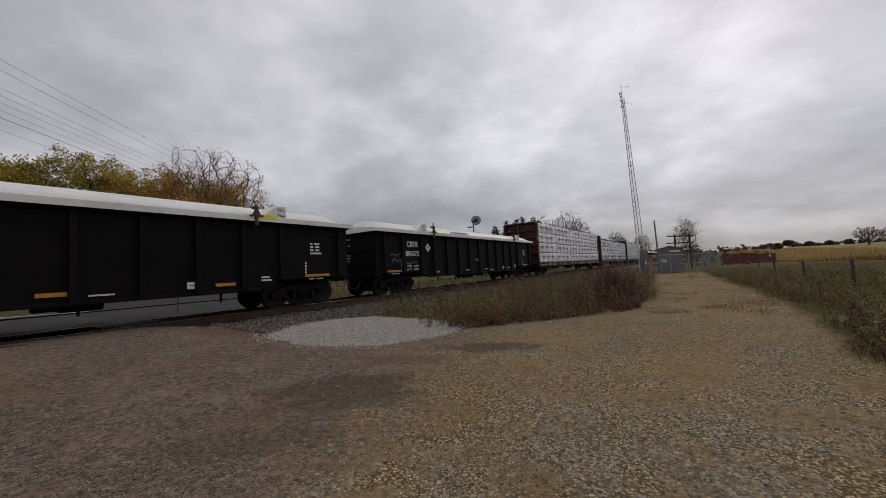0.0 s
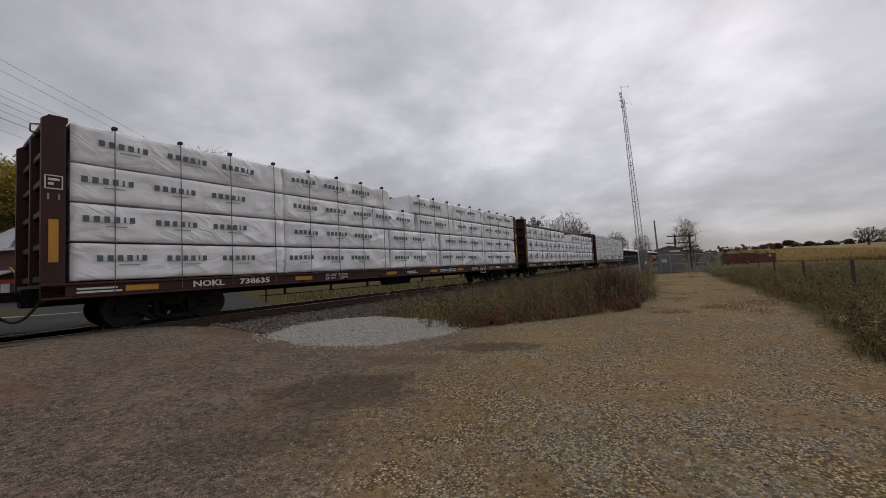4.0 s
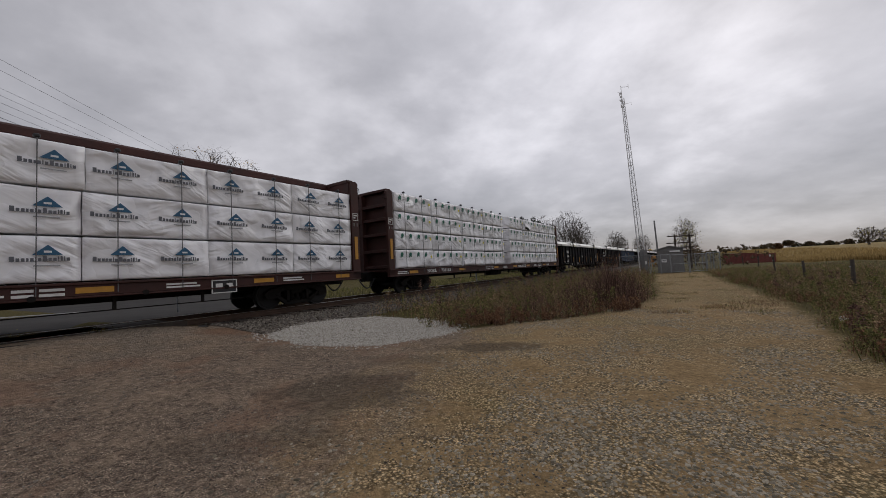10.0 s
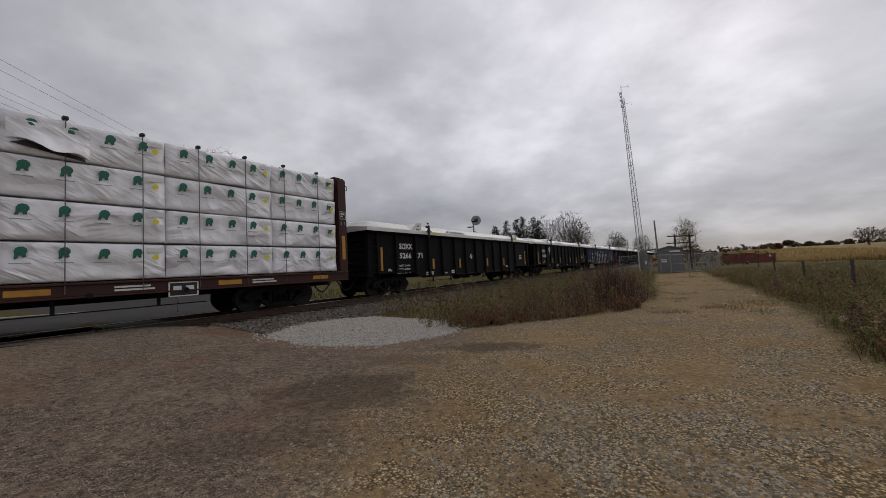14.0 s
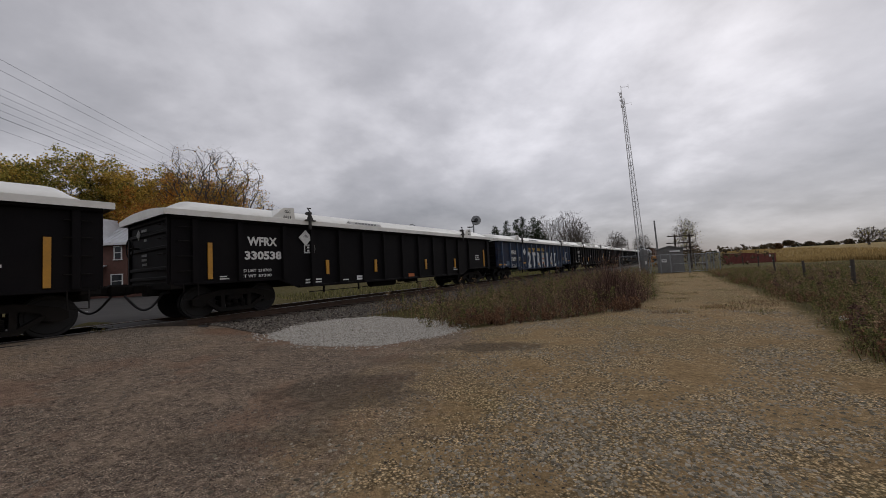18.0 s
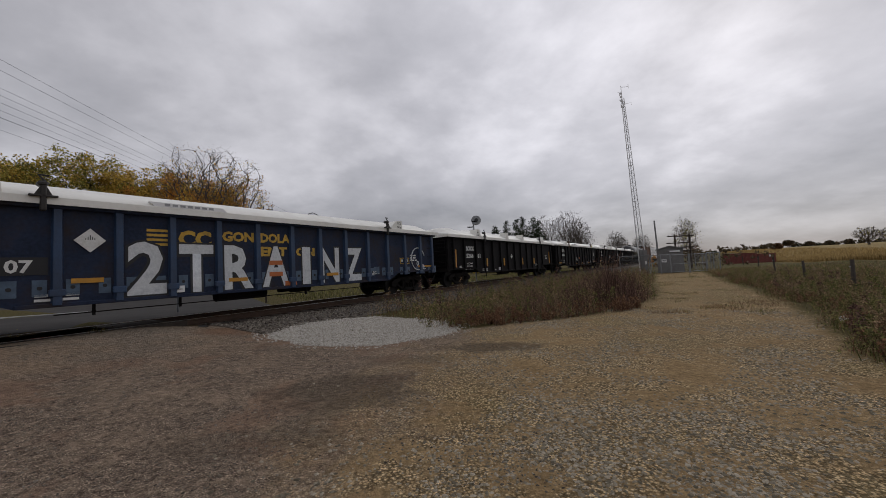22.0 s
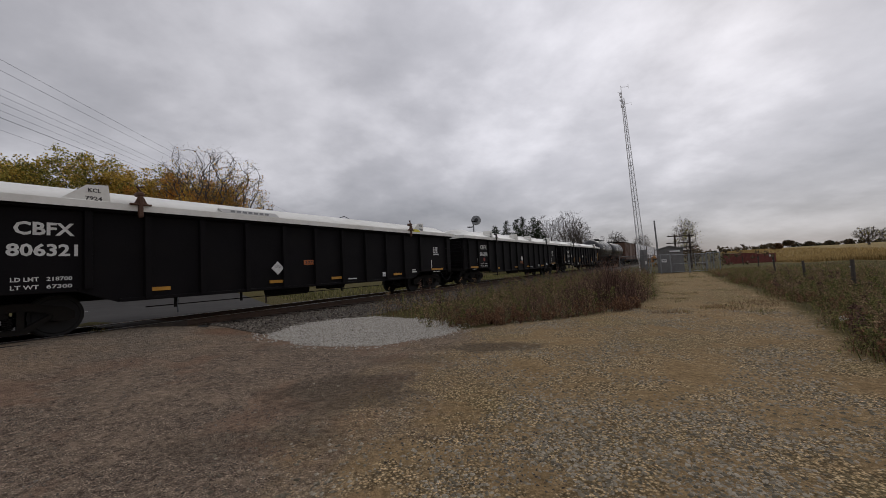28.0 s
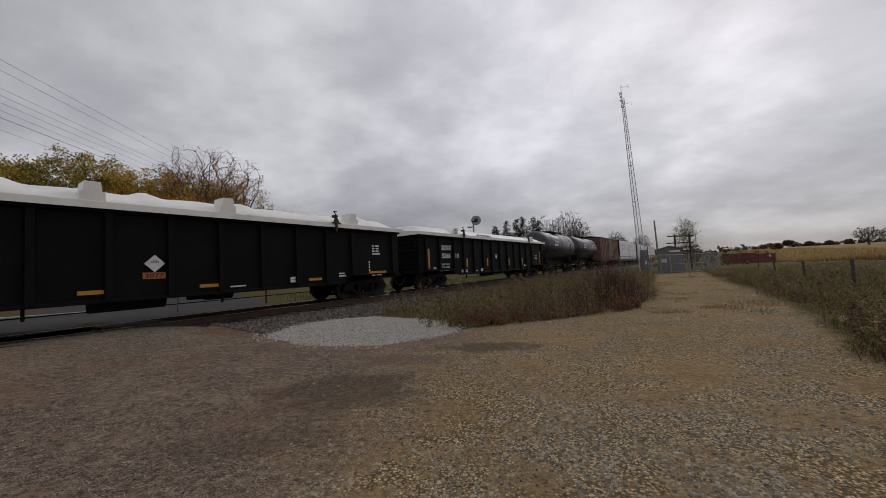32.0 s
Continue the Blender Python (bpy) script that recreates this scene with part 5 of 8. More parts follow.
    dusty = mix_node(nt, map_node(nt, n_mid, 0.46, 0.62, 0, 0.6), asph, (0.180, 0.142, 0.108))
    dusty = mix_node(nt, map_node(nt, noise_node(nt, P, 0.8, 4, 0.5, 0.6), 0.52, 0.62, 0, 0.7), dusty, (0.145, 0.099, 0.073))
    # which side of the lot's seam
    seam = piecewise(nt, Y, [(0.0, -0.9), (2.6, -1.0), (5.0, -0.55), (7.8, 0.45), (9.5, 1.2)])
    side = value_node(nt, "ADD", value_node(nt, "SUBTRACT", X, seam), wob2)
    cool = nt.nodes.new("ShaderNodeVectorMath"); cool.operation = "MULTIPLY"
    L.new(dusty, cool.inputs[0]); cool.inputs[1].default_value = (0.89, 0.85, 0.88)
    dusty = cool.outputs[0]
    lot = mix_node(nt, map_node(nt, side, -1.3, 1.1), dusty, gravel)
    # dark, oily patches with their own outlines
    for (px, py, rx, ry, amt) in ((-1.35, 4.8, 1.1, 0.85, 0.66), (0.85, 6.9, 1.0, 0.45, 0.7), (-1.95, 3.5, 0.9, 0.35, 0.4), (-0.7, 6.3, 1.0, 0.35, 0.3)):
        ex = value_node(nt, "DIVIDE", value_node(nt, "SUBTRACT", X, px), rx)
        ey = value_node(nt, "DIVIDE", value_node(nt, "SUBTRACT", Y, py), ry)
        rr = value_node(nt, "ADD", value_node(nt, "MULTIPLY", ex, ex), value_node(nt, "MULTIPLY", ey, ey))
        rr = value_node(nt, "ADD", rr, value_node(nt, "MULTIPLY", wob, 2.6))
        lot = mix_node(nt, map_node(nt, rr, 0.3, 1.3, amt, 0.0), lot, (0.052, 0.041, 0.033))
    # asphalt close to the crossing and beyond it
    road = mix_node(nt, map_node(nt, n_fin, 0.3, 0.7), (0.099, 0.080, 0.068), (0.145, 0.119, 0.101))
    road = mix_node(nt, map_node(nt, n_big, 0.42, 0.62, 0, 0.6), road, (0.166, 0.117, 0.084))
    nearx = value_node(nt, "MULTIPLY", map_node(nt, value_node(nt, "ADD", ac, wob), 7.2, 8.6), map_node(nt, value_node(nt, "ADD", al, value_node(nt, "MULTIPLY", wob, 0.5)), 3.2, 4.4, 1.0, 0.0))
    lot = mix_node(nt, nearx, lot, road)
    # red-brown spill beside the crossing's corner
    ex = value_node(nt, "DIVIDE", value_node(nt, "SUBTRACT", al, 4.7), 1.3)
    ey = value_node(nt, "DIVIDE", value_node(nt, "SUBTRACT", ac, 9.0), 0.8)
    rr = value_node(nt, "ADD", value_node(nt, "ADD", value_node(nt, "MULTIPLY", ex, ex), value_node(nt, "MULTIPLY", ey, ey)), wob)
    lot = mix_node(nt, map_node(nt, rr, 0.3, 1.2, 0.8, 0.0), lot, (0.117, 0.069, 0.048))
    # grassland
    gr = mix_node(nt, map_node(nt, n_mid, 0.35, 0.65), (0.105, 0.086, 0.036), (0.088, 0.080, 0.030))
    gr = mix_node(nt, map_node(nt, n_big, 0.45, 0.65, 0, 0.7), gr, (0.120, 0.092, 0.042))
    gr = mix_node(nt, map_node(nt, n_fin, 0.5, 0.75, 0, 0.5), gr, (0.055, 0.048, 0.022))
    lotl = value_node(nt, "ADD", value_node(nt, "SUBTRACT", X, piecewise(nt, Y, [(6.5, -60), (8.9, 0.0), (10.0, 2.9), (11.0, 5.3), (15.0, 8.6), (30.0, 17.0), (37.0, 21.2)])), wob)
    lotr = value_node(nt, "ADD", value_node(nt, "SUBTRACT", piecewise(nt, Y, [(0, 7.5), (2.0, 6.6), (4.7, 5.6), (6.0, 6.6), (8.0, 8.1), (11.7, 10.7), (15.4, 12.8), (24.0, 17.9), (34.0, 24.0)]), X), wob)
    inlot = value_node(nt, "MULTIPLY", map_node(nt, lotl, -0.3, 0.5), map_node(nt, lotr, -0.3, 0.6))
    inlot = value_node(nt, "MULTIPLY", inlot, map_node(nt, Y, 34.0, 38.0, 1.0, 0.0))
    cross = value_node(nt, "MULTIPLY", map_node(nt, al, 6.4, 7.6, 1.0, 0.0), map_node(nt, ac, 10.6, 11.0, 1.0, 0.0))
    inlot = value_node(nt, "MAXIMUM", inlot, cross)
    thin = map_node(nt, n_mid, 0.42, 0.62)
    lane_grass = value_node(nt, "MULTIPLY", map_node(nt, Y, 9.0, 16.0, 0.0, 0.35), thin)
    lot = mix_node(nt, lane_grass, lot, (0.138, 0.113, 0.058))
    tint = nt.nodes.new("ShaderNodeVectorMath"); tint.operation = "MULTIPLY"
    L.new(lot, tint.inputs[0]); tint.inputs[1].default_value = (1.86, 1.84, 1.66)
    col = mix_node(nt, inlot, gr, tint.outputs[0])
    # ballast strip
    bal = mix_node(nt, map_node(nt, peb.outputs[1], 0.2, 1.0), (0.083, 0.075, 0.066), (0.221, 0.200, 0.179))
    strip = value_node(nt, "MULTIPLY", map_node(nt, value_node(nt, "ADD", ac, value_node(nt, "MULTIPLY", wob, 0.4)), 7.9, 8.7), map_node(nt, ac, 14.3, 15.2, 1.0, 0.0))
    strip = value_node(nt, "MULTIPLY", strip, map_node(nt, value_node(nt, "ADD", al, wob), 4.2, 5.6))
    col = mix_node(nt, strip, col, bal)
    # ripe field beyond the pasture
    edge = value_node(nt, "ADD", value_node(nt, "SUBTRACT", X, value_node(nt, "MULTIPLY", Y, 0.68)), value_node(nt, "MULTIPLY", wob, 1.5))
    corn = mix_node(nt, map_node(nt, n_mid, 0.35, 0.65), (0.24, 0.175, 0.075), (0.31, 0.235, 0.11))
    col = mix_node(nt, map_node(nt, edge, 19.0, 21.0), col, corn)
    grain = map_node(nt, n_fin, 0.3, 0.7, 0.50, 1.50, smooth=False)
    gsc = nt.nodes.new("ShaderNodeVectorMath"); gsc.operation = "SCALE"
    L.new(col, gsc.inputs[0]); L.new(grain, gsc.inputs["Scale"])
    col = gsc.outputs[0]
    L.new(col, b.inputs["Base Color"])
    b.inputs["Roughness"].default_value = 0.95
    b.inputs["Specular IOR Level"].default_value = 0.06
    h = value_node(nt, "ADD", value_node(nt, "MULTIPLY", vor.outputs["Distance"], -0.6), value_node(nt, "MULTIPLY", n_gr, 0.5))
    h = value_node(nt, "ADD", h, value_node(nt, "MULTIPLY", vor2.outputs["Distance"], -0.4))
    h = value_node(nt, "ADD", h, value_node(nt, "MULTIPLY", n_fin, 0.9))
    bp = nt.nodes.new("ShaderNodeBump"); bp.inputs["Strength"].default_value = 0.8; bp.inputs["Distance"].default_value = 0.05
    L.new(h, bp.inputs["Height"]); L.new(bp.outputs[0], b.inputs["Normal"])
    return m


M["ground"] = ground_material()


def build_ground():
    nr, na = 190, 288
    rad = np.concatenate([[0.0], np.geomspace(0.4, 3800, nr)])
    ang = np.linspace(0, 2 * np.pi, na, endpoint=False)
    R, A = np.meshgrid(rad[1:], ang, indexing="ij")
    x, y = (R * np.cos(A)).ravel(), (R * np.sin(A)).ravel()
    z = ground_z(x, y)
    v = np.vstack([[0, 0, gz(0, 0)], np.stack([x, y, z], 1)])
    f = [(0, 1 + j, 1 + (j + 1) % na) for j in range(na)]
    for i in range(nr - 1):
        a = 1 + i * na
        f += [(a + j, a + na + j, a + na + (j + 1) % na, a + (j + 1) % na) for j in range(na)]
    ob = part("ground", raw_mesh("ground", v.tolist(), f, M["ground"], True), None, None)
    tagged(ob, "sandy gravel lot merging into rough autumn grassland", "ground", kind="structure")


build_ground()

M["rail"] = mat("brown_rail_steel", (0.075, 0.045, 0.03), 0.6, metal=0.4, vary=0.3, scale=4)
M["rail_top"] = mat("polished_rail_head", (0.42, 0.41, 0.40), 0.28, metal=1.0, vary=0.1, scale=3)
M["tie"] = mat("weathered_creosote_tie", (0.055, 0.042, 0.032), 0.9, vary=0.4, scale=5, fine=30, bump=0.4, rnd=0.3)
M["asphalt"] = mat("old_asphalt", (0.043, 0.040, 0.038), 0.9, vary=0.3, scale=0.7, fine=60, bump=0.3, dirt=(0.022, 0.020, 0.019), dirt_amt=0.5, dirt_scale=0.30, spec=0.2)
# oil-stained; on the aprons its darkness also holds painted shade of the train
M["oily"] = mat("oily_shaded_asphalt", (0.016, 0.0145, 0.014), 0.7, vary=0.35, scale=2, fine=40, bump=0.3, dirt=(0.05, 0.043, 0.036), dirt_amt=0.4, dirt_scale=1.0)
M["road_line"] = mat("worn_white_road_line", (0.42, 0.42, 0.41), 0.8, vary=0.2, scale=2, dirt=(0.12, 0.11, 0.1), dirt_amt=0.6, dirt_scale=3)
def pebble_material(name, dark, mid, pale):
    """Stone colour that differs from stone to stone."""
    m = bpy.data.materials.new(name)
    m.use_nodes = True
    nt = m.node_tree
    b = nt.nodes["Principled BSDF"]
    geo = nt.nodes.new("ShaderNodeNewGeometry")
    rp = nt.nodes.new("ShaderNodeValToRGB")
    nt.links.new(geo.outputs["Random Per Island"], rp.inputs[0])
    e = rp.color_ramp.elements
    e[0].color, e[1].color = (*dark, 1), (*pale, 1)
    e.new(0.45).color = (*mid, 1)
    tc = nt.nodes.new("ShaderNodeTexCoord")
    sp = noise_node(nt, tc.outputs["Object"], 90, 3)
    col = mix_node(nt, map_node(nt, sp, 0.35, 0.7, 0, 0.35), rp.outputs[0], dark)
    nt.links.new(col, b.inputs["Base Color"])
    b.inputs["Roughness"].default_value = 0.9
    b.inputs["Specular IOR Level"].default_value = 0.2
    return m


M["pebble"] = pebble_material("limestone_pebble", (0.09, 0.077, 0.054), (0.225, 0.193, 0.14), (0.45, 0.395, 0.305))
M["stone"] = pebble_material("ballast_stone", (0.045, 0.037, 0.03), (0.13, 0.11, 0.09), (0.27, 0.24, 0.20))
M["heap_stone"] = pebble_material("crushed_limestone", (0.24, 0.215, 0.18), (0.44, 0.41, 0.36), (0.64, 0.61, 0.55))
M["white_gravel"] = mat("pale_limestone_gravel", (0.40, 0.37, 0.32), 0.9, vary=0.3, scale=14, fine=50, bump=0.6, bump_dist=0.03)

TRACK_TURN = Matrix.Rotation(radians(CAR_TURN), 4, "Z")


def track_matrix(al, ac, z):
    p = at_track(al, ac, z)
    return Matrix.Translation(p) @ TRACK_TURN


def build_track():
    tr = root("railway_track", "single railway track, rusty rails on weathered wooden ties", "railway track", at=track_matrix(0, TRACK_C, 0))
    a0, a1 = -60.0, 420.0
    for sg in (-1, 1):
        y = sg * 0.7525
        prof = [(-0.075, -0.172), (0.075, -0.172), (0.07, -0.155), (0.012, -0.135), (0.012, -0.045), (0.036, -0.032), (0.036, -0.004), (-0.036, -0.004), (-0.036, -0.032), (-0.012, -0.045), (-0.012, -0.135), (-0.07, -0.155)]
        part("rail", Shape().prism([(y + p[0], RAIL_Z + p[1]) for p in prof], "x", a0, a1), M["rail"], tr, "rusty steel rail")
        part("rail_head", Shape().box(a0, a1, y - 0.034, y + 0.034, RAIL_Z - 0.004, RAIL_Z), M["rail_top"], tr, "polished rail running surface")
    me = Shape().box(-0.115, 0.115, -1.3, 1.3, -0.16, 0.0, 0.012).mesh("tie", M["tie"])
    rnd = random.Random(3)
    x = 4.4
    k = 0
    while k < 150:
        part("tie", me, None, tr, at=pose(x + rnd.uniform(-0.03, 0.03), rnd.uniform(-0.06, 0.06), RAIL_Z - 0.172, 0, 0, rnd.uniform(-1.2, 1.2)))
        x += 0.52; k += 1
    # asphalt and timber fill of the crossing
    part("crossing_panel", Shape().box(-60, 3.9, -0.66, 0.66, RAIL_Z - 0.2, RAIL_Z - 0.012, 0.01), M["oily"], tr, "dark oily crossing fill between the rails")
    part("flange_timber", Shape().box(-60, 4.1, -1.02, -0.80, RAIL_Z - 0.2, RAIL_Z - 0.004, 0.015), M["tie"], tr, "dark timber beside the rail")
    part("flange_timber", Shape().box(-60, 4.1, 0.80, 1.02, RAIL_Z - 0.2, RAIL_Z - 0.004, 0.015), M["tie"], tr, "dark timber beside the rail")


build_track()


def pebbles(name, pts, sizes, material, label, flat=0.55, seed=1):
    """Many small angular stones in one mesh."""
    rng = np.random.default_rng(seed)
    n = len(pts)
    base = np.array([(1, 0, 0.1), (0.3, 0.9, 0), (-0.8, 0.55, 0.1), (-0.75, -0.6, 0), (0.35, -0.95, 0.1), (0.35, 0.3, 0.9), (-0.4, 0.1, 1.0), (0.1, -0.45, 0.85)])
    faces = [(0, 1, 5), (1, 2, 6, 5), (2, 3, 6), (3, 4, 7, 6), (4, 0, 5, 7), (5, 6, 7)]
    a = rng.uniform(0, 2 * np.pi, n)
    sx = sizes * rng.uniform(0.8, 1.3, n); sy = sizes * rng.uniform(0.6, 1.0, n); sz = sizes * flat * rng.uniform(0.6, 1.3, n)
    b = base[None] * np.stack([sx, sy, sz], 1)[:, None] * rng.uniform(0.8, 1.2, (n, 8, 1))
    ca, sa = np.cos(a)[:, None], np.sin(a)[:, None]
    v = np.stack([b[..., 0] * ca - b[..., 1] * sa, b[..., 0] * sa + b[..., 1] * ca, b[..., 2]], 2) + pts[:, None]
    fs = []
    for i in range(n):
        o = i * 8
        fs += [tuple(j + o for j in f) for f in faces]
    ob = part(name, raw_mesh(name, v.reshape(-1, 3).tolist(), fs, material), None, None)
    return tagged(ob, label, "stones", kind="stuff")


def scatter(n, fx, seed, zoff=0.0):
    """n places from fx(rng, n) -> x, y, set on the ground."""
    rng = np.random.default_rng(seed)
    x, y = fx(rng, n)
    return np.stack([x, y, ground_z(x, y) + zoff], 1)


def build_stones():
    def ballast(rng, n):
        al = 4.6 + 46 * rng.uniform(0, 1, n) ** 1.7
        ac = np.where(rng.uniform(0, 1, n) < 0.8, rng.uniform(8.1, 12.3, n), rng.uniform(12.3, 14.6, n))
        return al * D_ALONG.x + ac * D_ACROSS.x, al * D_ALONG.y + ac * D_ACROSS.y
    p = scatter(20000, ballast, 11, 0.01)
    pebbles("ballast_stones", p, np.random.default_rng(2).uniform(0.022, 0.05, len(p)), M["stone"], "grey-brown angular ballast stones along the track", 0.8, 3)

    def lot(rng, n):
        r = 1.2 + 11.6 * rng.uniform(0, 1, n) ** 1.3
        a = rng.uniform(radians(25), radians(125), n)
        return r * np.cos(a), r * np.sin(a)
    p = scatter(300000, lot, 12, -0.002)
    seam = np.interp(p[:, 1], [0, 2.6, 5, 7.8, 9.5], [-0.6, -0.6, -0.1, 0.9, 1.6])
    drift = 0.9 * np.array([noise.noise((q[0] * 0.7 + 3, q[1] * 0.7, 0.1)) for q in p])
    keep = (p[:, 0] > seam + drift + np.random.default_rng(8).logistic(0, 0.45, len(p))) & (p[:, 0] < lot_right(p[:, 1]) - 0.1)
    clump = np.array([noise.noise((q[0] * 0.9, q[1] * 0.9, 0.3)) for q in p])
    clump += 0.5 * np.array([noise.noise((q[0] * 2.3, q[1] * 2.3, 5.3)) for q in p])
    keep &= clump > np.random.default_rng(9).uniform(-0.25, 0.55, len(p))
    p = p[keep]
    sz = 0.0045 + 0.0005 * np.hypot(p[:, 0], p[:, 1]) + 0.020 * np.random.default_rng(4).uniform(0, 1, len(p)) ** 4.0
    pebbles("loose_gravel", p, sz, M["pebble"], "loose pale limestone pebbles on the sandy lot", 0.42, 5)

    def tar(rng, n):
        return rng.uniform(-7, 0.8, n), 2.3 + 6.0 * rng.uniform(0, 1, n)
    p = scatter(30000, tar, 14, 0.0)
    clump = np.array([noise.noise((q[0] * 0.8 + 5, q[1] * 1.1, 0.9)) for q in p])
    p = p[clump > np.random.default_rng(19).uniform(-0.15, 0.4, len(p))]
    pebbles("asphalt_chippings", p, 0.004 + 0.011 * np.random.default_rng(5).uniform(0, 1, len(p)) ** 3, M["stone"], "loose dark chippings on worn asphalt", 0.55, 6)


build_stones()


def mound_edge(a):
    """Ragged rim of the mound, drawn out to a point at its far end."""
    c, q = math.cos(a), math.sin(a)
    return 1.02 + 0.10 * max(0.0, c) ** 8 + 0.06 * noise.noise((c * 1.5, q * 1.5, 2.0)) + 0.09 * noise.noise((c * 4, q * 4, 4.0)) + 0.05 * noise.noise((c * 12, q * 12, 7.0))


def build_gravel_heap():
    """A low spread heap of pale limestone beside the track."""
    nx, ny = 60, 40
    cx, cy, rx, ry, turn = -2.0, 9.15, 2.15, 1.6, radians(12)
    rng = np.random.default_rng(6)
    v, f = [], []
    for i in range(nx + 1):
        a = 2 * math.pi * i / nx
        edge = mound_edge(a)
        for j in range(ny + 1):
            k = j / ny
            lx, ly = rx * k * edge * math.cos(a), ry * k * edge * math.sin(a)
            x = cx + lx * math.cos(turn) - ly * math.sin(turn); y = cy + lx * math.sin(turn) + ly * math.cos(turn)
            h = 0.10 * (1 - k ** 2.2) + 0.012 * noise.noise((x * 6, y * 6, 0)) * (1 - k) - 0.006
            v.append((x, y, gz(x, y) + h))
    for i in range(nx):
        for j in range(ny):
            a = i * (ny + 1) + j
            f.append((a, a + 1, a + ny + 2, a + ny + 1))
    ob = part("gravel_mound", raw_mesh("gravel_mound", v, f, M["white_gravel"], True), None, None)
    tagged(ob, "low spread mound of pale limestone gravel", "gravel mound")
    n = 17000
    k, a = np.sqrt(rng.uniform(0, 1.10, n)), rng.uniform(0, 2 * np.pi, n)
    rim = np.array([mound_edge(q) for q in a])
    k = np.where(rng.uniform(0, 1, n) < 0.04, rng.uniform(0.95, 1.18, n), np.minimum(k, 1.01))
    lx, ly = rx * k * rim * np.cos(a), ry * k * rim * np.sin(a)
    x = cx + lx * math.cos(turn) - ly * math.sin(turn); y = cy + lx * math.sin(turn) + ly * math.cos(turn)
    z = ground_z(x, y) + 0.10 * np.clip(1 - k ** 2.2, 0, 1)
    pebbles("heap_stones", np.stack([x, y, z], 1), rng.uniform(0.009, 0.024, n), M["heap_stone"], "pale crushed limestone on the heap", 0.8, 7)


build_gravel_heap()


def flat_strip(name, outline, material, label, lift=0.02, kind="structure", category="road"):
    """A thin slab over the land, from an outline in along/across metres."""
    s = Shape()
    pts = [at_track(a, c) for a, c in outline]
    top = [(p.x, p.y, gz(p.x, p.y) + lift) for p in pts]
    low = [(p.x, p.y, gz(p.x, p.y) - 0.2) for p in pts]
    n = len(top)
    s.add(top + low, [tuple(range(n)), tuple(range(2 * n - 1, n - 1, -1))] + [(i, (i + 1) % n, n + (i + 1) % n, n + i) for i in range(n)])
    ob = part(name, s, material, None)
    return tagged(ob, label, category, kind=kind)


def build_road():
    """The road beyond the crossing, in short lengths that follow the land."""
    verts, faces = [], []
    ns, nw = 60, 10
    for i in range(ns + 1):
        ac = 12.85 + 90 * (i / ns) ** 1.6
        for j in range(nw + 1):
            al = -70 + (78 + 0.42 * (ac - 12.85)) * j / nw
            p = at_track(al, ac)
            verts.append((p.x, p.y, gz(p.x, p.y) + 0.06))
    for i in range(ns):
        for j in range(nw):
            a = i * (nw + 1) + j
            faces.append((a, a + 1, a + nw + 2, a + nw + 1))
    ob = part("road", raw_mesh("road", verts, faces, M["asphalt"], True), None, None)
    tagged(ob, "worn grey asphalt road beyond the crossing", "road", kind="structure")
    # dark strips: oil stains plus the shade under the train, painted as colour
    apron = flat_strip("crossing_apron", [(-60, 12.84), (4.6, 12.84), (5.0, 14.2), (4.2, 16.2), (1.0, 15.6), (-6, 16.4), (-14, 15.9), (-60, 16.3)], M["oily"], "dark oily worn asphalt beside the rails, train shade painted in", 0.075)
    p = [(-60, 10.18), (-20, 10.24), (-6, 10.14), (1.0, 10.22), (4.3, 10.1), (4.5, 10.76), (-60, 10.76)]
    flat_strip("crossing_apron", p, M["oily"], "dark oily worn asphalt beside the rails, train shade painted in", 0.016)
    for a0, a1, c0, c1 in ((1.0, 7.5, 22.6, 22.85), (-22, 2.5, 33.5, 33.8)):
        flat_strip("road_line", [(a0, c0), (a1, c0), (a1, c1), (a0, c1)], M["road_line"], "worn white painted road line", 0.075)


build_road()


# ---------------------------------------------------------------- plants
def leaf_material(name, color, vary=0.35, hue=None):
    m = bpy.data.materials.new(name)
    m.use_nodes = True
    nt = m.node_tree; L = nt.links
    b = nt.nodes["Principled BSDF"]
    geo = nt.nodes.new("ShaderNodeNewGeometry")
    rp = nt.nodes.new("ShaderNodeValToRGB")
    L.new(geo.outputs["Random Per Island"], rp.inputs[0])
    e = rp.color_ramp.elements
    h = hue or color
    e[0].color = (*[c * (1 - vary) for c in color], 1)
    e[1].color = (*[min(1, c * (1 + vary)) for c in h], 1)
    q = e.new(0.5); q.color = (*color, 1)
    L.new(rp.outputs[0], b.inputs["Base Color"])
    b.inputs["Roughness"].default_value = 0.7
    b.inputs["Specular IOR Level"].default_value = 0.2
    tr = nt.nodes.new("ShaderNodeBsdfTranslucent"); L.new(rp.outputs[0], tr.inputs[0])
    mx = nt.nodes.new("ShaderNodeMixShader"); mx.inputs[0].default_value = 0.42
    L.new(b.outputs[0], mx.inputs[1]); L.new(tr.outputs[0], mx.inputs[2])
    L.new(mx.outputs[0], nt.nodes["Material Output"].inputs[0])
    return m


M["bark"] = mat("grey_brown_bark", (0.10, 0.083, 0.07), 0.9, vary=0.35, scale=6, fine=30, bump=0.5)
M["leaf_green"] = leaf_material("olive_green_leaves", (0.25, 0.235, 0.055), 0.5, (0.40, 0.33, 0.075))
M["leaf_gold"] = leaf_material("golden_leaves", (0.45, 0.30, 0.06), 0.45, (0.54, 0.37, 0.08))
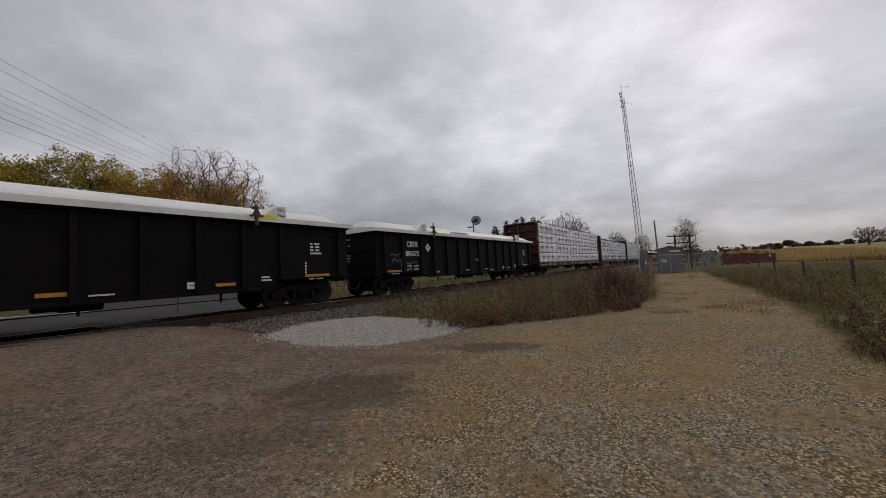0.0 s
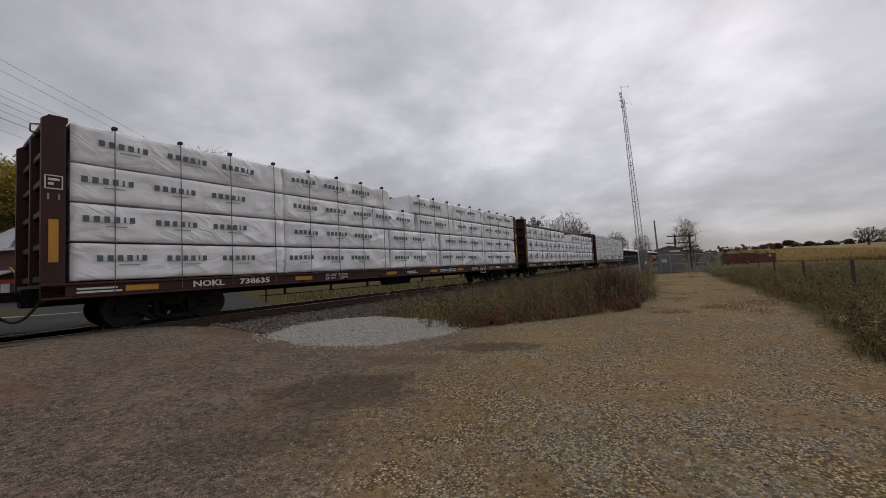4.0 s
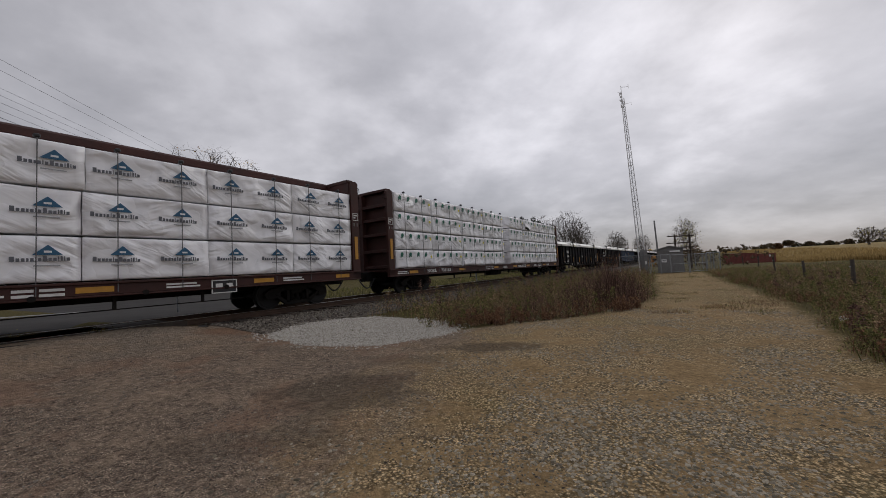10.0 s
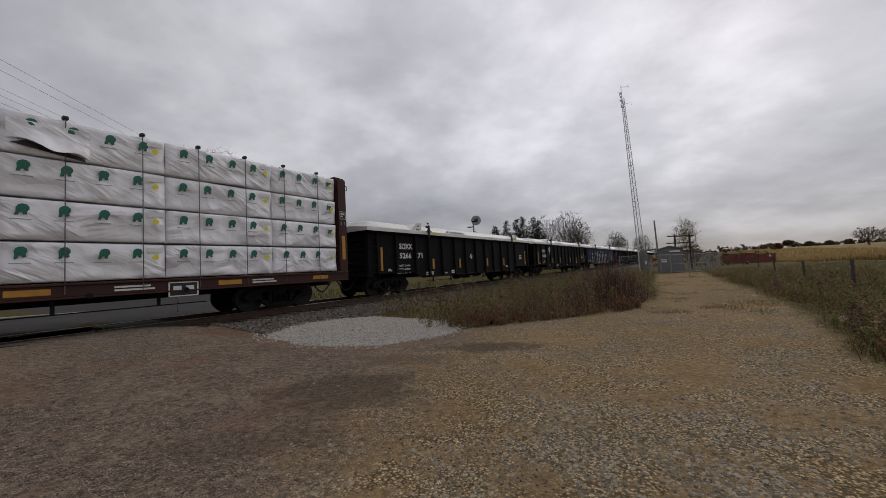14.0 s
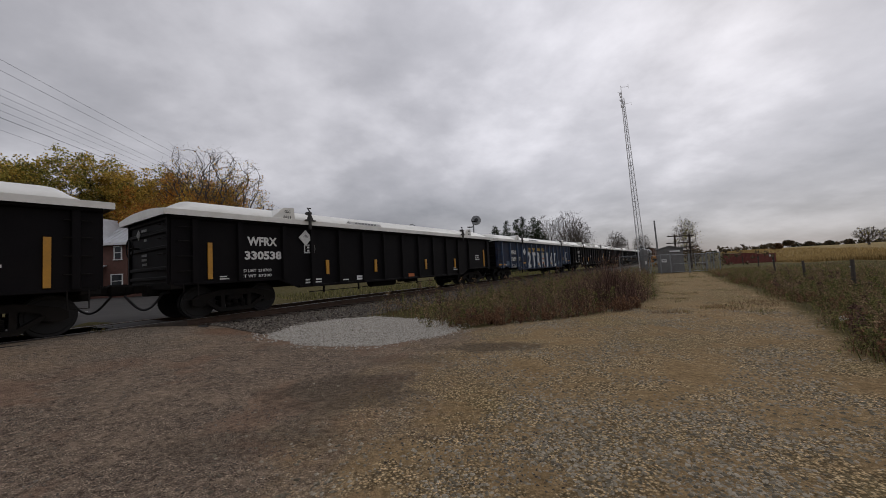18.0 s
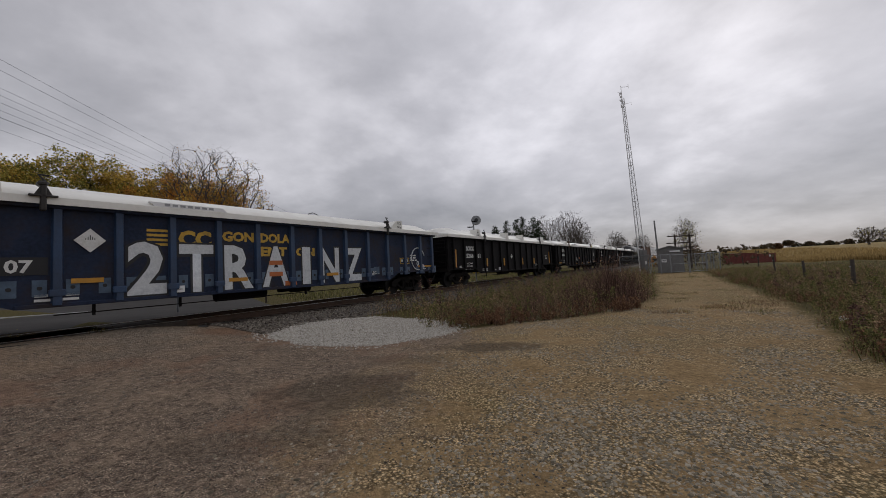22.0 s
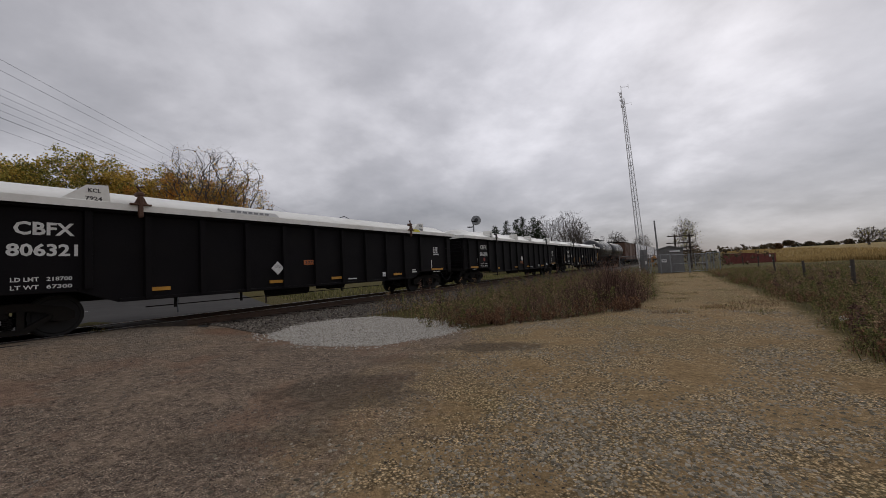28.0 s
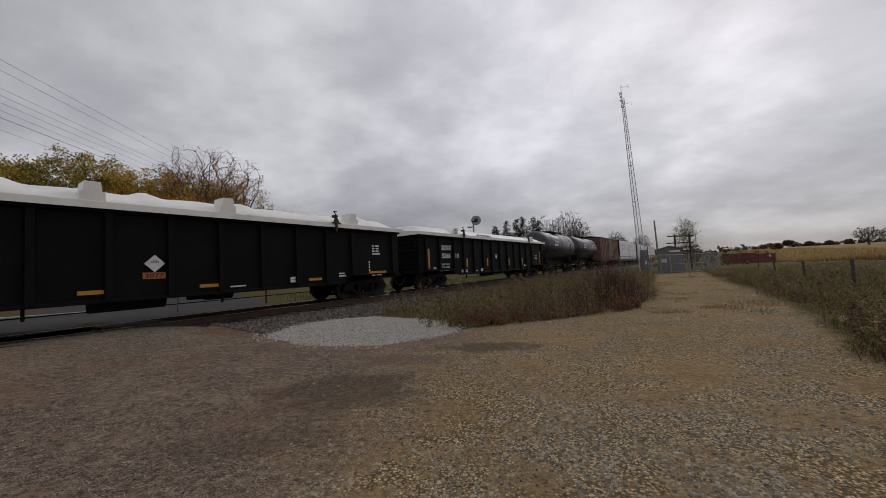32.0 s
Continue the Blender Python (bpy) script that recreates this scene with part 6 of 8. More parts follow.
M["leaf_rust"] = leaf_material("rusty_orange_leaves", (0.42, 0.20, 0.045), 0.4, (0.52, 0.25, 0.05))
M["needle"] = leaf_material("dark_conifer_needles", (0.026, 0.036, 0.018), 0.5)
M["weed_brown"] = leaf_material("dry_brown_weeds", (0.19, 0.13, 0.072), 0.6, (0.30, 0.21, 0.125))
M["weed_tan"] = leaf_material("tan_dry_grass", (0.29, 0.215, 0.105), 0.45, (0.38, 0.30, 0.155))
M["weed_green"] = leaf_material("olive_grass", (0.115, 0.117, 0.040), 0.55, (0.21, 0.19, 0.07))
M["weed_red"] = leaf_material("reddish_weeds", (0.165, 0.088, 0.052), 0.5, (0.24, 0.135, 0.075))
M["stalk_dark"] = leaf_material("dark_dead_stalks", (0.088, 0.052, 0.042), 0.6, (0.18, 0.11, 0.082))
M["corn"] = leaf_material("ripe_corn", (0.32, 0.222, 0.09), 0.3, (0.38, 0.275, 0.12))


def branches(rnd, height, trunk_r, spread, levels=4, rise=0.0, lean=0.0, fork=5):
    """Tapered limb segments (p0, p1, r0, r1) and the tips of the twigs."""
    segs, tips = [], []

    def grow(p, d, length, r, level):
        n = 3
        for i in range(n):
            d = (d + Vector((rnd.uniform(-1, 1), rnd.uniform(-1, 1), rnd.uniform(-0.3, 0.6))) * 0.16).normalized()
            q = p + d * (length / n)
            r2 = r * 0.86
            segs.append((p, q, r, r2))
            if level > 0 and (level < levels or i > 0):
                k = fork if level == levels else 2
                for _ in range(k if i == n - 1 or level == levels else 1):
                    a = rnd.uniform(0, 2 * math.pi)
                    side = (Vector((math.cos(a), math.sin(a), rise)) * spread * rnd.uniform(0.5, 1.1) + d * rnd.uniform(0.5, 1.0)).normalized()
                    grow(q, side, length * rnd.uniform(0.5, 0.78), r2 * rnd.uniform(0.45, 0.65), level - 1)
            p, r = q, r2
        if level <= 1:
            tips.append(p)
    grow(Vector((0, 0, 0)), Vector((lean, 0, 1)).normalized(), height * 0.46, trunk_r, levels)
    return segs, tips


def limb_mesh(name, segs, material, sides=5, rmin=0.0, thin=0.024):
    s = Shape()
    for p, q, r0, r1 in segs:
        if r0 >= rmin:
            s.cyl(p, q, max(r0, thin), max(r1, thin), n=sides if r0 > 0.05 else 3, caps=False)
    return raw_mesh(name, s.v, s.f, material, True)


def leaf_mesh(name, centres, per, spread, size, materials, seed, droop=0.0):
    """Small leaf sprays round each twig tip, as separate little quads."""
    rng = np.random.default_rng(seed)
    c = np.repeat(np.array([tuple(p) for p in centres]), per, axis=0)
    n = len(c)
    q = rng.normal(0, 1, (n, 3)); q /= np.linalg.norm(q, axis=1)[:, None]
    c = c + q * (rng.uniform(0, 1, (n, 1)) ** 0.5) * np.array([spread, spread, spread * 0.75]) * 1.5
    u = rng.normal(0, 1, (n, 3)); u /= np.linalg.norm(u, axis=1)[:, None]
    w = np.cross(u, rng.normal(0, 1, (n, 3))); w /= np.linalg.norm(w, axis=1)[:, None]
    s = size * rng.uniform(0.5, 1.3, (n, 1))
    v = np.stack([c - u * s, c + w * s * 0.55, c + u * s, c - w * s * 0.5], 1).reshape(-1, 3)
    f = np.arange(n * 4).reshape(-1, 4).tolist()
    me = raw_mesh(name, v.tolist(), f, materials)
    if len(materials) > 1:
        # colour by height and place in the crown, in drifts
        pick = np.array([noise.noise((q[0] * 0.35, q[1] * 0.35, q[2] * 0.35 + seed)) for q in c]) + rng.normal(0, 0.12, n)
        edges = np.quantile(pick, np.linspace(0, 1, len(materials) + 1)[1:-1])
        me.polygons.foreach_set("material_index", np.digitize(pick, edges).astype(np.int32))
    return me


def leafy_tree(name, x, y, height, label, mats, seed, per=9, leaf=0.30, spread=0.75, trunk=0.28, levels=4, puff=0.8, bare=0.0, group="trees", fork=5, rise=0.0, low=1.0):
    rnd = random.Random(seed)
    segs, tips = branches(rnd, height, trunk, spread, levels, rise, fork=fork)
    top = max(p.z for p in tips)
    k = height / top
    segs = [(p * k, q * k, r0, r1) for p, q, r0, r1 in segs]
    tips = [p * k for p in tips]
    t = root(name, label, "tree", group, at=pose(x, y, gz(x, y) - 0.05, 0, 0, rnd.uniform(0, 360)))
    part("trunk", limb_mesh("trunk", segs, M["bark"]), None, t, "grey-brown branching trunk")
    if mats:
        use = [p for p in tips if rnd.random() > bare and p.z < low * height]
        part("crown", leaf_mesh("crown", use, per, puff, leaf, mats, seed), None, t, "airy crown of small leaves")
    return t


def crown_tree(name, x, y, height, radius, base, label, seed, n=900, trunk=0.3, mats=(), leaf_top=0.0, per=8, leaf=0.11, group="trees", thin=0.017):
    """A rounded tree of fine twigs: points in a crown, each joined to the branch that reaches it shortest."""
    rng = np.random.default_rng(seed)
    cz, rz = (height + base) / 2, (height - base) / 2
    d = rng.normal(0, 1, (n, 3)); d /= np.linalg.norm(d, axis=1)[:, None]
    lump = np.array([1 + 0.22 * noise.noise((q[0] * 1.7 + seed, q[1] * 1.7, q[2] * 1.7)) for q in d])
    c = d * (rng.uniform(0, 1, n) ** 0.42 * lump)[:, None] * np.array([radius, radius, rz]) + np.array([0, 0, cz])
    c = c[c[:, 2] > base * 0.9]
    c = c[np.argsort(np.linalg.norm(c - np.array([0, 0, base * 0.5]), axis=1))]
    stem = [np.array([0.12 * math.sin(k), 0.1 * math.cos(2 * k), base * k / 4]) for k in range(5)]
    pts, par, way = list(stem), [-1, 0, 1, 2, 3], [base * k / 4 for k in range(5)]
    for p in c:
        a = np.array(pts)
        s = np.linalg.norm(a - p, axis=1)
        cost = s + 0.5 * np.array(way) + np.where(np.arange(len(a)) < 3, 99, 0)
        j = int(np.argmin(cost))
        q = a[j]
        if s[j] > 1.0:
            mid = (q + p) / 2 + rng.normal(0, 0.07, 3) * s[j] + np.array([0, 0, -0.05 * s[j]])
            pts.append(mid); par.append(j); way.append(way[j] + s[j] / 2); j = len(pts) - 1
        pts.append(p); par.append(j); way.append(way[j] + np.linalg.norm(p - pts[j]))
    load = np.ones(len(pts))
    for i in range(len(pts) - 1, 0, -1):
        load[par[i]] += load[i]
    r = np.maximum(trunk * (load / load[0]) ** 0.46, thin)
    s = Shape()
    for i in range(1, len(pts)):
        s.cyl(Vector(pts[par[i]]), Vector(pts[i]), min(r[par[i]], r[i] * 1.5), r[i], n=7 if r[i] > 0.06 else 3, caps=False)
    for i in np.nonzero(load < 4)[0]:
        for _ in range(4):
            e = pts[i] + rng.normal(0, 0.42, 3) * np.array([1, 1, 0.8]) + (pts[i] - np.array([0, 0, cz])) * 0.02
            s.cyl(Vector(pts[i]), Vector(e), thin * 0.7, thin * 0.4, n=3, caps=False)
    t = root(name, label, "tree", group, at=pose(x, y, gz(x, y) - 0.05))
    part("trunk", raw_mesh("trunk", s.v, s.f, M["bark"], True), None, t, "grey-brown trunk with fine spreading twigs")
    if mats:
        use = [Vector(pts[i]) for i in np.nonzero(load < 6)[0] if pts[i][2] < leaf_top * height * rng.uniform(0.7, 1.15)]
        part("crown", leaf_mesh("crown", use, per, 0.45, leaf, list(mats), seed), None, t, "thin remains of autumn leaves")
    return t


def conifer(x, y, height, seed, group="dark conifers"):
    rnd = random.Random(seed)
    t = root("conifer", "dark green conifer with a ragged pointed crown", "tree", group, at=pose(x, y, gz(x, y)))
    part("trunk", Shape().cyl((0, 0, 0), (0, 0, height * 0.95), 0.22, 0.03, n=7), M["bark"], t)
    pts = []
    z = height * 0.08
    while z < height:
        r = (1 - z / height) ** 0.95 * height * 0.38 * rnd.uniform(0.65, 1.15) + 0.2
        for k in range(max(5, int(r * 10))):
            a = rnd.uniform(0, 2 * math.pi); q = r * rnd.uniform(0.25, 1.05)
            pts.append(Vector((q * math.cos(a), q * math.sin(a), z - 0.12 * q + rnd.uniform(-0.15, 0.15))))
        z += 0.35
    part("crown", leaf_mesh("crown", pts, 12, 0.34, 0.14, [M["needle"]], seed), None, t)
    return t


def blades(name, pts, hts, widths, material, label, category="grass", lean=0.35, seed=1, segs=2):
    """Bent tapering blades, one mesh."""
    rng = np.random.default_rng(seed)
    n = len(pts)
    a = rng.uniform(0, 2 * np.pi, n); d = np.stack([np.cos(a), np.sin(a), np.zeros(n)], 1)
    a2 = rng.uniform(0, 2 * np.pi, n); bend = np.stack([np.cos(a2), np.sin(a2), np.zeros(n)], 1) * (hts * lean * rng.uniform(0.2, 1.2, n))[:, None]
    up = np.array([0, 0, 1.0])
    w = widths[:, None]
    v0, v1 = pts - d * w, pts + d * w
    mid = pts + up * (hts * 0.55)[:, None] + bend * 0.3
    v2, v3 = mid + d * w * 0.7, mid - d * w * 0.7
    tip = pts + up * (hts * rng.uniform(0.85, 1.0, n))[:, None] + bend
    v = np.stack([v0, v1, v2, v3, tip], 1).reshape(-1, 3)
    o = np.arange(n) * 5
    f = np.stack([o, o + 1, o + 2, o + 3], 1).tolist() + np.stack([o + 3, o + 2, o + 4], 1).tolist()
    ob = part(name, raw_mesh(name, v.tolist(), f, material), None, None)
    return tagged(ob, label, category, kind="stuff")


def weed_plants(x, y, h0, h1, material, label, seed):
    """Branching weeds: a stem and side shoots set with small leaves, one joined mass."""
    r = np.random.default_rng(seed)
    tips, feet, hts = [], [], []
    for q, w in zip(x, y):
        h, z = r.uniform(h0, h1), gz(q, w)
        lx, ly = r.normal(0, 0.12, 2) * h
        feet.append((q, w, z)); hts.append(h)
        for _ in range(int(9 + 14 * h)):
            k = r.uniform(0.12, 1.0)
            reach = 0.26 * h * (1.15 - k) * r.uniform(0.2, 1.0)
            a = r.uniform(0, 2 * math.pi)
            tips.append(Vector((q + lx * k + reach * math.cos(a), w + ly * k + reach * math.sin(a), z + h * k)))
    ob = part("weed_foliage", leaf_mesh("weed_foliage", tips, 7, 0.045, 0.024, [M[material]], seed), None, None)
    tagged(ob, label, "weeds", kind="stuff")
    p, h = np.repeat(np.array(feet), 4, axis=0), np.repeat(np.array(hts), 4)
    blades("weed_stems", p + np.concatenate([r.normal(0, 0.03, (len(p), 2)), np.zeros((len(p), 1))], 1), h * r.uniform(0.6, 1.05, len(p)), np.full(len(p), 0.005), M["stalk_dark"], "thin dark stems among the weeds", "weeds", lean=0.35, seed=seed)


def build_weeds():
    rng = np.random.default_rng(21)

    def lens(n, seed, al0, al1, ac0, ac1):
        r = np.random.default_rng(seed)
        al = r.uniform(al0, al1, n); ac = r.uniform(ac0, ac1, n)
        x, y = al * D_ALONG.x + ac * D_ACROSS.x, al * D_ALONG.y + ac * D_ACROSS.y
        k = x < lot_left(y) - 0.15 + 0.9 * np.array([noise.noise((q * 1.4, w * 1.4, 7.0)) for q, w in zip(x, y)])
        k &= (ac < 8.4) & (al > 7.35 + 0.28 * np.clip(ac - 5.0, 0, 9) + 0.3 * np.sin(ac * 2.1))
        return x[k], y[k]
    # bank between lot and track
    sets = [("tall_weeds", "weed_brown", 4500, 0.2, 0.85, 0.006, "dry brown weeds on the bank"),
            ("rank_grass", "weed_green", 9000, 0.08, 0.38, 0.006, "olive grass among the weeds"),
            ("dry_grass", "weed_tan", 7500, 0.15, 0.6, 0.004, "tan dry grass on the bank"),
            ("red_weeds", "weed_red", 2600, 0.10, 0.35, 0.007, "reddish low weeds at the lot's edge")]
    for i, (nm, m, n, h0, h1, w, lab) in enumerate(sets):
        x, y = lens(n, 30 + i, 7.2, 42, -1, 9.3)
        r = np.random.default_rng(50 + i)
        cl = np.array([noise.noise((q[0] * 0.6, q[1] * 0.6, 4.0 * i)) for q in np.stack([x, y], 1)])
        k = cl > r.uniform(-0.45, 0.4, len(x))
        x, y, cl = x[k], y[k], cl[k]
        h = r.uniform(h0, h1, len(x)) * (0.7 + 0.9 * np.clip(cl, 0, 1))
        blades(nm, np.stack([x, y, ground_z(x, y)], 1), h, np.full(len(x), w), M[m], lab, seed=70 + i, lean=0.6)
    # leafy tangle low in the bank
    for i, (m, n, lab) in enumerate((("weed_green", 2600, "low leafy olive weeds on the bank"), ("weed_brown", 2300, "low leafy brown weeds on the bank"), ("weed_red", 700, "low leafy reddish weeds on the bank"))):
        x, y = lens(n, 230 + i, 7.2, 36, 0, 9.2)
        r = np.random.default_rng(240 + i)
        z = ground_z(x, y) + 0.04 + 0.48 * r.uniform(0, 1, len(x)) ** 1.7
        ob = part("leafy_weeds", leaf_mesh("leafy_weeds", [Vector(q) for q in np.stack([x, y, z], 1)], 16, 0.13, 0.022, [M[m]], 250 + i), None, None)
        tagged(ob, lab, "weeds", kind="stuff")
    # single branching weeds standing on the bank
    for i, (m, n, h0, h1, lab) in enumerate((("weed_green", 330, 0.3, 0.75, "leafy olive weeds standing on the bank"), ("weed_brown", 150, 0.4, 0.95, "leafy brown weeds standing on the bank"), ("stalk_dark", 60, 0.5, 1.1, "dark leafy weeds standing on the bank"))):
        x, y = lens(n * 3, 330 + i, 7.3, 34, 0, 8.4)
        weed_plants(x[:n], y[:n], h0, h1, m, lab, 340 + i)
    r = np.random.default_rng(350)
    x = np.concatenate([r.normal(1.4, 0.8, 80), r.normal(5.6, 0.8, 60), r.normal(3.4, 0.9, 40)])
    y = np.concatenate([r.normal(9.6, 0.4, 80), r.normal(10.9, 0.45, 60), r.normal(10.1, 0.35, 40)])
    k = x < lot_left(y) + 0.45
    weed_plants(x[k], y[k], 0.10, 0.46, "weed_red", "low reddish leafy weeds at the bank's foot", 351)
    # dense stands of tall dead stalks, thinning outwards
    r = np.random.default_rng(61)
    xs, ys, hs = [], [], []
    for cx, cy, sd, n, h in ((6.1, 13.5, 0.72, 2600, 1.85), (5.3, 12.4, 0.7, 900, 0.7), (7.2, 15.6, 0.9, 900, 0.8), (3.6, 12.6, 0.8, 700, 0.6), (2.2, 11.5, 0.6, 500, 0.5), (0.6, 11.2, 0.5, 400, 0.5), (4.3, 14.8, 0.9, 700, 0.75)):
        gx, gy = r.normal(0, sd, n), r.normal(0, sd * 1.2, n)
        fall = np.exp(-(gx ** 2 + gy ** 2) / (2 * (sd * 1.3) ** 2))
        xs.append(cx + gx); ys.append(cy + gy); hs.append(h * (0.35 + 0.65 * fall) * r.uniform(0.3, 1.1, n))
    x, y, hh = np.concatenate(xs), np.concatenate(ys), np.concatenate(hs)
    k = x < lot_left(y) + 0.1
    x, y, hh = x[k], y[k], hh[k]
    hh = hh * np.array([0.62 + 0.75 * max(-0.35, noise.noise((q * 1.3, w * 1.3, 8.0))) for q, w in zip(x, y)]) * 1.25
    blades("dead_stalks", np.stack([x, y, ground_z(x, y)], 1), hh, np.full(len(x), 0.0065), M["stalk_dark"], "dense stands of dead brown stalks", seed=62, lean=0.35)
    n = 5000
    j = r.integers(0, len(x), n)
    px = np.stack([x[j] + r.normal(0, 0.08, n), y[j] + r.normal(0, 0.08, n), ground_z(x[j], y[j]) + hh[j] * r.uniform(0.55, 1.0, n)], 1)
    ob = part("seed_heads", leaf_mesh("seed_heads", [Vector(q) for q in px], 1, 0.02, 0.026, [M["stalk_dark"]], 63), None, None)
    tagged(ob, "dry brown seed heads on the stalks", "weeds", kind="stuff")
    # verge on the field side
    sets = [("verge_grass", "weed_green", 27000, 0.06, 0.28, 0.005, "olive grass of the rough verge"),
            ("verge_weeds", "weed_brown", 4000, 0.10, 0.45, 0.005, "brown weeds of the rough verge"),
            ("verge_dry", "weed_tan", 7000, 0.10, 0.38, 0.004, "tan dry grass of the verge"),
            ("verge_red", "weed_red", 4500, 0.08, 0.3, 0.005, "reddish weeds of the verge")]
    for i, (nm, m, n, h0, h1, w, lab) in enumerate(sets):
        r = np.random.default_rng(90 + i)
        y = 2.2 + 36 * r.uniform(0, 1, n) ** 1.5
        x = lot_right(y) + 0.25 + 0.35 * np.sin(y * 0.9 + np.sin(y * 2.3)) + 0.45 * r.normal(0, 0.5, n) + (2.6 + y * 0.42) * r.uniform(0, 1, n) ** 1.3
        cl = np.array([noise.noise((q[0] * 0.55, q[1] * 0.45, 3.0 * i)) for q in np.stack([x, y], 1)])
        k = cl > r.uniform(-0.55, 0.35, n)
        x, y, cl = x[k], y[k], cl[k]
        n = len(x)
        h = r.uniform(h0, h1, n) * (0.75 + 0.9 * np.clip(cl, 0, 1)) * (0.8 + 0.5 * r.uniform(0, 1, n))
        blades(nm, np.stack([x, y, ground_z(x, y)], 1), h, np.full(n, w) * (1 + y * 0.03), M[m], lab, seed=110 + i, lean=0.7)
    for i, (m, n, lab) in enumerate((("weed_green", 6500, "low leafy olive weeds of the verge"), ("weed_brown", 3000, "low leafy brown weeds of the verge"), ("weed_red", 2400, "low leafy reddish weeds of the verge"))):
        r = np.random.default_rng(260 + i)
        y = 2.4 + 32 * r.uniform(0, 1, n) ** 1.6
        x = lot_right(y) + 0.3 + 0.35 * np.sin(y * 0.9 + np.sin(y * 2.3)) + 0.45 * r.normal(0, 0.5, n) + (2.4 + y * 0.36) * r.uniform(0, 1, n) ** 1.4
        z = ground_z(x, y) + 0.02 + 0.24 * r.uniform(0, 1, n) ** 2.2
        ob = part("leafy_weeds", leaf_mesh("leafy_weeds", [Vector(q) for q in np.stack([x, y, z], 1)], 16, 0.14, 0.02, [M[m]], 270 + i), None, None)
        tagged(ob, lab, "weeds", kind="stuff")
    for i, (m, n, h0, h1, lab) in enumerate((("weed_green", 520, 0.2, 0.5, "leafy olive weeds standing on the verge"), ("weed_brown", 150, 0.2, 0.6, "leafy brown weeds standing on the verge"), ("stalk_dark", 70, 0.3, 0.6, "dark leafy weeds standing on the verge"), ("weed_red", 160, 0.12, 0.35, "reddish leafy weeds at the verge's edge"))):
        r = np.random.default_rng(360 + i)
        y = 2.6 + 24 * r.uniform(0, 1, n) ** 1.5
        out = 0.5 * r.uniform(0, 1, n) if m == "weed_red" else (1.8 + y * 0.3) * r.uniform(0.05, 1, n) ** 1.3
        x = lot_right(y) + 0.2 + 0.3 * np.sin(y * 0.9) + out
        weed_plants(x, y, h0, h1, m, lab, 370 + i)
    # ranker clumps at the near end of the verge
    r = np.random.default_rng(301)
    n = 5200
    cx = r.choice([0.6, 1.2, 1.9, 2.6, 3.4], n); yy = 3.2 + cx * 1.1 + r.normal(0, 0.5, n)
    x = lot_right(yy) + 0.35 + np.abs(r.normal(0, 0.6, n)) + cx * 0.12
    blades("rank_weeds", np.stack([x, yy, ground_z(x, yy)], 1), r.uniform(0.08, 0.42, n), np.full(n, 0.005), M["weed_brown"], "rank brown weeds beside the lot", seed=302, lean=0.7)
    x0, y0 = 7.9, 7.45
    cup = Shape()
    pts = []
    for k in range(7):
        for i in range(9):
            a = 2 * math.pi * i / 9
            q = (0.05 + 0.004 * k) * (1 + 0.28 * noise.noise((math.cos(a) * 2, math.sin(a) * 2, k * 0.5)))
            pts.append((q * math.cos(a), q * math.sin(a), 0.018 * k))
    cup.add(pts, [(k * 9 + i, k * 9 + (i + 1) % 9, (k + 1) * 9 + (i + 1) % 9, (k + 1) * 9 + i) for k in range(6) for i in range(9)] + [tuple(range(9)), tuple(54 + i for i in range(9))])
    thing("paper_cup", cup, M["sticker_white"], "crumpled white paper cup lying in the weeds", "litter", at=pose(x0, y0, gz(x0, y0) + 0.09, 70, 0, 30))
    # rusty low mats across the lane's mouth
    r = np.random.default_rng(311)
    n = 2400
    x = r.uniform(5.6, 10.6, n); y = 9.9 + 0.25 * (x - 5.6) + r.normal(0, 0.55, n)
    k = np.array([noise.noise((q * 1.6, w * 1.6, 2.5)) for q, w in zip(x, y)]) > r.uniform(-0.1, 0.35, n)
    x, y = x[k], y[k]
    for k, (mm, nm) in enumerate((("weed_red", "rust_mat"), ("weed_tan", "tan_mat"), ("weed_brown", "brown_mat"))):
        s = slice(k, None, 3)
        blades(nm, np.stack([x[s], y[s], ground_z(x[s], y[s])], 1), r.uniform(0.02, 0.13, len(x[s])), np.full(len(x[s]), 0.006), M[mm], "low rusty dry weeds across the lane", seed=312 + k, lean=1.1)
    # scattered tufts down the lane and on the lot's far part
    r = np.random.default_rng(131)
    m = 130
    ty = 8.0 + 24 * r.uniform(0, 1, m) ** 1.2
    tx = lot_left(ty) + (lot_right(ty) - lot_left(ty)) * r.uniform(0.02, 0.98, m)
    c = np.array([noise.noise((q[0] * 0.7, q[1] * 0.45, 0)) for q in np.stack([tx, ty], 1)])
    k = c > -0.08
    tx, ty = tx[k], ty[k]
    rep_n = 34
    x = np.repeat(tx, rep_n) + r.normal(0, 0.14, len(tx) * rep_n); y = np.repeat(ty, rep_n) + r.normal(0, 0.14, len(tx) * rep_n)
    pick = r.uniform(0, 1, len(x)) < 0.55
    for nm, mm, sel, lab in (("lane_grass", "weed_tan", pick, "thin dry tufts down the lane"), ("lane_weeds", "weed_green", ~pick, "thin olive tufts down the lane")):
        blades(nm, np.stack([x[sel], y[sel], ground_z(x[sel], y[sel])], 1), r.uniform(0.02, 0.11, sel.sum()), np.full(sel.sum(), 0.005), M[mm], lab, seed=132, lean=1.0)
    ob = part("lane_leaves", leaf_mesh("lane_leaves", [Vector((q, w, gz(q, w) + 0.03)) for q, w in zip(tx, ty)], 14, 0.16, 0.022, [M["weed_brown"], M["weed_green"]], 139), None, None)
    tagged(ob, "low brown and olive leaves in the lane", "weeds", kind="stuff")
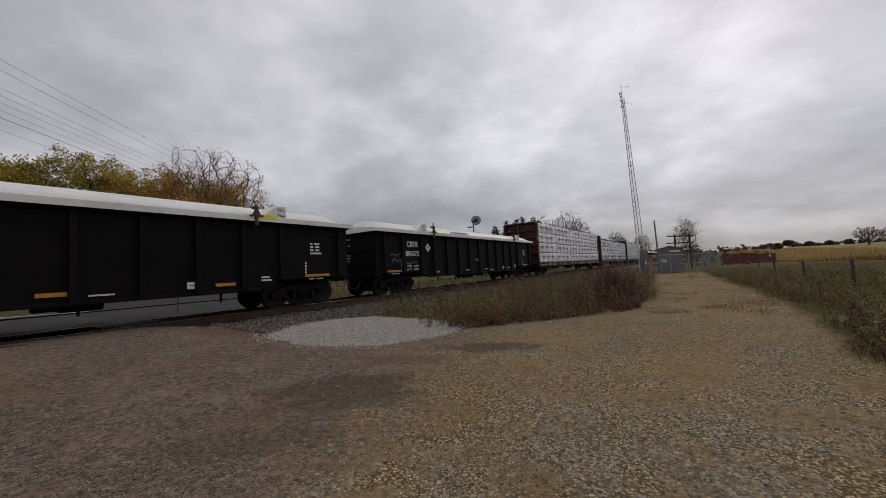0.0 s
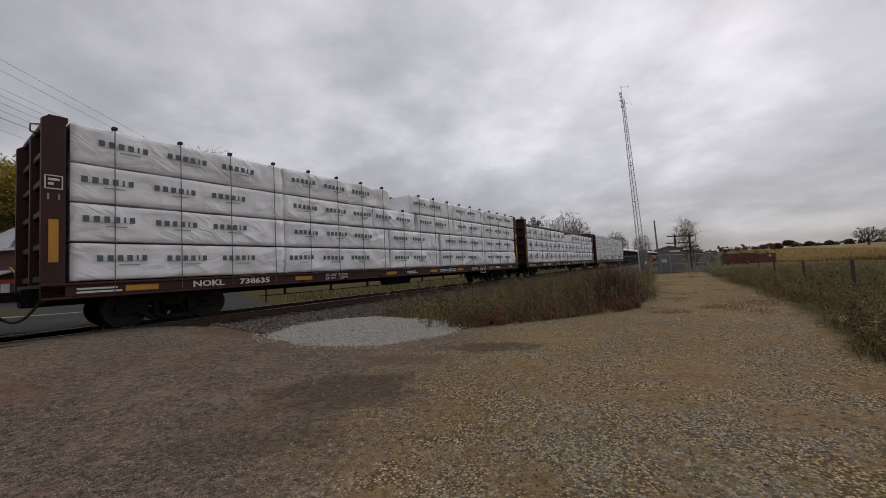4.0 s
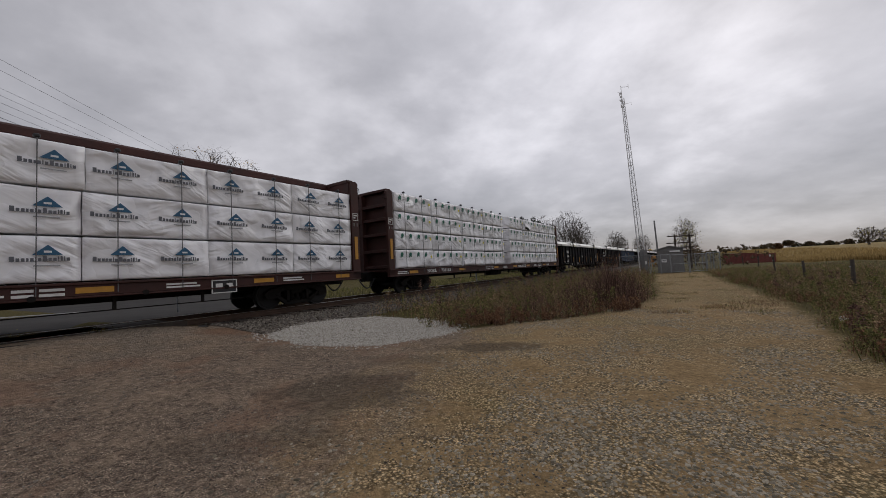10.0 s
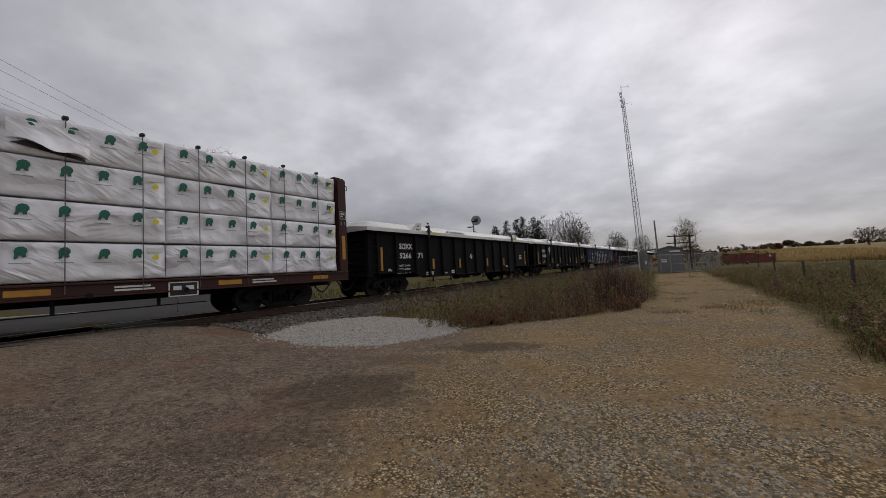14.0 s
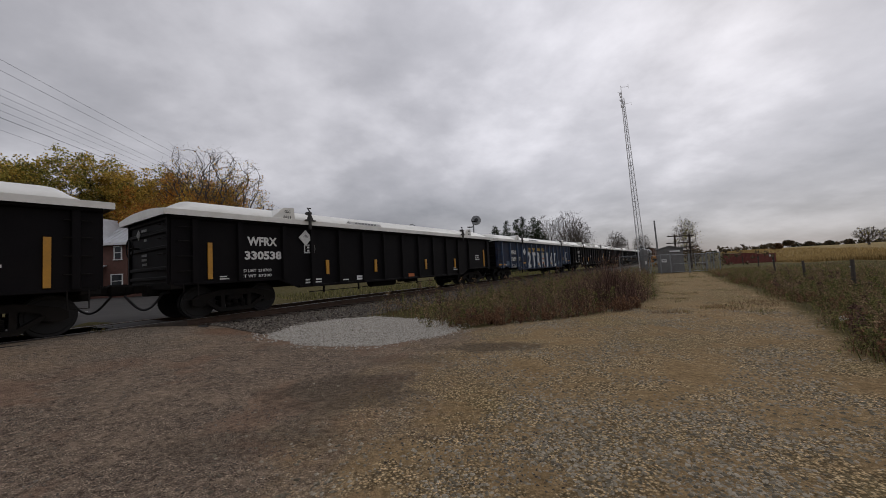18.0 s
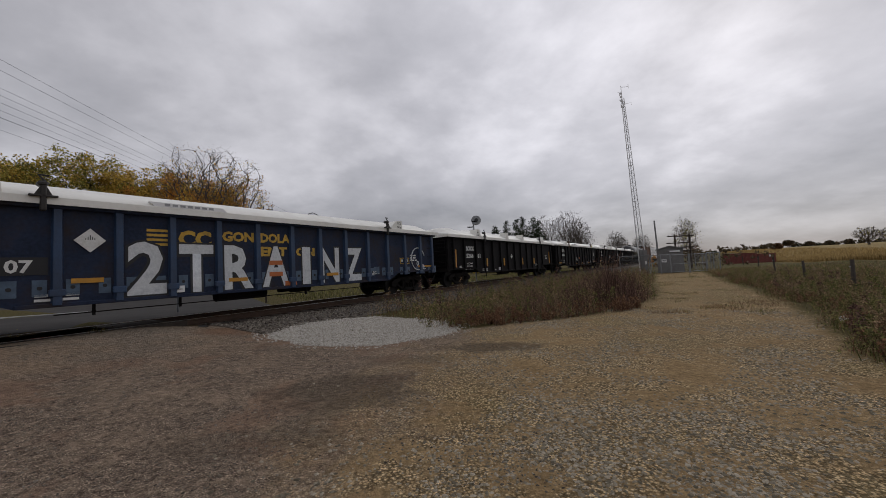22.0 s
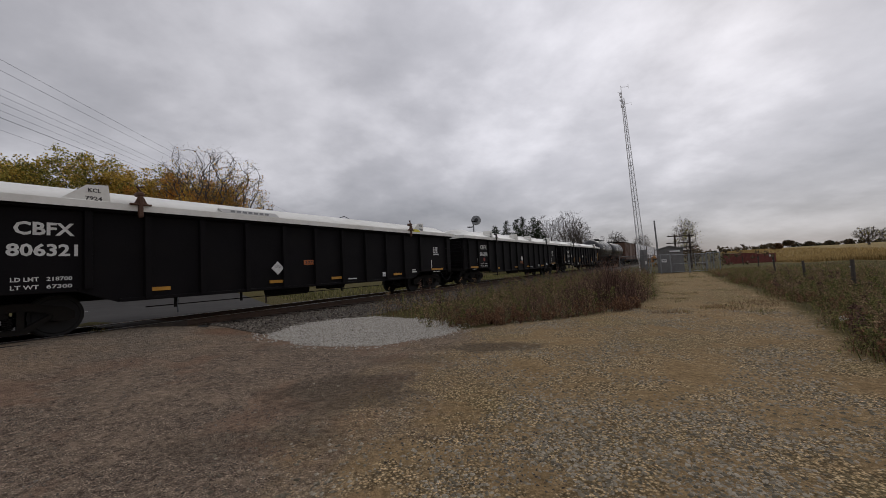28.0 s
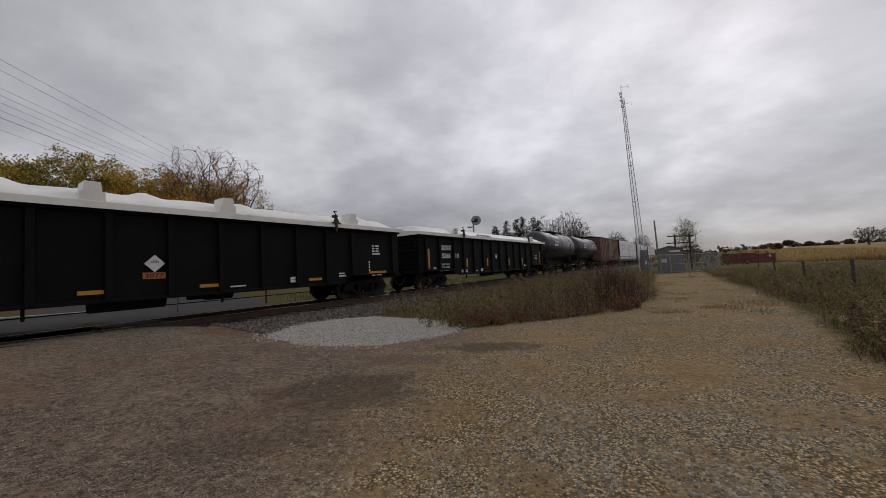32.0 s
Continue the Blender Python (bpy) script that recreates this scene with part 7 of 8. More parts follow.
    # grass beyond the track
    n = 9000
    al = r.uniform(8, 60, n); ac = r.uniform(14.6, 24, n)
    x, y = al * D_ALONG.x + ac * D_ACROSS.x, al * D_ALONG.y + ac * D_ACROSS.y
    k = al > 9.5 + 0.42 * (ac - 12.85)
    x, y = x[k], y[k]
    blades("far_verge_grass", np.stack([x, y, ground_z(x, y)], 1), r.uniform(0.08, 0.3, len(x)), np.full(len(x), 0.014), M["weed_green"], "short green grass beyond the track", seed=133)


build_weeds()


def build_trees():
    g, o, ru = M["leaf_green"], M["leaf_gold"], M["leaf_rust"]
    dk_leaf = leaf_material("dull_russet_leaves", (0.13, 0.07, 0.035), 0.4)
    leafy_tree("maple_tree", -58, 50, 17.5, "broad olive and yellow autumn maple", [g, g, o], 1, per=64, leaf=0.15, puff=0.62, trunk=0.35)
    leafy_tree("maple_tree", -49, 49, 18.8, "broad olive and yellow autumn maple", [g, o, g], 2, per=64, leaf=0.15, puff=0.62, trunk=0.35)
    leafy_tree("maple_tree", -42, 50, 17.5, "broad golden autumn maple tree", [g, o, o], 3, per=64, leaf=0.15, puff=0.62, trunk=0.35)
    leafy_tree("maple_tree", -35.5, 47, 15.5, "rusty orange autumn maple", [o, ru, ru], 4, per=70, leaf=0.15, puff=0.75, trunk=0.3)
    crown_tree("half_bare_tree", -29.1, 46, 18.5, 6.7, 3.2, "half-bare tree with fine twigs and thin rusty leaves", 15, n=1300, trunk=0.55, mats=(o, ru, o), leaf_top=0.84, per=11, leaf=0.11, thin=0.012)
    leafy_tree("small_maple", -28.5, 40.5, 10.5, "small orange maple close beside the house", [o, ru, ru], 6, per=60, leaf=0.12, puff=0.9, trunk=0.2)
    leafy_tree("small_maple", -24.5, 42.0, 8.5, "small golden maple close beside the house", [o, ru, g], 7, per=60, leaf=0.12, puff=0.9, trunk=0.2)
    for i, (x, y, h) in enumerate(((8.6, 77, 7.4), (10.8, 75, 9.5), (12.0, 79, 9.0), (13.4, 76, 10.3), (15.2, 74, 10.6), (17.0, 77, 11.2), (18.8, 75, 11.0), (20.6, 78, 10.4))):
        conifer(x, y, h, 20 + i)
    for i, (x, y, h) in enumerate(((23.5, 82, 12.0), (27.2, 80, 12.9), (30.5, 84, 11.5), (33, 88, 10), (52, 110, 10.0), (57, 118, 9), (63, 116, 9))):
        crown_tree("bare_tree", x, y, h, h * 0.30, h * 0.22, "bare grey autumn tree", 40 + i, n=620, trunk=0.26, group="bare trees", thin=0.019)
    crown_tree("thin_tree", 36.6, 55, 7.8, 1.55, 1.4, "upright tree with thin dull yellow leaves", 60, n=330, trunk=0.12, mats=(g, dk_leaf), leaf_top=1.0, per=5, leaf=0.09, thin=0.014)
    for i, (x, h) in enumerate(((174, 7.4), (184, 6.8))):
        crown_tree("field_tree", x, 150, h, h * 0.62, h * 0.2, "spreading field tree with thin leaves", 61 + i, n=300, trunk=0.45, mats=(g,), leaf_top=1.1, per=1, leaf=0.22, thin=0.05)
    leafy_tree("russet_tree", 150, 165, 2.6, "small round russet roadside tree", [dk_leaf], 63, per=12, leaf=0.4, puff=0.9, trunk=0.3)


build_trees()


# ---------------------------------------------------------------- the compound by the track
M["galv"] = mat("galvanised_steel", (0.26, 0.27, 0.28), 0.5, metal=0.6, vary=0.2, scale=6)
M["mast"] = mat("weathered_mast_steel", (0.68, 0.68, 0.69), 0.5, vary=0.2, scale=3, dirt=(0.35, 0.32, 0.30), dirt_amt=0.3)
M["shed"] = mat("grey_shed_cladding", (0.175, 0.172, 0.168), 0.65, vary=0.12, scale=1.5, dirt=(0.09, 0.085, 0.08), dirt_amt=0.4)
M["shed_roof"] = mat("grey_shed_roof", (0.22, 0.22, 0.22), 0.6, vary=0.15)
M["sign_white"] = mat("white_enamel", (0.75, 0.75, 0.74), 0.4, vary=0.05)
M["pole_wood"] = mat("weathered_pole_wood", (0.055, 0.042, 0.033), 0.9, vary=0.35, scale=6, bump=0.4)
M["post_wood"] = mat("old_fence_post", (0.062, 0.052, 0.044), 0.9, vary=0.4, scale=8, bump=0.4)
M["wire"] = mat("dark_cable", (0.02, 0.02, 0.022), 0.6, vary=0.1)
M["container"] = mat("faded_red_steel", (0.165, 0.038, 0.030), 0.6, vary=0.2, scale=0.8, dirt=(0.09, 0.04, 0.035), dirt_amt=0.4)
M["brick"] = mat("red_brown_brick", (0.115, 0.052, 0.038), 0.85, vary=0.25, scale=3, fine=30, bump=0.3, dirt=(0.07, 0.04, 0.03), dirt_amt=0.4, dirt_scale=2)
M["tin_roof"] = mat("pale_metal_roof", (0.55, 0.56, 0.58), 0.45, vary=0.08, scale=1, dirt=(0.36, 0.36, 0.36), dirt_amt=0.4)
M["trim"] = mat("white_trim_paint", (0.70, 0.70, 0.68), 0.5, vary=0.06)
M["dark_glass"] = mat("dark_window_glass", (0.02, 0.023, 0.027), 0.1, vary=0.1, bump=0)
M["gate_red"] = mat("red_gate_band", (0.35, 0.03, 0.025), 0.5, vary=0.1)
M["sign_back"] = mat("bare_aluminium_sign_back", (0.42, 0.43, 0.44), 0.45, metal=0.5, vary=0.1)


def glow(name, color, power):
    m = bpy.data.materials.new(name)
    m.use_nodes = True
    b = m.node_tree.nodes["Principled BSDF"]
    b.inputs["Base Color"].default_value = (*color, 1)
    b.inputs["Emission Color"].default_value = (*color, 1)
    b.inputs["Emission Strength"].default_value = power
    return m


M["red_lamp"] = glow("lit_red_lamp", (1.0, 0.04, 0.03), 3.0)


def build_mast():
    x0, y0 = 19.42, 36.0
    z0 = gz(x0, y0)
    t = root("lattice_mast", "tall three-legged lattice radio mast of grey steel", "radio mast", at=pose(x0, y0, z0, 0, -2.2, 0))
    H, R0, R1 = 17.7, 0.42, 0.16
    ang = [radians(90 + 120 * k) for k in range(3)]

    def leg(k, z):
        r = R0 + (R1 - R0) * z / H
        return (r * math.cos(ang[k]), r * math.sin(ang[k]), z)
    for k in range(3):
        part("leg", Shape().cyl(leg(k, 0), leg(k, H), 0.040, 0.028, n=7), M["mast"], t)
    n = 34
    for k in range(3):
        for i in range(n):
            za, zb = H * i / n, H * (i + 1) / n
            a, b = (k, (k + 1) % 3) if i % 2 else ((k + 1) % 3, k)
            part("brace", Shape().cyl(leg(a, za), leg(b, zb), 0.018, n=4), M["mast"], t)
    for z in (3.6, 7.2, 10.8, 14.4):
        s = Shape()
        for k in range(3):
            s.tube([leg(k, z), leg((k + 1) % 3, z)], 0.016, 5)
        part("ring", s, M["mast"], t)
    part("concrete_foot", Shape().box(-0.6, 0.6, -0.6, 0.6, -0.2, 0.12, 0.02), M["shed_roof"], t)
    # aerials at the head
    part("head_pole", Shape().cyl((0, 0, H - 0.6), (0, 0, H + 1.3), 0.028, n=6), M["mast"], t)
    for z, ln in ((H + 1.1, 0.75), (H - 0.6, 0.85)):
        s = Shape().tube([(0, 0, z), (ln, 0, z + 0.05)], 0.016, 5).tube([(ln, 0, z - 0.16), (ln, 0, z + 0.26)], 0.014, 5)
        part("side_aerial", s, M["mast"], t, "thin whip aerial on an arm")
    for i, z in enumerate((H - 0.3, H + 0.1, H + 0.45, H - 0.9)):
        sg = -1 if i % 2 else 1
        part("dipole", Shape().tube([(0, 0, z), (-0.32, 0.1 * sg, z + 0.22)], 0.022, 5).box(-0.2, -0.05, -0.06, 0.06, z - 0.05, z + 0.12), M["mast"], t)
    part("cable_run", Shape().tube([(0.1, 0.05, 0.3), (0.05, 0.02, H - 0.4)], 0.03, 5), M["galv"], t)


build_mast()


def build_shed():
    xl, xr, y0, y1, h = 21.05, 23.25, 36.2, 38.4, 2.34
    z = gz(22, 36) - 0.03
    t = root("equipment_shed", "small grey equipment shed with a low gable roof", "shed", at=pose(xl, y0, z, 0, 0, -30))
    w = xr - xl
    part("wall", Shape().box(0, w, 0, y1 - y0, 0, h, 0.01), M["shed"], t)
    part("roof", Shape().prism([(-0.12, h), (w / 2, h + 0.32), (w + 0.12, h), (w + 0.12, h - 0.06), (w / 2, h + 0.24), (-0.12, h - 0.06)], "y", -0.15, y1 - y0 + 0.15), M["shed_roof"], t)
    part("gable", Shape().prism([(0, h), (w, h), (w / 2, h + 0.27)], "y", 0.01, 0.05), M["shed"], t)
    for k in range(9):
        x = 0.05 + k * (w - 0.1) / 8
        part("cladding_rib", Shape().box(x - 0.02, x + 0.02, -0.02, 0.0, 0.05, h - 0.02), M["shed"], t)
    part("door", Shape().box(w * 0.58, w * 0.93, -0.045, -0.01, 0.05, 1.9, 0.01), M["shed"], t)
    part("lamp_strip", Shape().box(w * 0.48, w * 0.88, -0.12, -0.02, 2.02, 2.16, 0.01), M["sign_white"], t, "white strip lamp over the door")
    part("notice", Shape().box(w * 0.16, w * 0.36, -0.04, -0.02, 1.05, 1.36), M["sign_white"], t, "white warning notice")
    part("notice_bar", Shape().box(w * 0.19, w * 0.33, -0.045, -0.04, 1.22, 1.27), M["black_ink"], t)
    cab = root("relay_cabinet", "grey steel cabinet beside the mast", "cabinet", at=pose(19.15, 35.2, gz(19.2, 35.2)))
    part("body", Shape().box(0, 0.42, 0, 0.6, 0, 2.35, 0.015), M["shed"], cab)
    part("door", Shape().box(0.03, 0.39, -0.025, 0, 0.2, 2.2, 0.01), M["shed"], cab)
    part("notice", Shape().box(0.1, 0.3, -0.03, -0.024, 0.95, 1.25), M["sign_white"], cab)


build_shed()


def chain_link(parent, x0, x1, z0, z1):
    """Crossed thin wires between two posts, in the panel's own plane."""
    v, f = [], []
    h = z1 - z0
    step, w = 0.11, 0.0045
    k = x0 - h
    while k < x1:
        for sg in (1, -1):
            a = Vector((k, 0, z0)) if sg > 0 else Vector((k, 0, z1))
            b = Vector((k + h, 0, z1)) if sg > 0 else Vector((k + h, 0, z0))
            ta, tb = max(0, (x0 - k) / h), min(1, (x1 - k) / h)
            if tb <= ta:
                continue
            p, q = a.lerp(b, ta), a.lerp(b, tb)
            o = len(v)
            v += [(p.x - w, 0, p.z), (p.x + w, 0, p.z), (q.x + w, 0, q.z), (q.x - w, 0, q.z)]
            f.append((o, o + 1, o + 2, o + 3))
        k += step
    return part("wire_mesh", raw_mesh("wire_mesh", v, f, M["galv"]), None, parent, "grey chain-link mesh")


def fence_run(name, p0, p1, h, label, posts, gate=False):
    a, b = Vector((*p0, 0)), Vector((*p1, 0))
    ln = (b - a).length
    turn = math.degrees(math.atan2(b.y - a.y, b.x - a.x))
    t = root(name, label, "gate" if gate else "fence", "compound fence", at=pose(a.x, a.y, gz(a.x, a.y), 0, 0, turn))
    for k in range(posts):
        x = ln * k / (posts - 1)
        part("post", Shape().cyl((x, 0, -0.1), (x, 0, h + 0.05), 0.04, n=8), M["galv"], t)
    for z in ((0.12, h * 0.5, h) if gate else (h,)):
        part("rail", Shape().cyl((0, 0, z), (ln, 0, z), 0.026, n=7), M["galv"], t)
    chain_link(t, 0, ln, 0.1, h)
    return t


fence_run("chain_link_fence", (18.4, 38.4), (19.35, 34.6), 1.75, "grey chain-link fence panel of the compound", 2)
fence_run("chain_link_fence", (19.45, 34.5), (21.2, 34.4), 1.75, "grey chain-link fence panel of the compound", 3)
fence_run("chain_link_gate", (21.25, 34.4), (22.85, 34.3), 1.7, "closed galvanised chain-link gate leaf", 2, True)
fence_run("chain_link_gate", (22.95, 34.3), (24.4, 34.2), 1.7, "closed galvanised chain-link gate leaf", 2, True)
fence_run("chain_link_fence", (24.5, 34.2), (26.0, 34.6), 1.75, "grey chain-link fence panel of the compound", 3)
fence_run("chain_link_fence", (26.0, 34.6), (28.4, 41.5), 1.75, "grey chain-link fence panel of the compound", 4)


def build_h_frame():
    t = root("pole_frame", "dark timber double pole with four crossarms", "utility pole", at=pose(29.15, 46, gz(29, 46)))
    for x in (0, 1.85):
        part("pole", Shape().cyl((x, 0, -0.2), (x, 0, 4.35), 0.13, 0.10, n=9), M["pole_wood"], t)
    for z, a, b in ((4.1, -1.0, 2.35), (3.25, -1.15, 2.2), (2.7, -0.2, 2.3), (2.25, -0.3, 2.3)):
        part("crossarm", Shape().box(a, b, -0.16, -0.06, z - 0.06, z + 0.06, 0.01), M["pole_wood"], t)
    for z in (4.16, 3.31):
        for x in (-0.8, -0.3, 0.5, 1.0, 1.4, 2.1):
            part("insulator", Shape().cyl((x, -0.11, z), (x, -0.11, z + 0.14), 0.035, 0.025, n=6), M["shed_roof"], t)
    p = root("utility_pole", "lone weathered grey pole behind the shed", "utility pole", at=pose(29.3, 50, gz(29, 50), 0, -2.0, 0))
    part("pole", Shape().cyl((0, 0, -0.2), (0, 0, 6.6), 0.13, 0.09, n=9), M["shed_roof"], p)


build_h_frame()


def build_signal():
    t = root("railway_signal", "round-faced railway signal on a slim mast", "signal", at=pose(2.55, 29.4, gz(2.5, 29.4)))
    part("mast", Shape().cyl((0, 0, 0), (0, 0, 4.9), 0.06, n=8), M["galv"], t)
    part("bracket", Shape().box(-0.5, 0.05, -0.04, 0.04, 4.42, 4.5).box(-0.1, 0.3, -0.08, 0.08, 4.85, 4.95), M["under"], t)
    part("target", Shape().cyl((0.22, -0.02, 4.98), (0.22, 0.03, 4.98), 0.38, n=26), M["shed"], t, "grey round signal target")
    part("rim", Shape().cyl((0.22, -0.035, 4.98), (0.22, -0.02, 4.98), 0.39, n=26).cyl((0.22, -0.04, 4.98), (0.22, -0.034, 4.98), 0.36, n=26), M["galv"], t)
    part("hood", Shape().cyl((0.22, -0.35, 4.98), (0.22, -0.02, 4.98), 0.13, n=14), M["panel_black"], t)
    p = root("pin_pole", "short dark pole with a small crossarm and pins", "utility pole", at=pose(-9.1, 18.7, gz(-9, 18.7)))
    part("pole", Shape().cyl((0, 0, 0), (0, 0, 4.74), 0.05, 0.04, n=8), M["pole_wood"], p)
    part("crossarm", Shape().box(-0.05, 0.46, -0.03, 0.03, 4.72, 4.76), M["pole_wood"], p)
    for x in (-0.02, 0.42):
        part("pin", Shape().cyl((x, 0, 4.76), (x, 0, 4.95), 0.02, n=6), M["wire"], p)
    s = root("diamond_sign", "diamond road sign seen from its bare metal back", "road sign", at=pose(-9.74, 13.4, gz(-9.7, 13.4), 0, 0, 20))
    part("post", Shape().box(-0.03, 0.03, -0.02, 0.02, -0.1, 2.2), M["galv"], s)
    part("plate", Shape().prism([(-0.22, 2.28), (0, 2.06), (0.22, 2.28), (0, 2.5)], "y", -0.03, -0.02), M["sign_back"], s)


build_signal()


def build_crossing_gate():
    p = at_track(2.35, 16.5)
    t = root("crossing_gate", "lowered crossing gate arm with red and white bands and red lamps", "crossing gate", at=Matrix.Translation((p.x, p.y, gz(p.x, p.y))) @ TRACK_TURN)
    z = 1.28
    for k in range(18):
        x0, x1 = -0.42 * (k + 1), -0.42 * k
        part("arm_band", Shape().box(x0, x1, -0.02, 0.02, z - 0.06 + 0.004 * k, z + 0.06 + 0.004 * k), M["gate_red"] if k % 2 else M["trim"], t, "red gate band" if k % 2 else "white gate band")
    for x in (-0.06, -2.4, -5.0):
        part("lamp", Shape().cyl((x, -0.06, z + 0.12), (x, 0.03, z + 0.12), 0.05, n=12), M["red_lamp"], t, "lit red gate lamp")
    part("mast", Shape().cyl((-7.7, 0.1, -0.1), (-7.7, 0.1, 3.2), 0.06, n=10), M["galv"], t)
    part("counterweight", Shape().box(-8.6, -7.5, -0.12, 0.12, z - 0.12, z + 0.25, 0.02), M["galv"], t)
    part("strut", Shape().tube([(-0.35, 0, z), (-0.62, 0, z + 0.42)], 0.03, 6), M["gold_paint"], t, "yellow strut")


build_crossing_gate()


def window(parent, x, z, w, h, y=0.0):
    wn = part("window", Shape().box(x, x + w, y - 0.02, y + 0.02, z, z + h), M["dark_glass"], parent, "dark sash window with white trim")
    part("frame", Shape().box(x - 0.09, x, y - 0.07, y, z - 0.09, z + h + 0.09).box(x + w, x + w + 0.09, y - 0.07, y, z - 0.09, z + h + 0.09).box(x, x + w, y - 0.07, y, z + h, z + h + 0.09).box(x, x + w, y - 0.05, y, z + h / 2 - 0.03, z + h / 2 + 0.03), M["trim"], wn)
    part("sill", Shape().box(x - 0.14, x + w + 0.14, y - 0.13, y, z - 0.16, z - 0.09), M["trim"], wn)


def build_house():
    y0 = 36.0
    z0 = gz(-38, 36)
    t = root("brick_house", "two-storey red-brown brick house with a pale metal roof", "house", at=pose(-46.5, y0, z0, 0, 0, 0))
    W, Dp, E = 15.4, 8.0, 5.5
    part("front_wall", Shape().box(0, W, 0, 0.3, 0, E), M["brick"], t)
    part("side_wall", Shape().box(0, 0.3, 0.3, Dp, 0, E), M["brick"], t)
    part("side_wall", Shape().box(W - 0.3, W, 0.3, Dp, 0, E), M["brick"], t)
    part("back_wall", Shape().box(0.3, W - 0.3, Dp - 0.3, Dp, 0, E), M["brick"], t)
    rf = part("roof", Shape().prism([(-0.5, E - 0.1), (Dp / 2, E + 2.7), (Dp + 0.5, E - 0.1), (Dp + 0.5, E - 0.25), (Dp / 2, E + 2.5), (-0.5, E - 0.25)], "x", -0.5, W + 0.5), M["tin_roof"], t, "pale standing-seam metal roof")
    for k in range(30):
        x = -0.3 + k * (W + 0.6) / 29
        part("roof_seam", Shape().prism([(-0.5, E - 0.08), (Dp / 2, E + 2.72), (Dp / 2, E + 2.76), (-0.5, E - 0.04)], "x", x - 0.015, x + 0.015), M["tin_roof"], rf)
    for xc, w, hgt in ((5.4, 2.0, 1.7), (8.2, 2.6, 2.1), (11.6, 3.0, 2.7)):
        part("gable_wall", Shape().prism([(xc - w / 2, E - 0.2), (xc + w / 2, E - 0.2), (xc + w / 2, E + 0.1), (xc, E + hgt - 0.15), (xc - w / 2, E + 0.1)], "y", -0.25, 0.1), M["tin_roof"], t)
        g = Shape()
        for sg in (-1, 1):
            g.add([(xc, -0.45, E + hgt), (xc + sg * (w / 2 + 0.3), -0.45, E - 0.1), (xc + sg * (w / 2 + 0.3), 3.2, E - 0.1), (xc, 3.2, E + hgt), (xc, -0.45, E + hgt - 0.14), (xc + sg * (w / 2 + 0.3), -0.45, E - 0.24), (xc + sg * (w / 2 + 0.3), 3.2, E - 0.24), (xc, 3.2, E + hgt - 0.14)],
                  [(0, 1, 2, 3), (4, 5, 6, 7), (0, 1, 5, 4), (1, 2, 6, 5), (2, 3, 7, 6), (3, 0, 4, 7)])
        part("gable_roof", g, M["tin_roof"], t)
    part("fascia", Shape().box(-0.5, W + 0.5, -0.56, -0.48, E - 0.3, E - 0.08), M["trim"], t)
    for x in (4.9, 6.0, 9.4, 12.2, 14.2):
        window(t, x, 3.9, 0.62, 1.15)
    for x in (5.1, 9.2, 13.9):
        window(t, x, 1.1, 1.0, 1.2)
    porch = part("porch_roof", Shape().prism([(-1.9, 2.85), (0, 3.3), (0, 3.2), (-1.9, 2.72)], "x", 8.0, 13.4), M["tin_roof"], t, "pale sloping porch roof")
    part("porch_roof", Shape().prism([(-1.6, 2.85), (0, 3.3), (0, 3.2), (-1.6, 2.72)], "x", 1.2, 4.6), M["tin_roof"], t, "pale sloping porch roof")
    for x in (8.2, 10.0, 11.7, 13.2, 1.4, 4.4):
        part("porch_post", Shape().box(x - 0.06, x + 0.06, -1.75, -1.63, 0, 2.8), M["trim"], t)
    for x in (1.9, 3.0):
        part("door", Shape().box(x, x + 0.85, -0.06, 0.0, 0.2, 2.2, 0.01), M["trim"], t, "white panelled door")
    part("chimney", Shape().box(13.2, 13.9, 3.4, 4.1, E + 1.5, E + 3.6, 0.02), M["brick"], t)
    # clutter on the porch
    rnd = random.Random(4)
    jk = root("porch_clutter", "heap of tangled pale branches and sacks before the porch", "clutter", at=pose(-36.6, 33.6, gz(-36.6, 33.6)))
    for k in range(26):
        a, r = rnd.uniform(0, 6.28), rnd.uniform(0.3, 1.6)
        part("branch", Shape().tube([(r * math.cos(a) * 1.3, r * math.sin(a), rnd.uniform(0.0, 0.5)), (r * math.cos(a + 1.5), r * math.sin(a + 1.5), rnd.uniform(0.7, 1.7))], 0.03, 5), M["post_wood"], jk)


build_house()


def build_wires():
    way = Vector((-0.1264, 0.992, 0.0))
    for i, (x, y, z) in enumerate(((-23.0, 18.9, 10.0), (-21.45, 18.35, 10.0), (-20.7, 18.45, 10.0), (-19.95, 18.55, 10.0), (-19.3, 18.6, 10.0), (-18.7, 18.7, 10.0), (-17.4, 18.9, 10.0), (-16.7, 19.0, 10.0))):
        pts = []
        for k in range(25):
            s = -22 + 60 * k / 24
            sag = 0.25 * ((s - 8) / 30) ** 2
            pts.append(Vector((x, y, z + sag - 0.03)) + way * s)
        sh = Shape().tube(pts, 0.011 if i == 1 else 0.006, 5)
        thing("overhead_wire", sh, M["wire"], "thin dark overhead wire crossing the sky", "cable", "overhead wires")


build_wires()


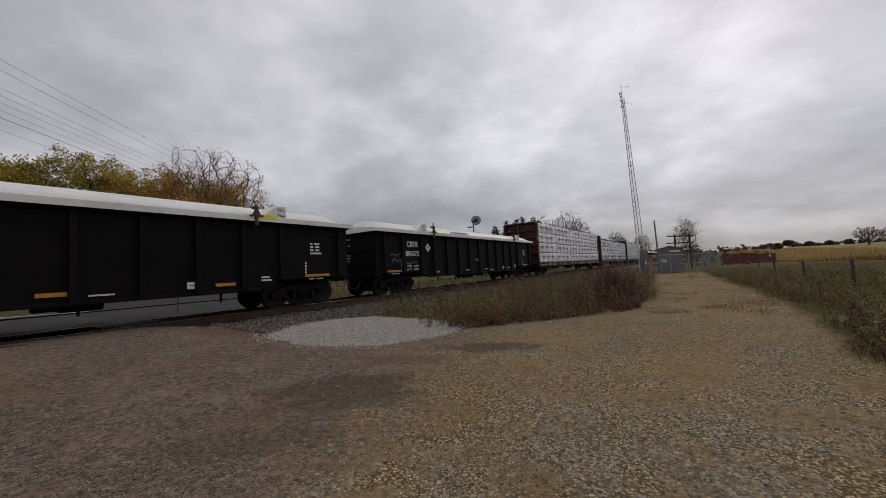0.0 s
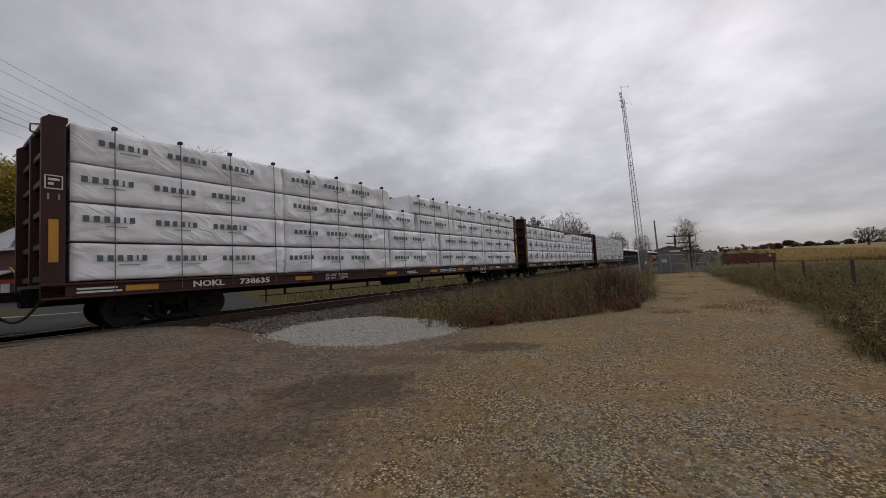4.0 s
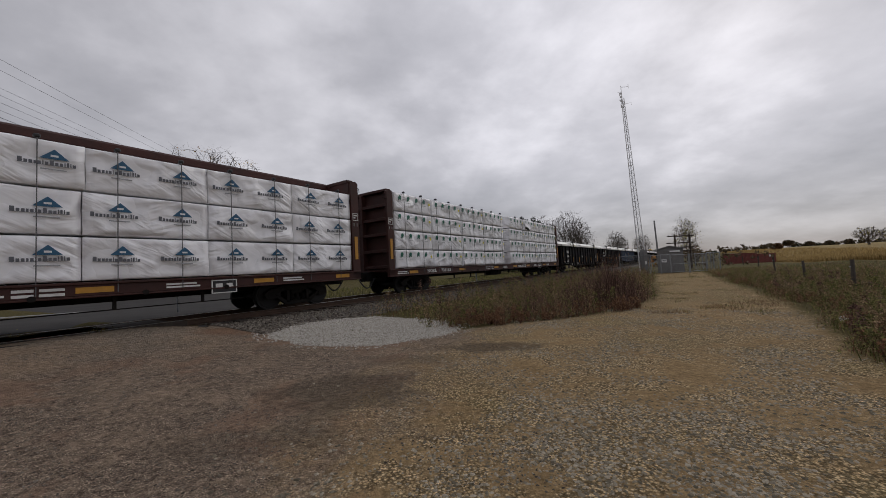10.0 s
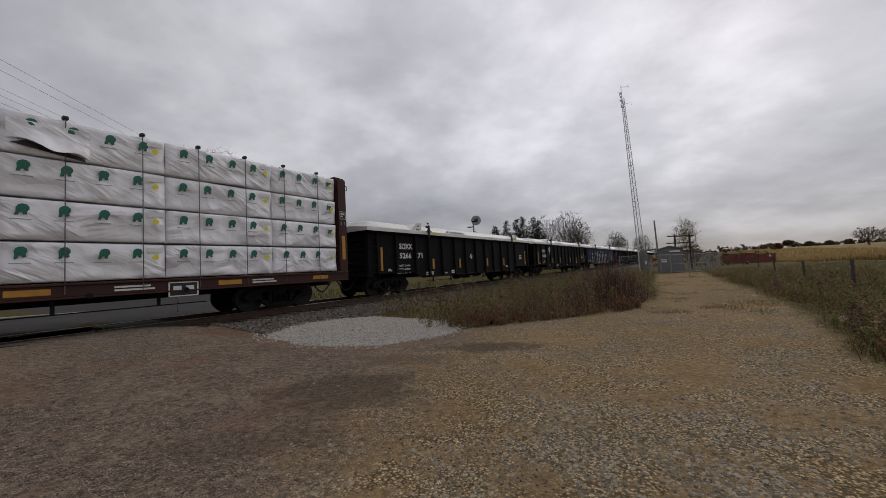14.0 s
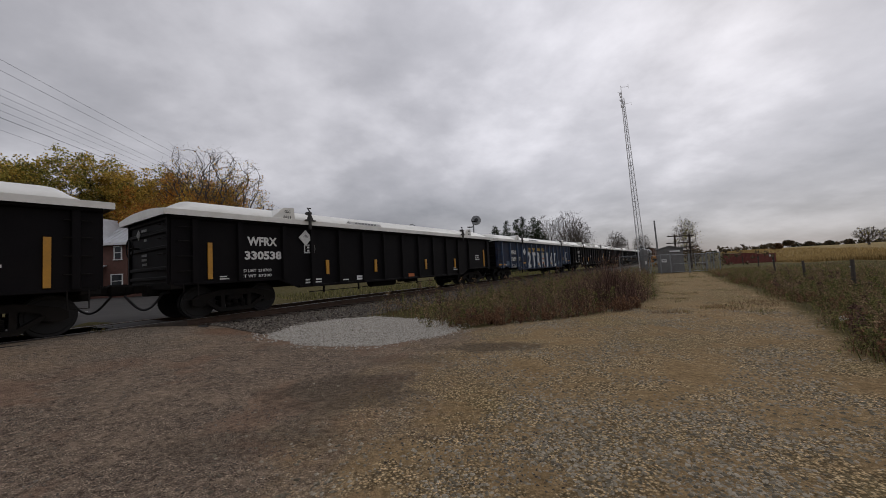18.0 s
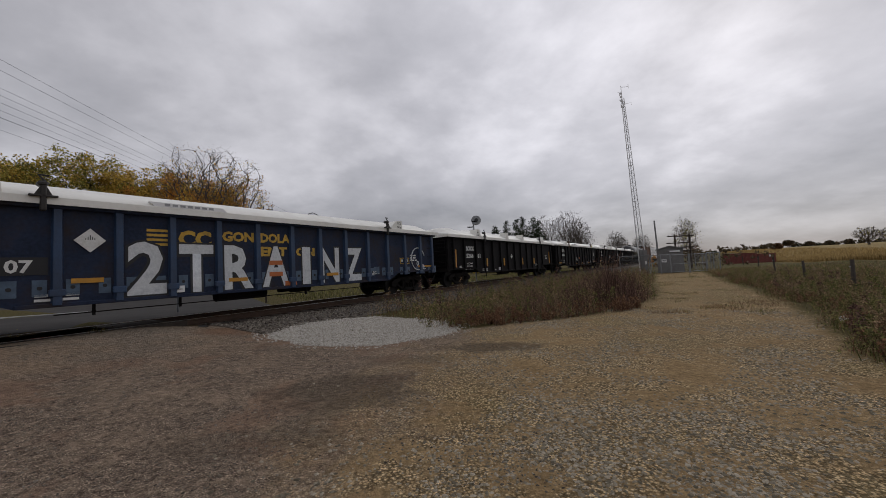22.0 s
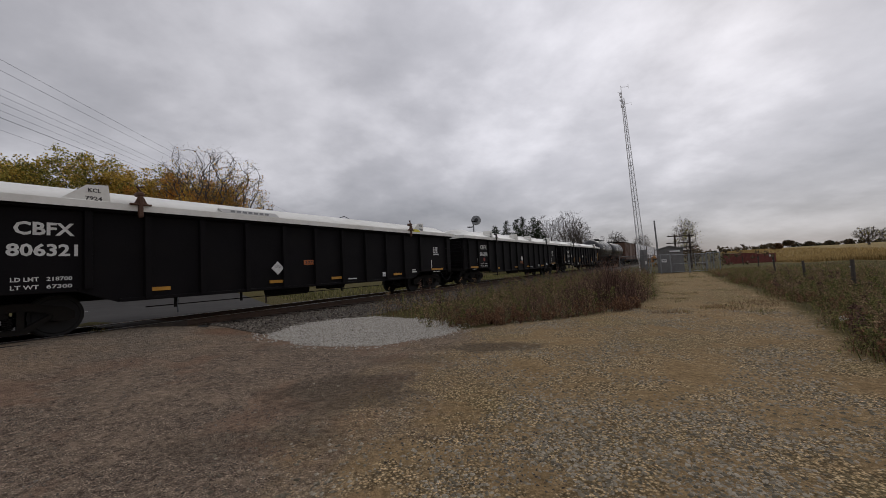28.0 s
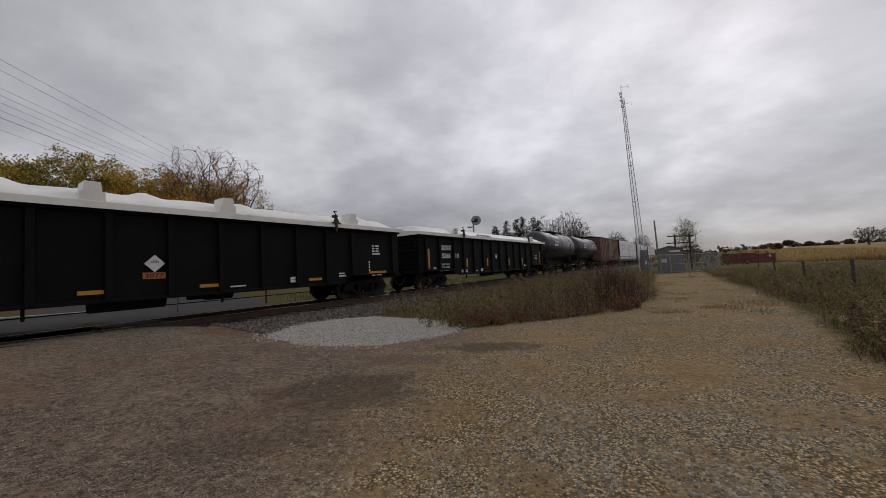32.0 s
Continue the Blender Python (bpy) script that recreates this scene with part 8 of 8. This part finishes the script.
def build_field_fence():
    rnd = random.Random(9)
    spots = [(13.79, 12.45, 1.05), (17.9, 18.3, 0.95), (24.57, 27.36, 1.25), (31.8, 37.2, 1.15), (42.0, 51.6, 1.25), (10.6, 7.4, 1.0)]
    prev = None
    for x, y, h in sorted(spots, key=lambda q: q[1]):
        t = root("fence_post", "weathered round wooden field fence post", "fence post", "field fence", at=pose(x, y, gz(x, y), rnd.uniform(-3, 3), rnd.uniform(-5, 5), 0))
        s = Shape().cyl((0, 0, -0.2), (0, 0, h), 0.062, 0.055, n=9)
        part("post", s, M["post_wood"], t)
        part("staple", Shape().box(-0.1, -0.07, -0.02, 0.02, h * 0.75, h * 0.78), M["galv"], t)
        if prev:
            for k, f in enumerate((0.35, 0.6, 0.88)):
                a = Vector((prev[0], prev[1], gz(prev[0], prev[1]) + prev[2] * f)); b = Vector((x, y, gz(x, y) + h * f))
                thing("fence_wire", Shape().tube([a, (a + b) / 2 - Vector((0, 0, 0.04)), b], 0.003, 4), M["rail"], "thin rusty fence wire between posts", "fence wire", "field fence wires")
        prev = (x, y, h)


build_field_fence()


def build_container():
    a = Vector((70.3, 90.0))
    z = gz(75, 90) - 0.3
    t = root("red_container", "faded red ribbed steel container in the field", "container", at=pose(a.x, a.y, 0, 0, 0, 0))
    for x0, x1 in ((0, 6.6), (6.8, 11.1)):
        z1 = 1.6 - x0 * 0.045
        part("body", Shape().box(x0, x1, 0, 2.4, min(z, -0.9), z1, 0.03), M["container"], t)
        x = x0 + 0.15
        while x < x1 - 0.1:
            part("rib", Shape().box(x, x + 0.12, -0.05, 0, min(z, -0.8), z1 - 0.1), M["container"], t)
            x += 0.32
        part("top_rail", Shape().box(x0, x1, -0.07, 0.02, z1 - 0.12, z1), M["container"], t)
    part("notice", Shape().box(9.4, 9.8, -0.08, -0.06, 0.5, 0.9), M["sign_white"], t)


build_container()


def build_far_land():
    """Tree belts and shrubs on the skyline, corn along the hill's edge."""
    rng = np.random.default_rng(77)

    def belt(name, line, n, h0, h1, size, mats, label, seed):
        r = np.random.default_rng(seed)
        cs = []
        for (xa, ya), (xb, yb) in zip(line[:-1], line[1:]):
            for k in range(n):
                f = r.uniform(0, 1)
                x, y = xa + (xb - xa) * f + r.normal(0, 3), ya + (yb - ya) * f + r.normal(0, 6)
                h = r.uniform(h0, h1)
                for _ in range(10):
                    cs.append(Vector((x + r.normal(0, h * 0.22), y + r.normal(0, h * 0.22), gz(x, y) + h * r.uniform(0.1, 1.0))))
        ob = part(name, leaf_mesh(name, cs, 7, size * 1.1, size, mats, seed), None, None)
        tagged(ob, label, "far woods", kind="stuff")
    g, o, ru = M["leaf_green"], M["leaf_gold"], M["leaf_rust"]
    dk = leaf_material("far_dull_woods", (0.11, 0.085, 0.052), 0.4, (0.13, 0.09, 0.05))
    belt("far_woods", [(150, 330), (205, 320), (260, 310), (330, 305), (420, 300)], 60, 1.2, 3.6, 0.6, [dk, dk, M["needle"]], "dull autumn woods on the skyline", 5)
    belt("far_woods", [(60, 240), (110, 250), (160, 260)], 40, 4, 7, 1.0, [dk, ru, dk], "dull autumn woods beyond the compound", 6)
    belt("far_woods", [(20, 130), (60, 150), (100, 175)], 26, 3, 6.5, 0.7, [dk, dk, o], "dull autumn woods beyond the track", 8)
    belt("shrubs", [(40, 62), (47, 64)], 9, 2.0, 3.9, 0.3, [dk, dk], "dull brown shrubs behind the fence", 9)
    belt("shrubs", [(32.5, 60), (33.6, 60)], 2, 1.6, 3.0, 0.22, [dk, ru], "orange shrub beside the mast", 10)
    belt("hedge", [(-90, 62), (-60, 60), (-30, 64), (-8, 72), (8, 80)], 26, 2.5, 6, 0.5, [dk, g, o], "mixed autumn hedge behind the house", 12)
    for i, (x, y, h) in enumerate(((283, 300, 5.0), (262, 300, 2.6), (300, 300, 3.0), (316, 300, 3.2), (332, 300, 3.6))):
        leafy_tree("skyline_tree", x, y, h, "rounded autumn tree on the skyline", [dk], 80 + i, per=12, leaf=0.6, puff=1.1, trunk=0.35, group="skyline trees")
    # corn stalks along the near edge of the field
    n = 26000
    y2 = 34 + 230 * rng.uniform(0, 1, n) ** 1.6
    x2 = 0.68 * y2 + 20.5 + 26 * rng.uniform(0, 1, n) ** 2
    blades("corn_stalks", np.stack([x2, y2, ground_z(x2, y2)], 1), rng.uniform(0.5, 1.0, len(x2)), np.full(len(x2), 0.05), M["corn"], "ripe golden corn standing in the field", "corn", seed=140)


build_far_land()


# ---------------------------------------------------------------- what moves
def motions():
    times = [0, 0.5] + list(range(1, 32)) + [31.5, 32.0]
    for car, u in CARS:
        walk(car, [(t, car_pose(u, t)) for t in times])
    steps = [k / 15 for k in range(0, 481)]
    for dx, wheels in AXLES.items():
        rows = [(t, pose(dx, 0, WHEEL_R) @ Euler((0, (run(t) - run(0)) / WHEEL_R, 0)).to_matrix().to_4x4()) for t in steps]
        walk(wheels[0], rows)
        act, slot = wheels[0].animation_data.action, wheels[0].animation_data.action_slot
        for w in wheels[1:]:
            w.rotation_mode = "QUATERNION"
            w.animation_data_create()
            w.animation_data.action, w.animation_data.action_slot = act, slot


motions()
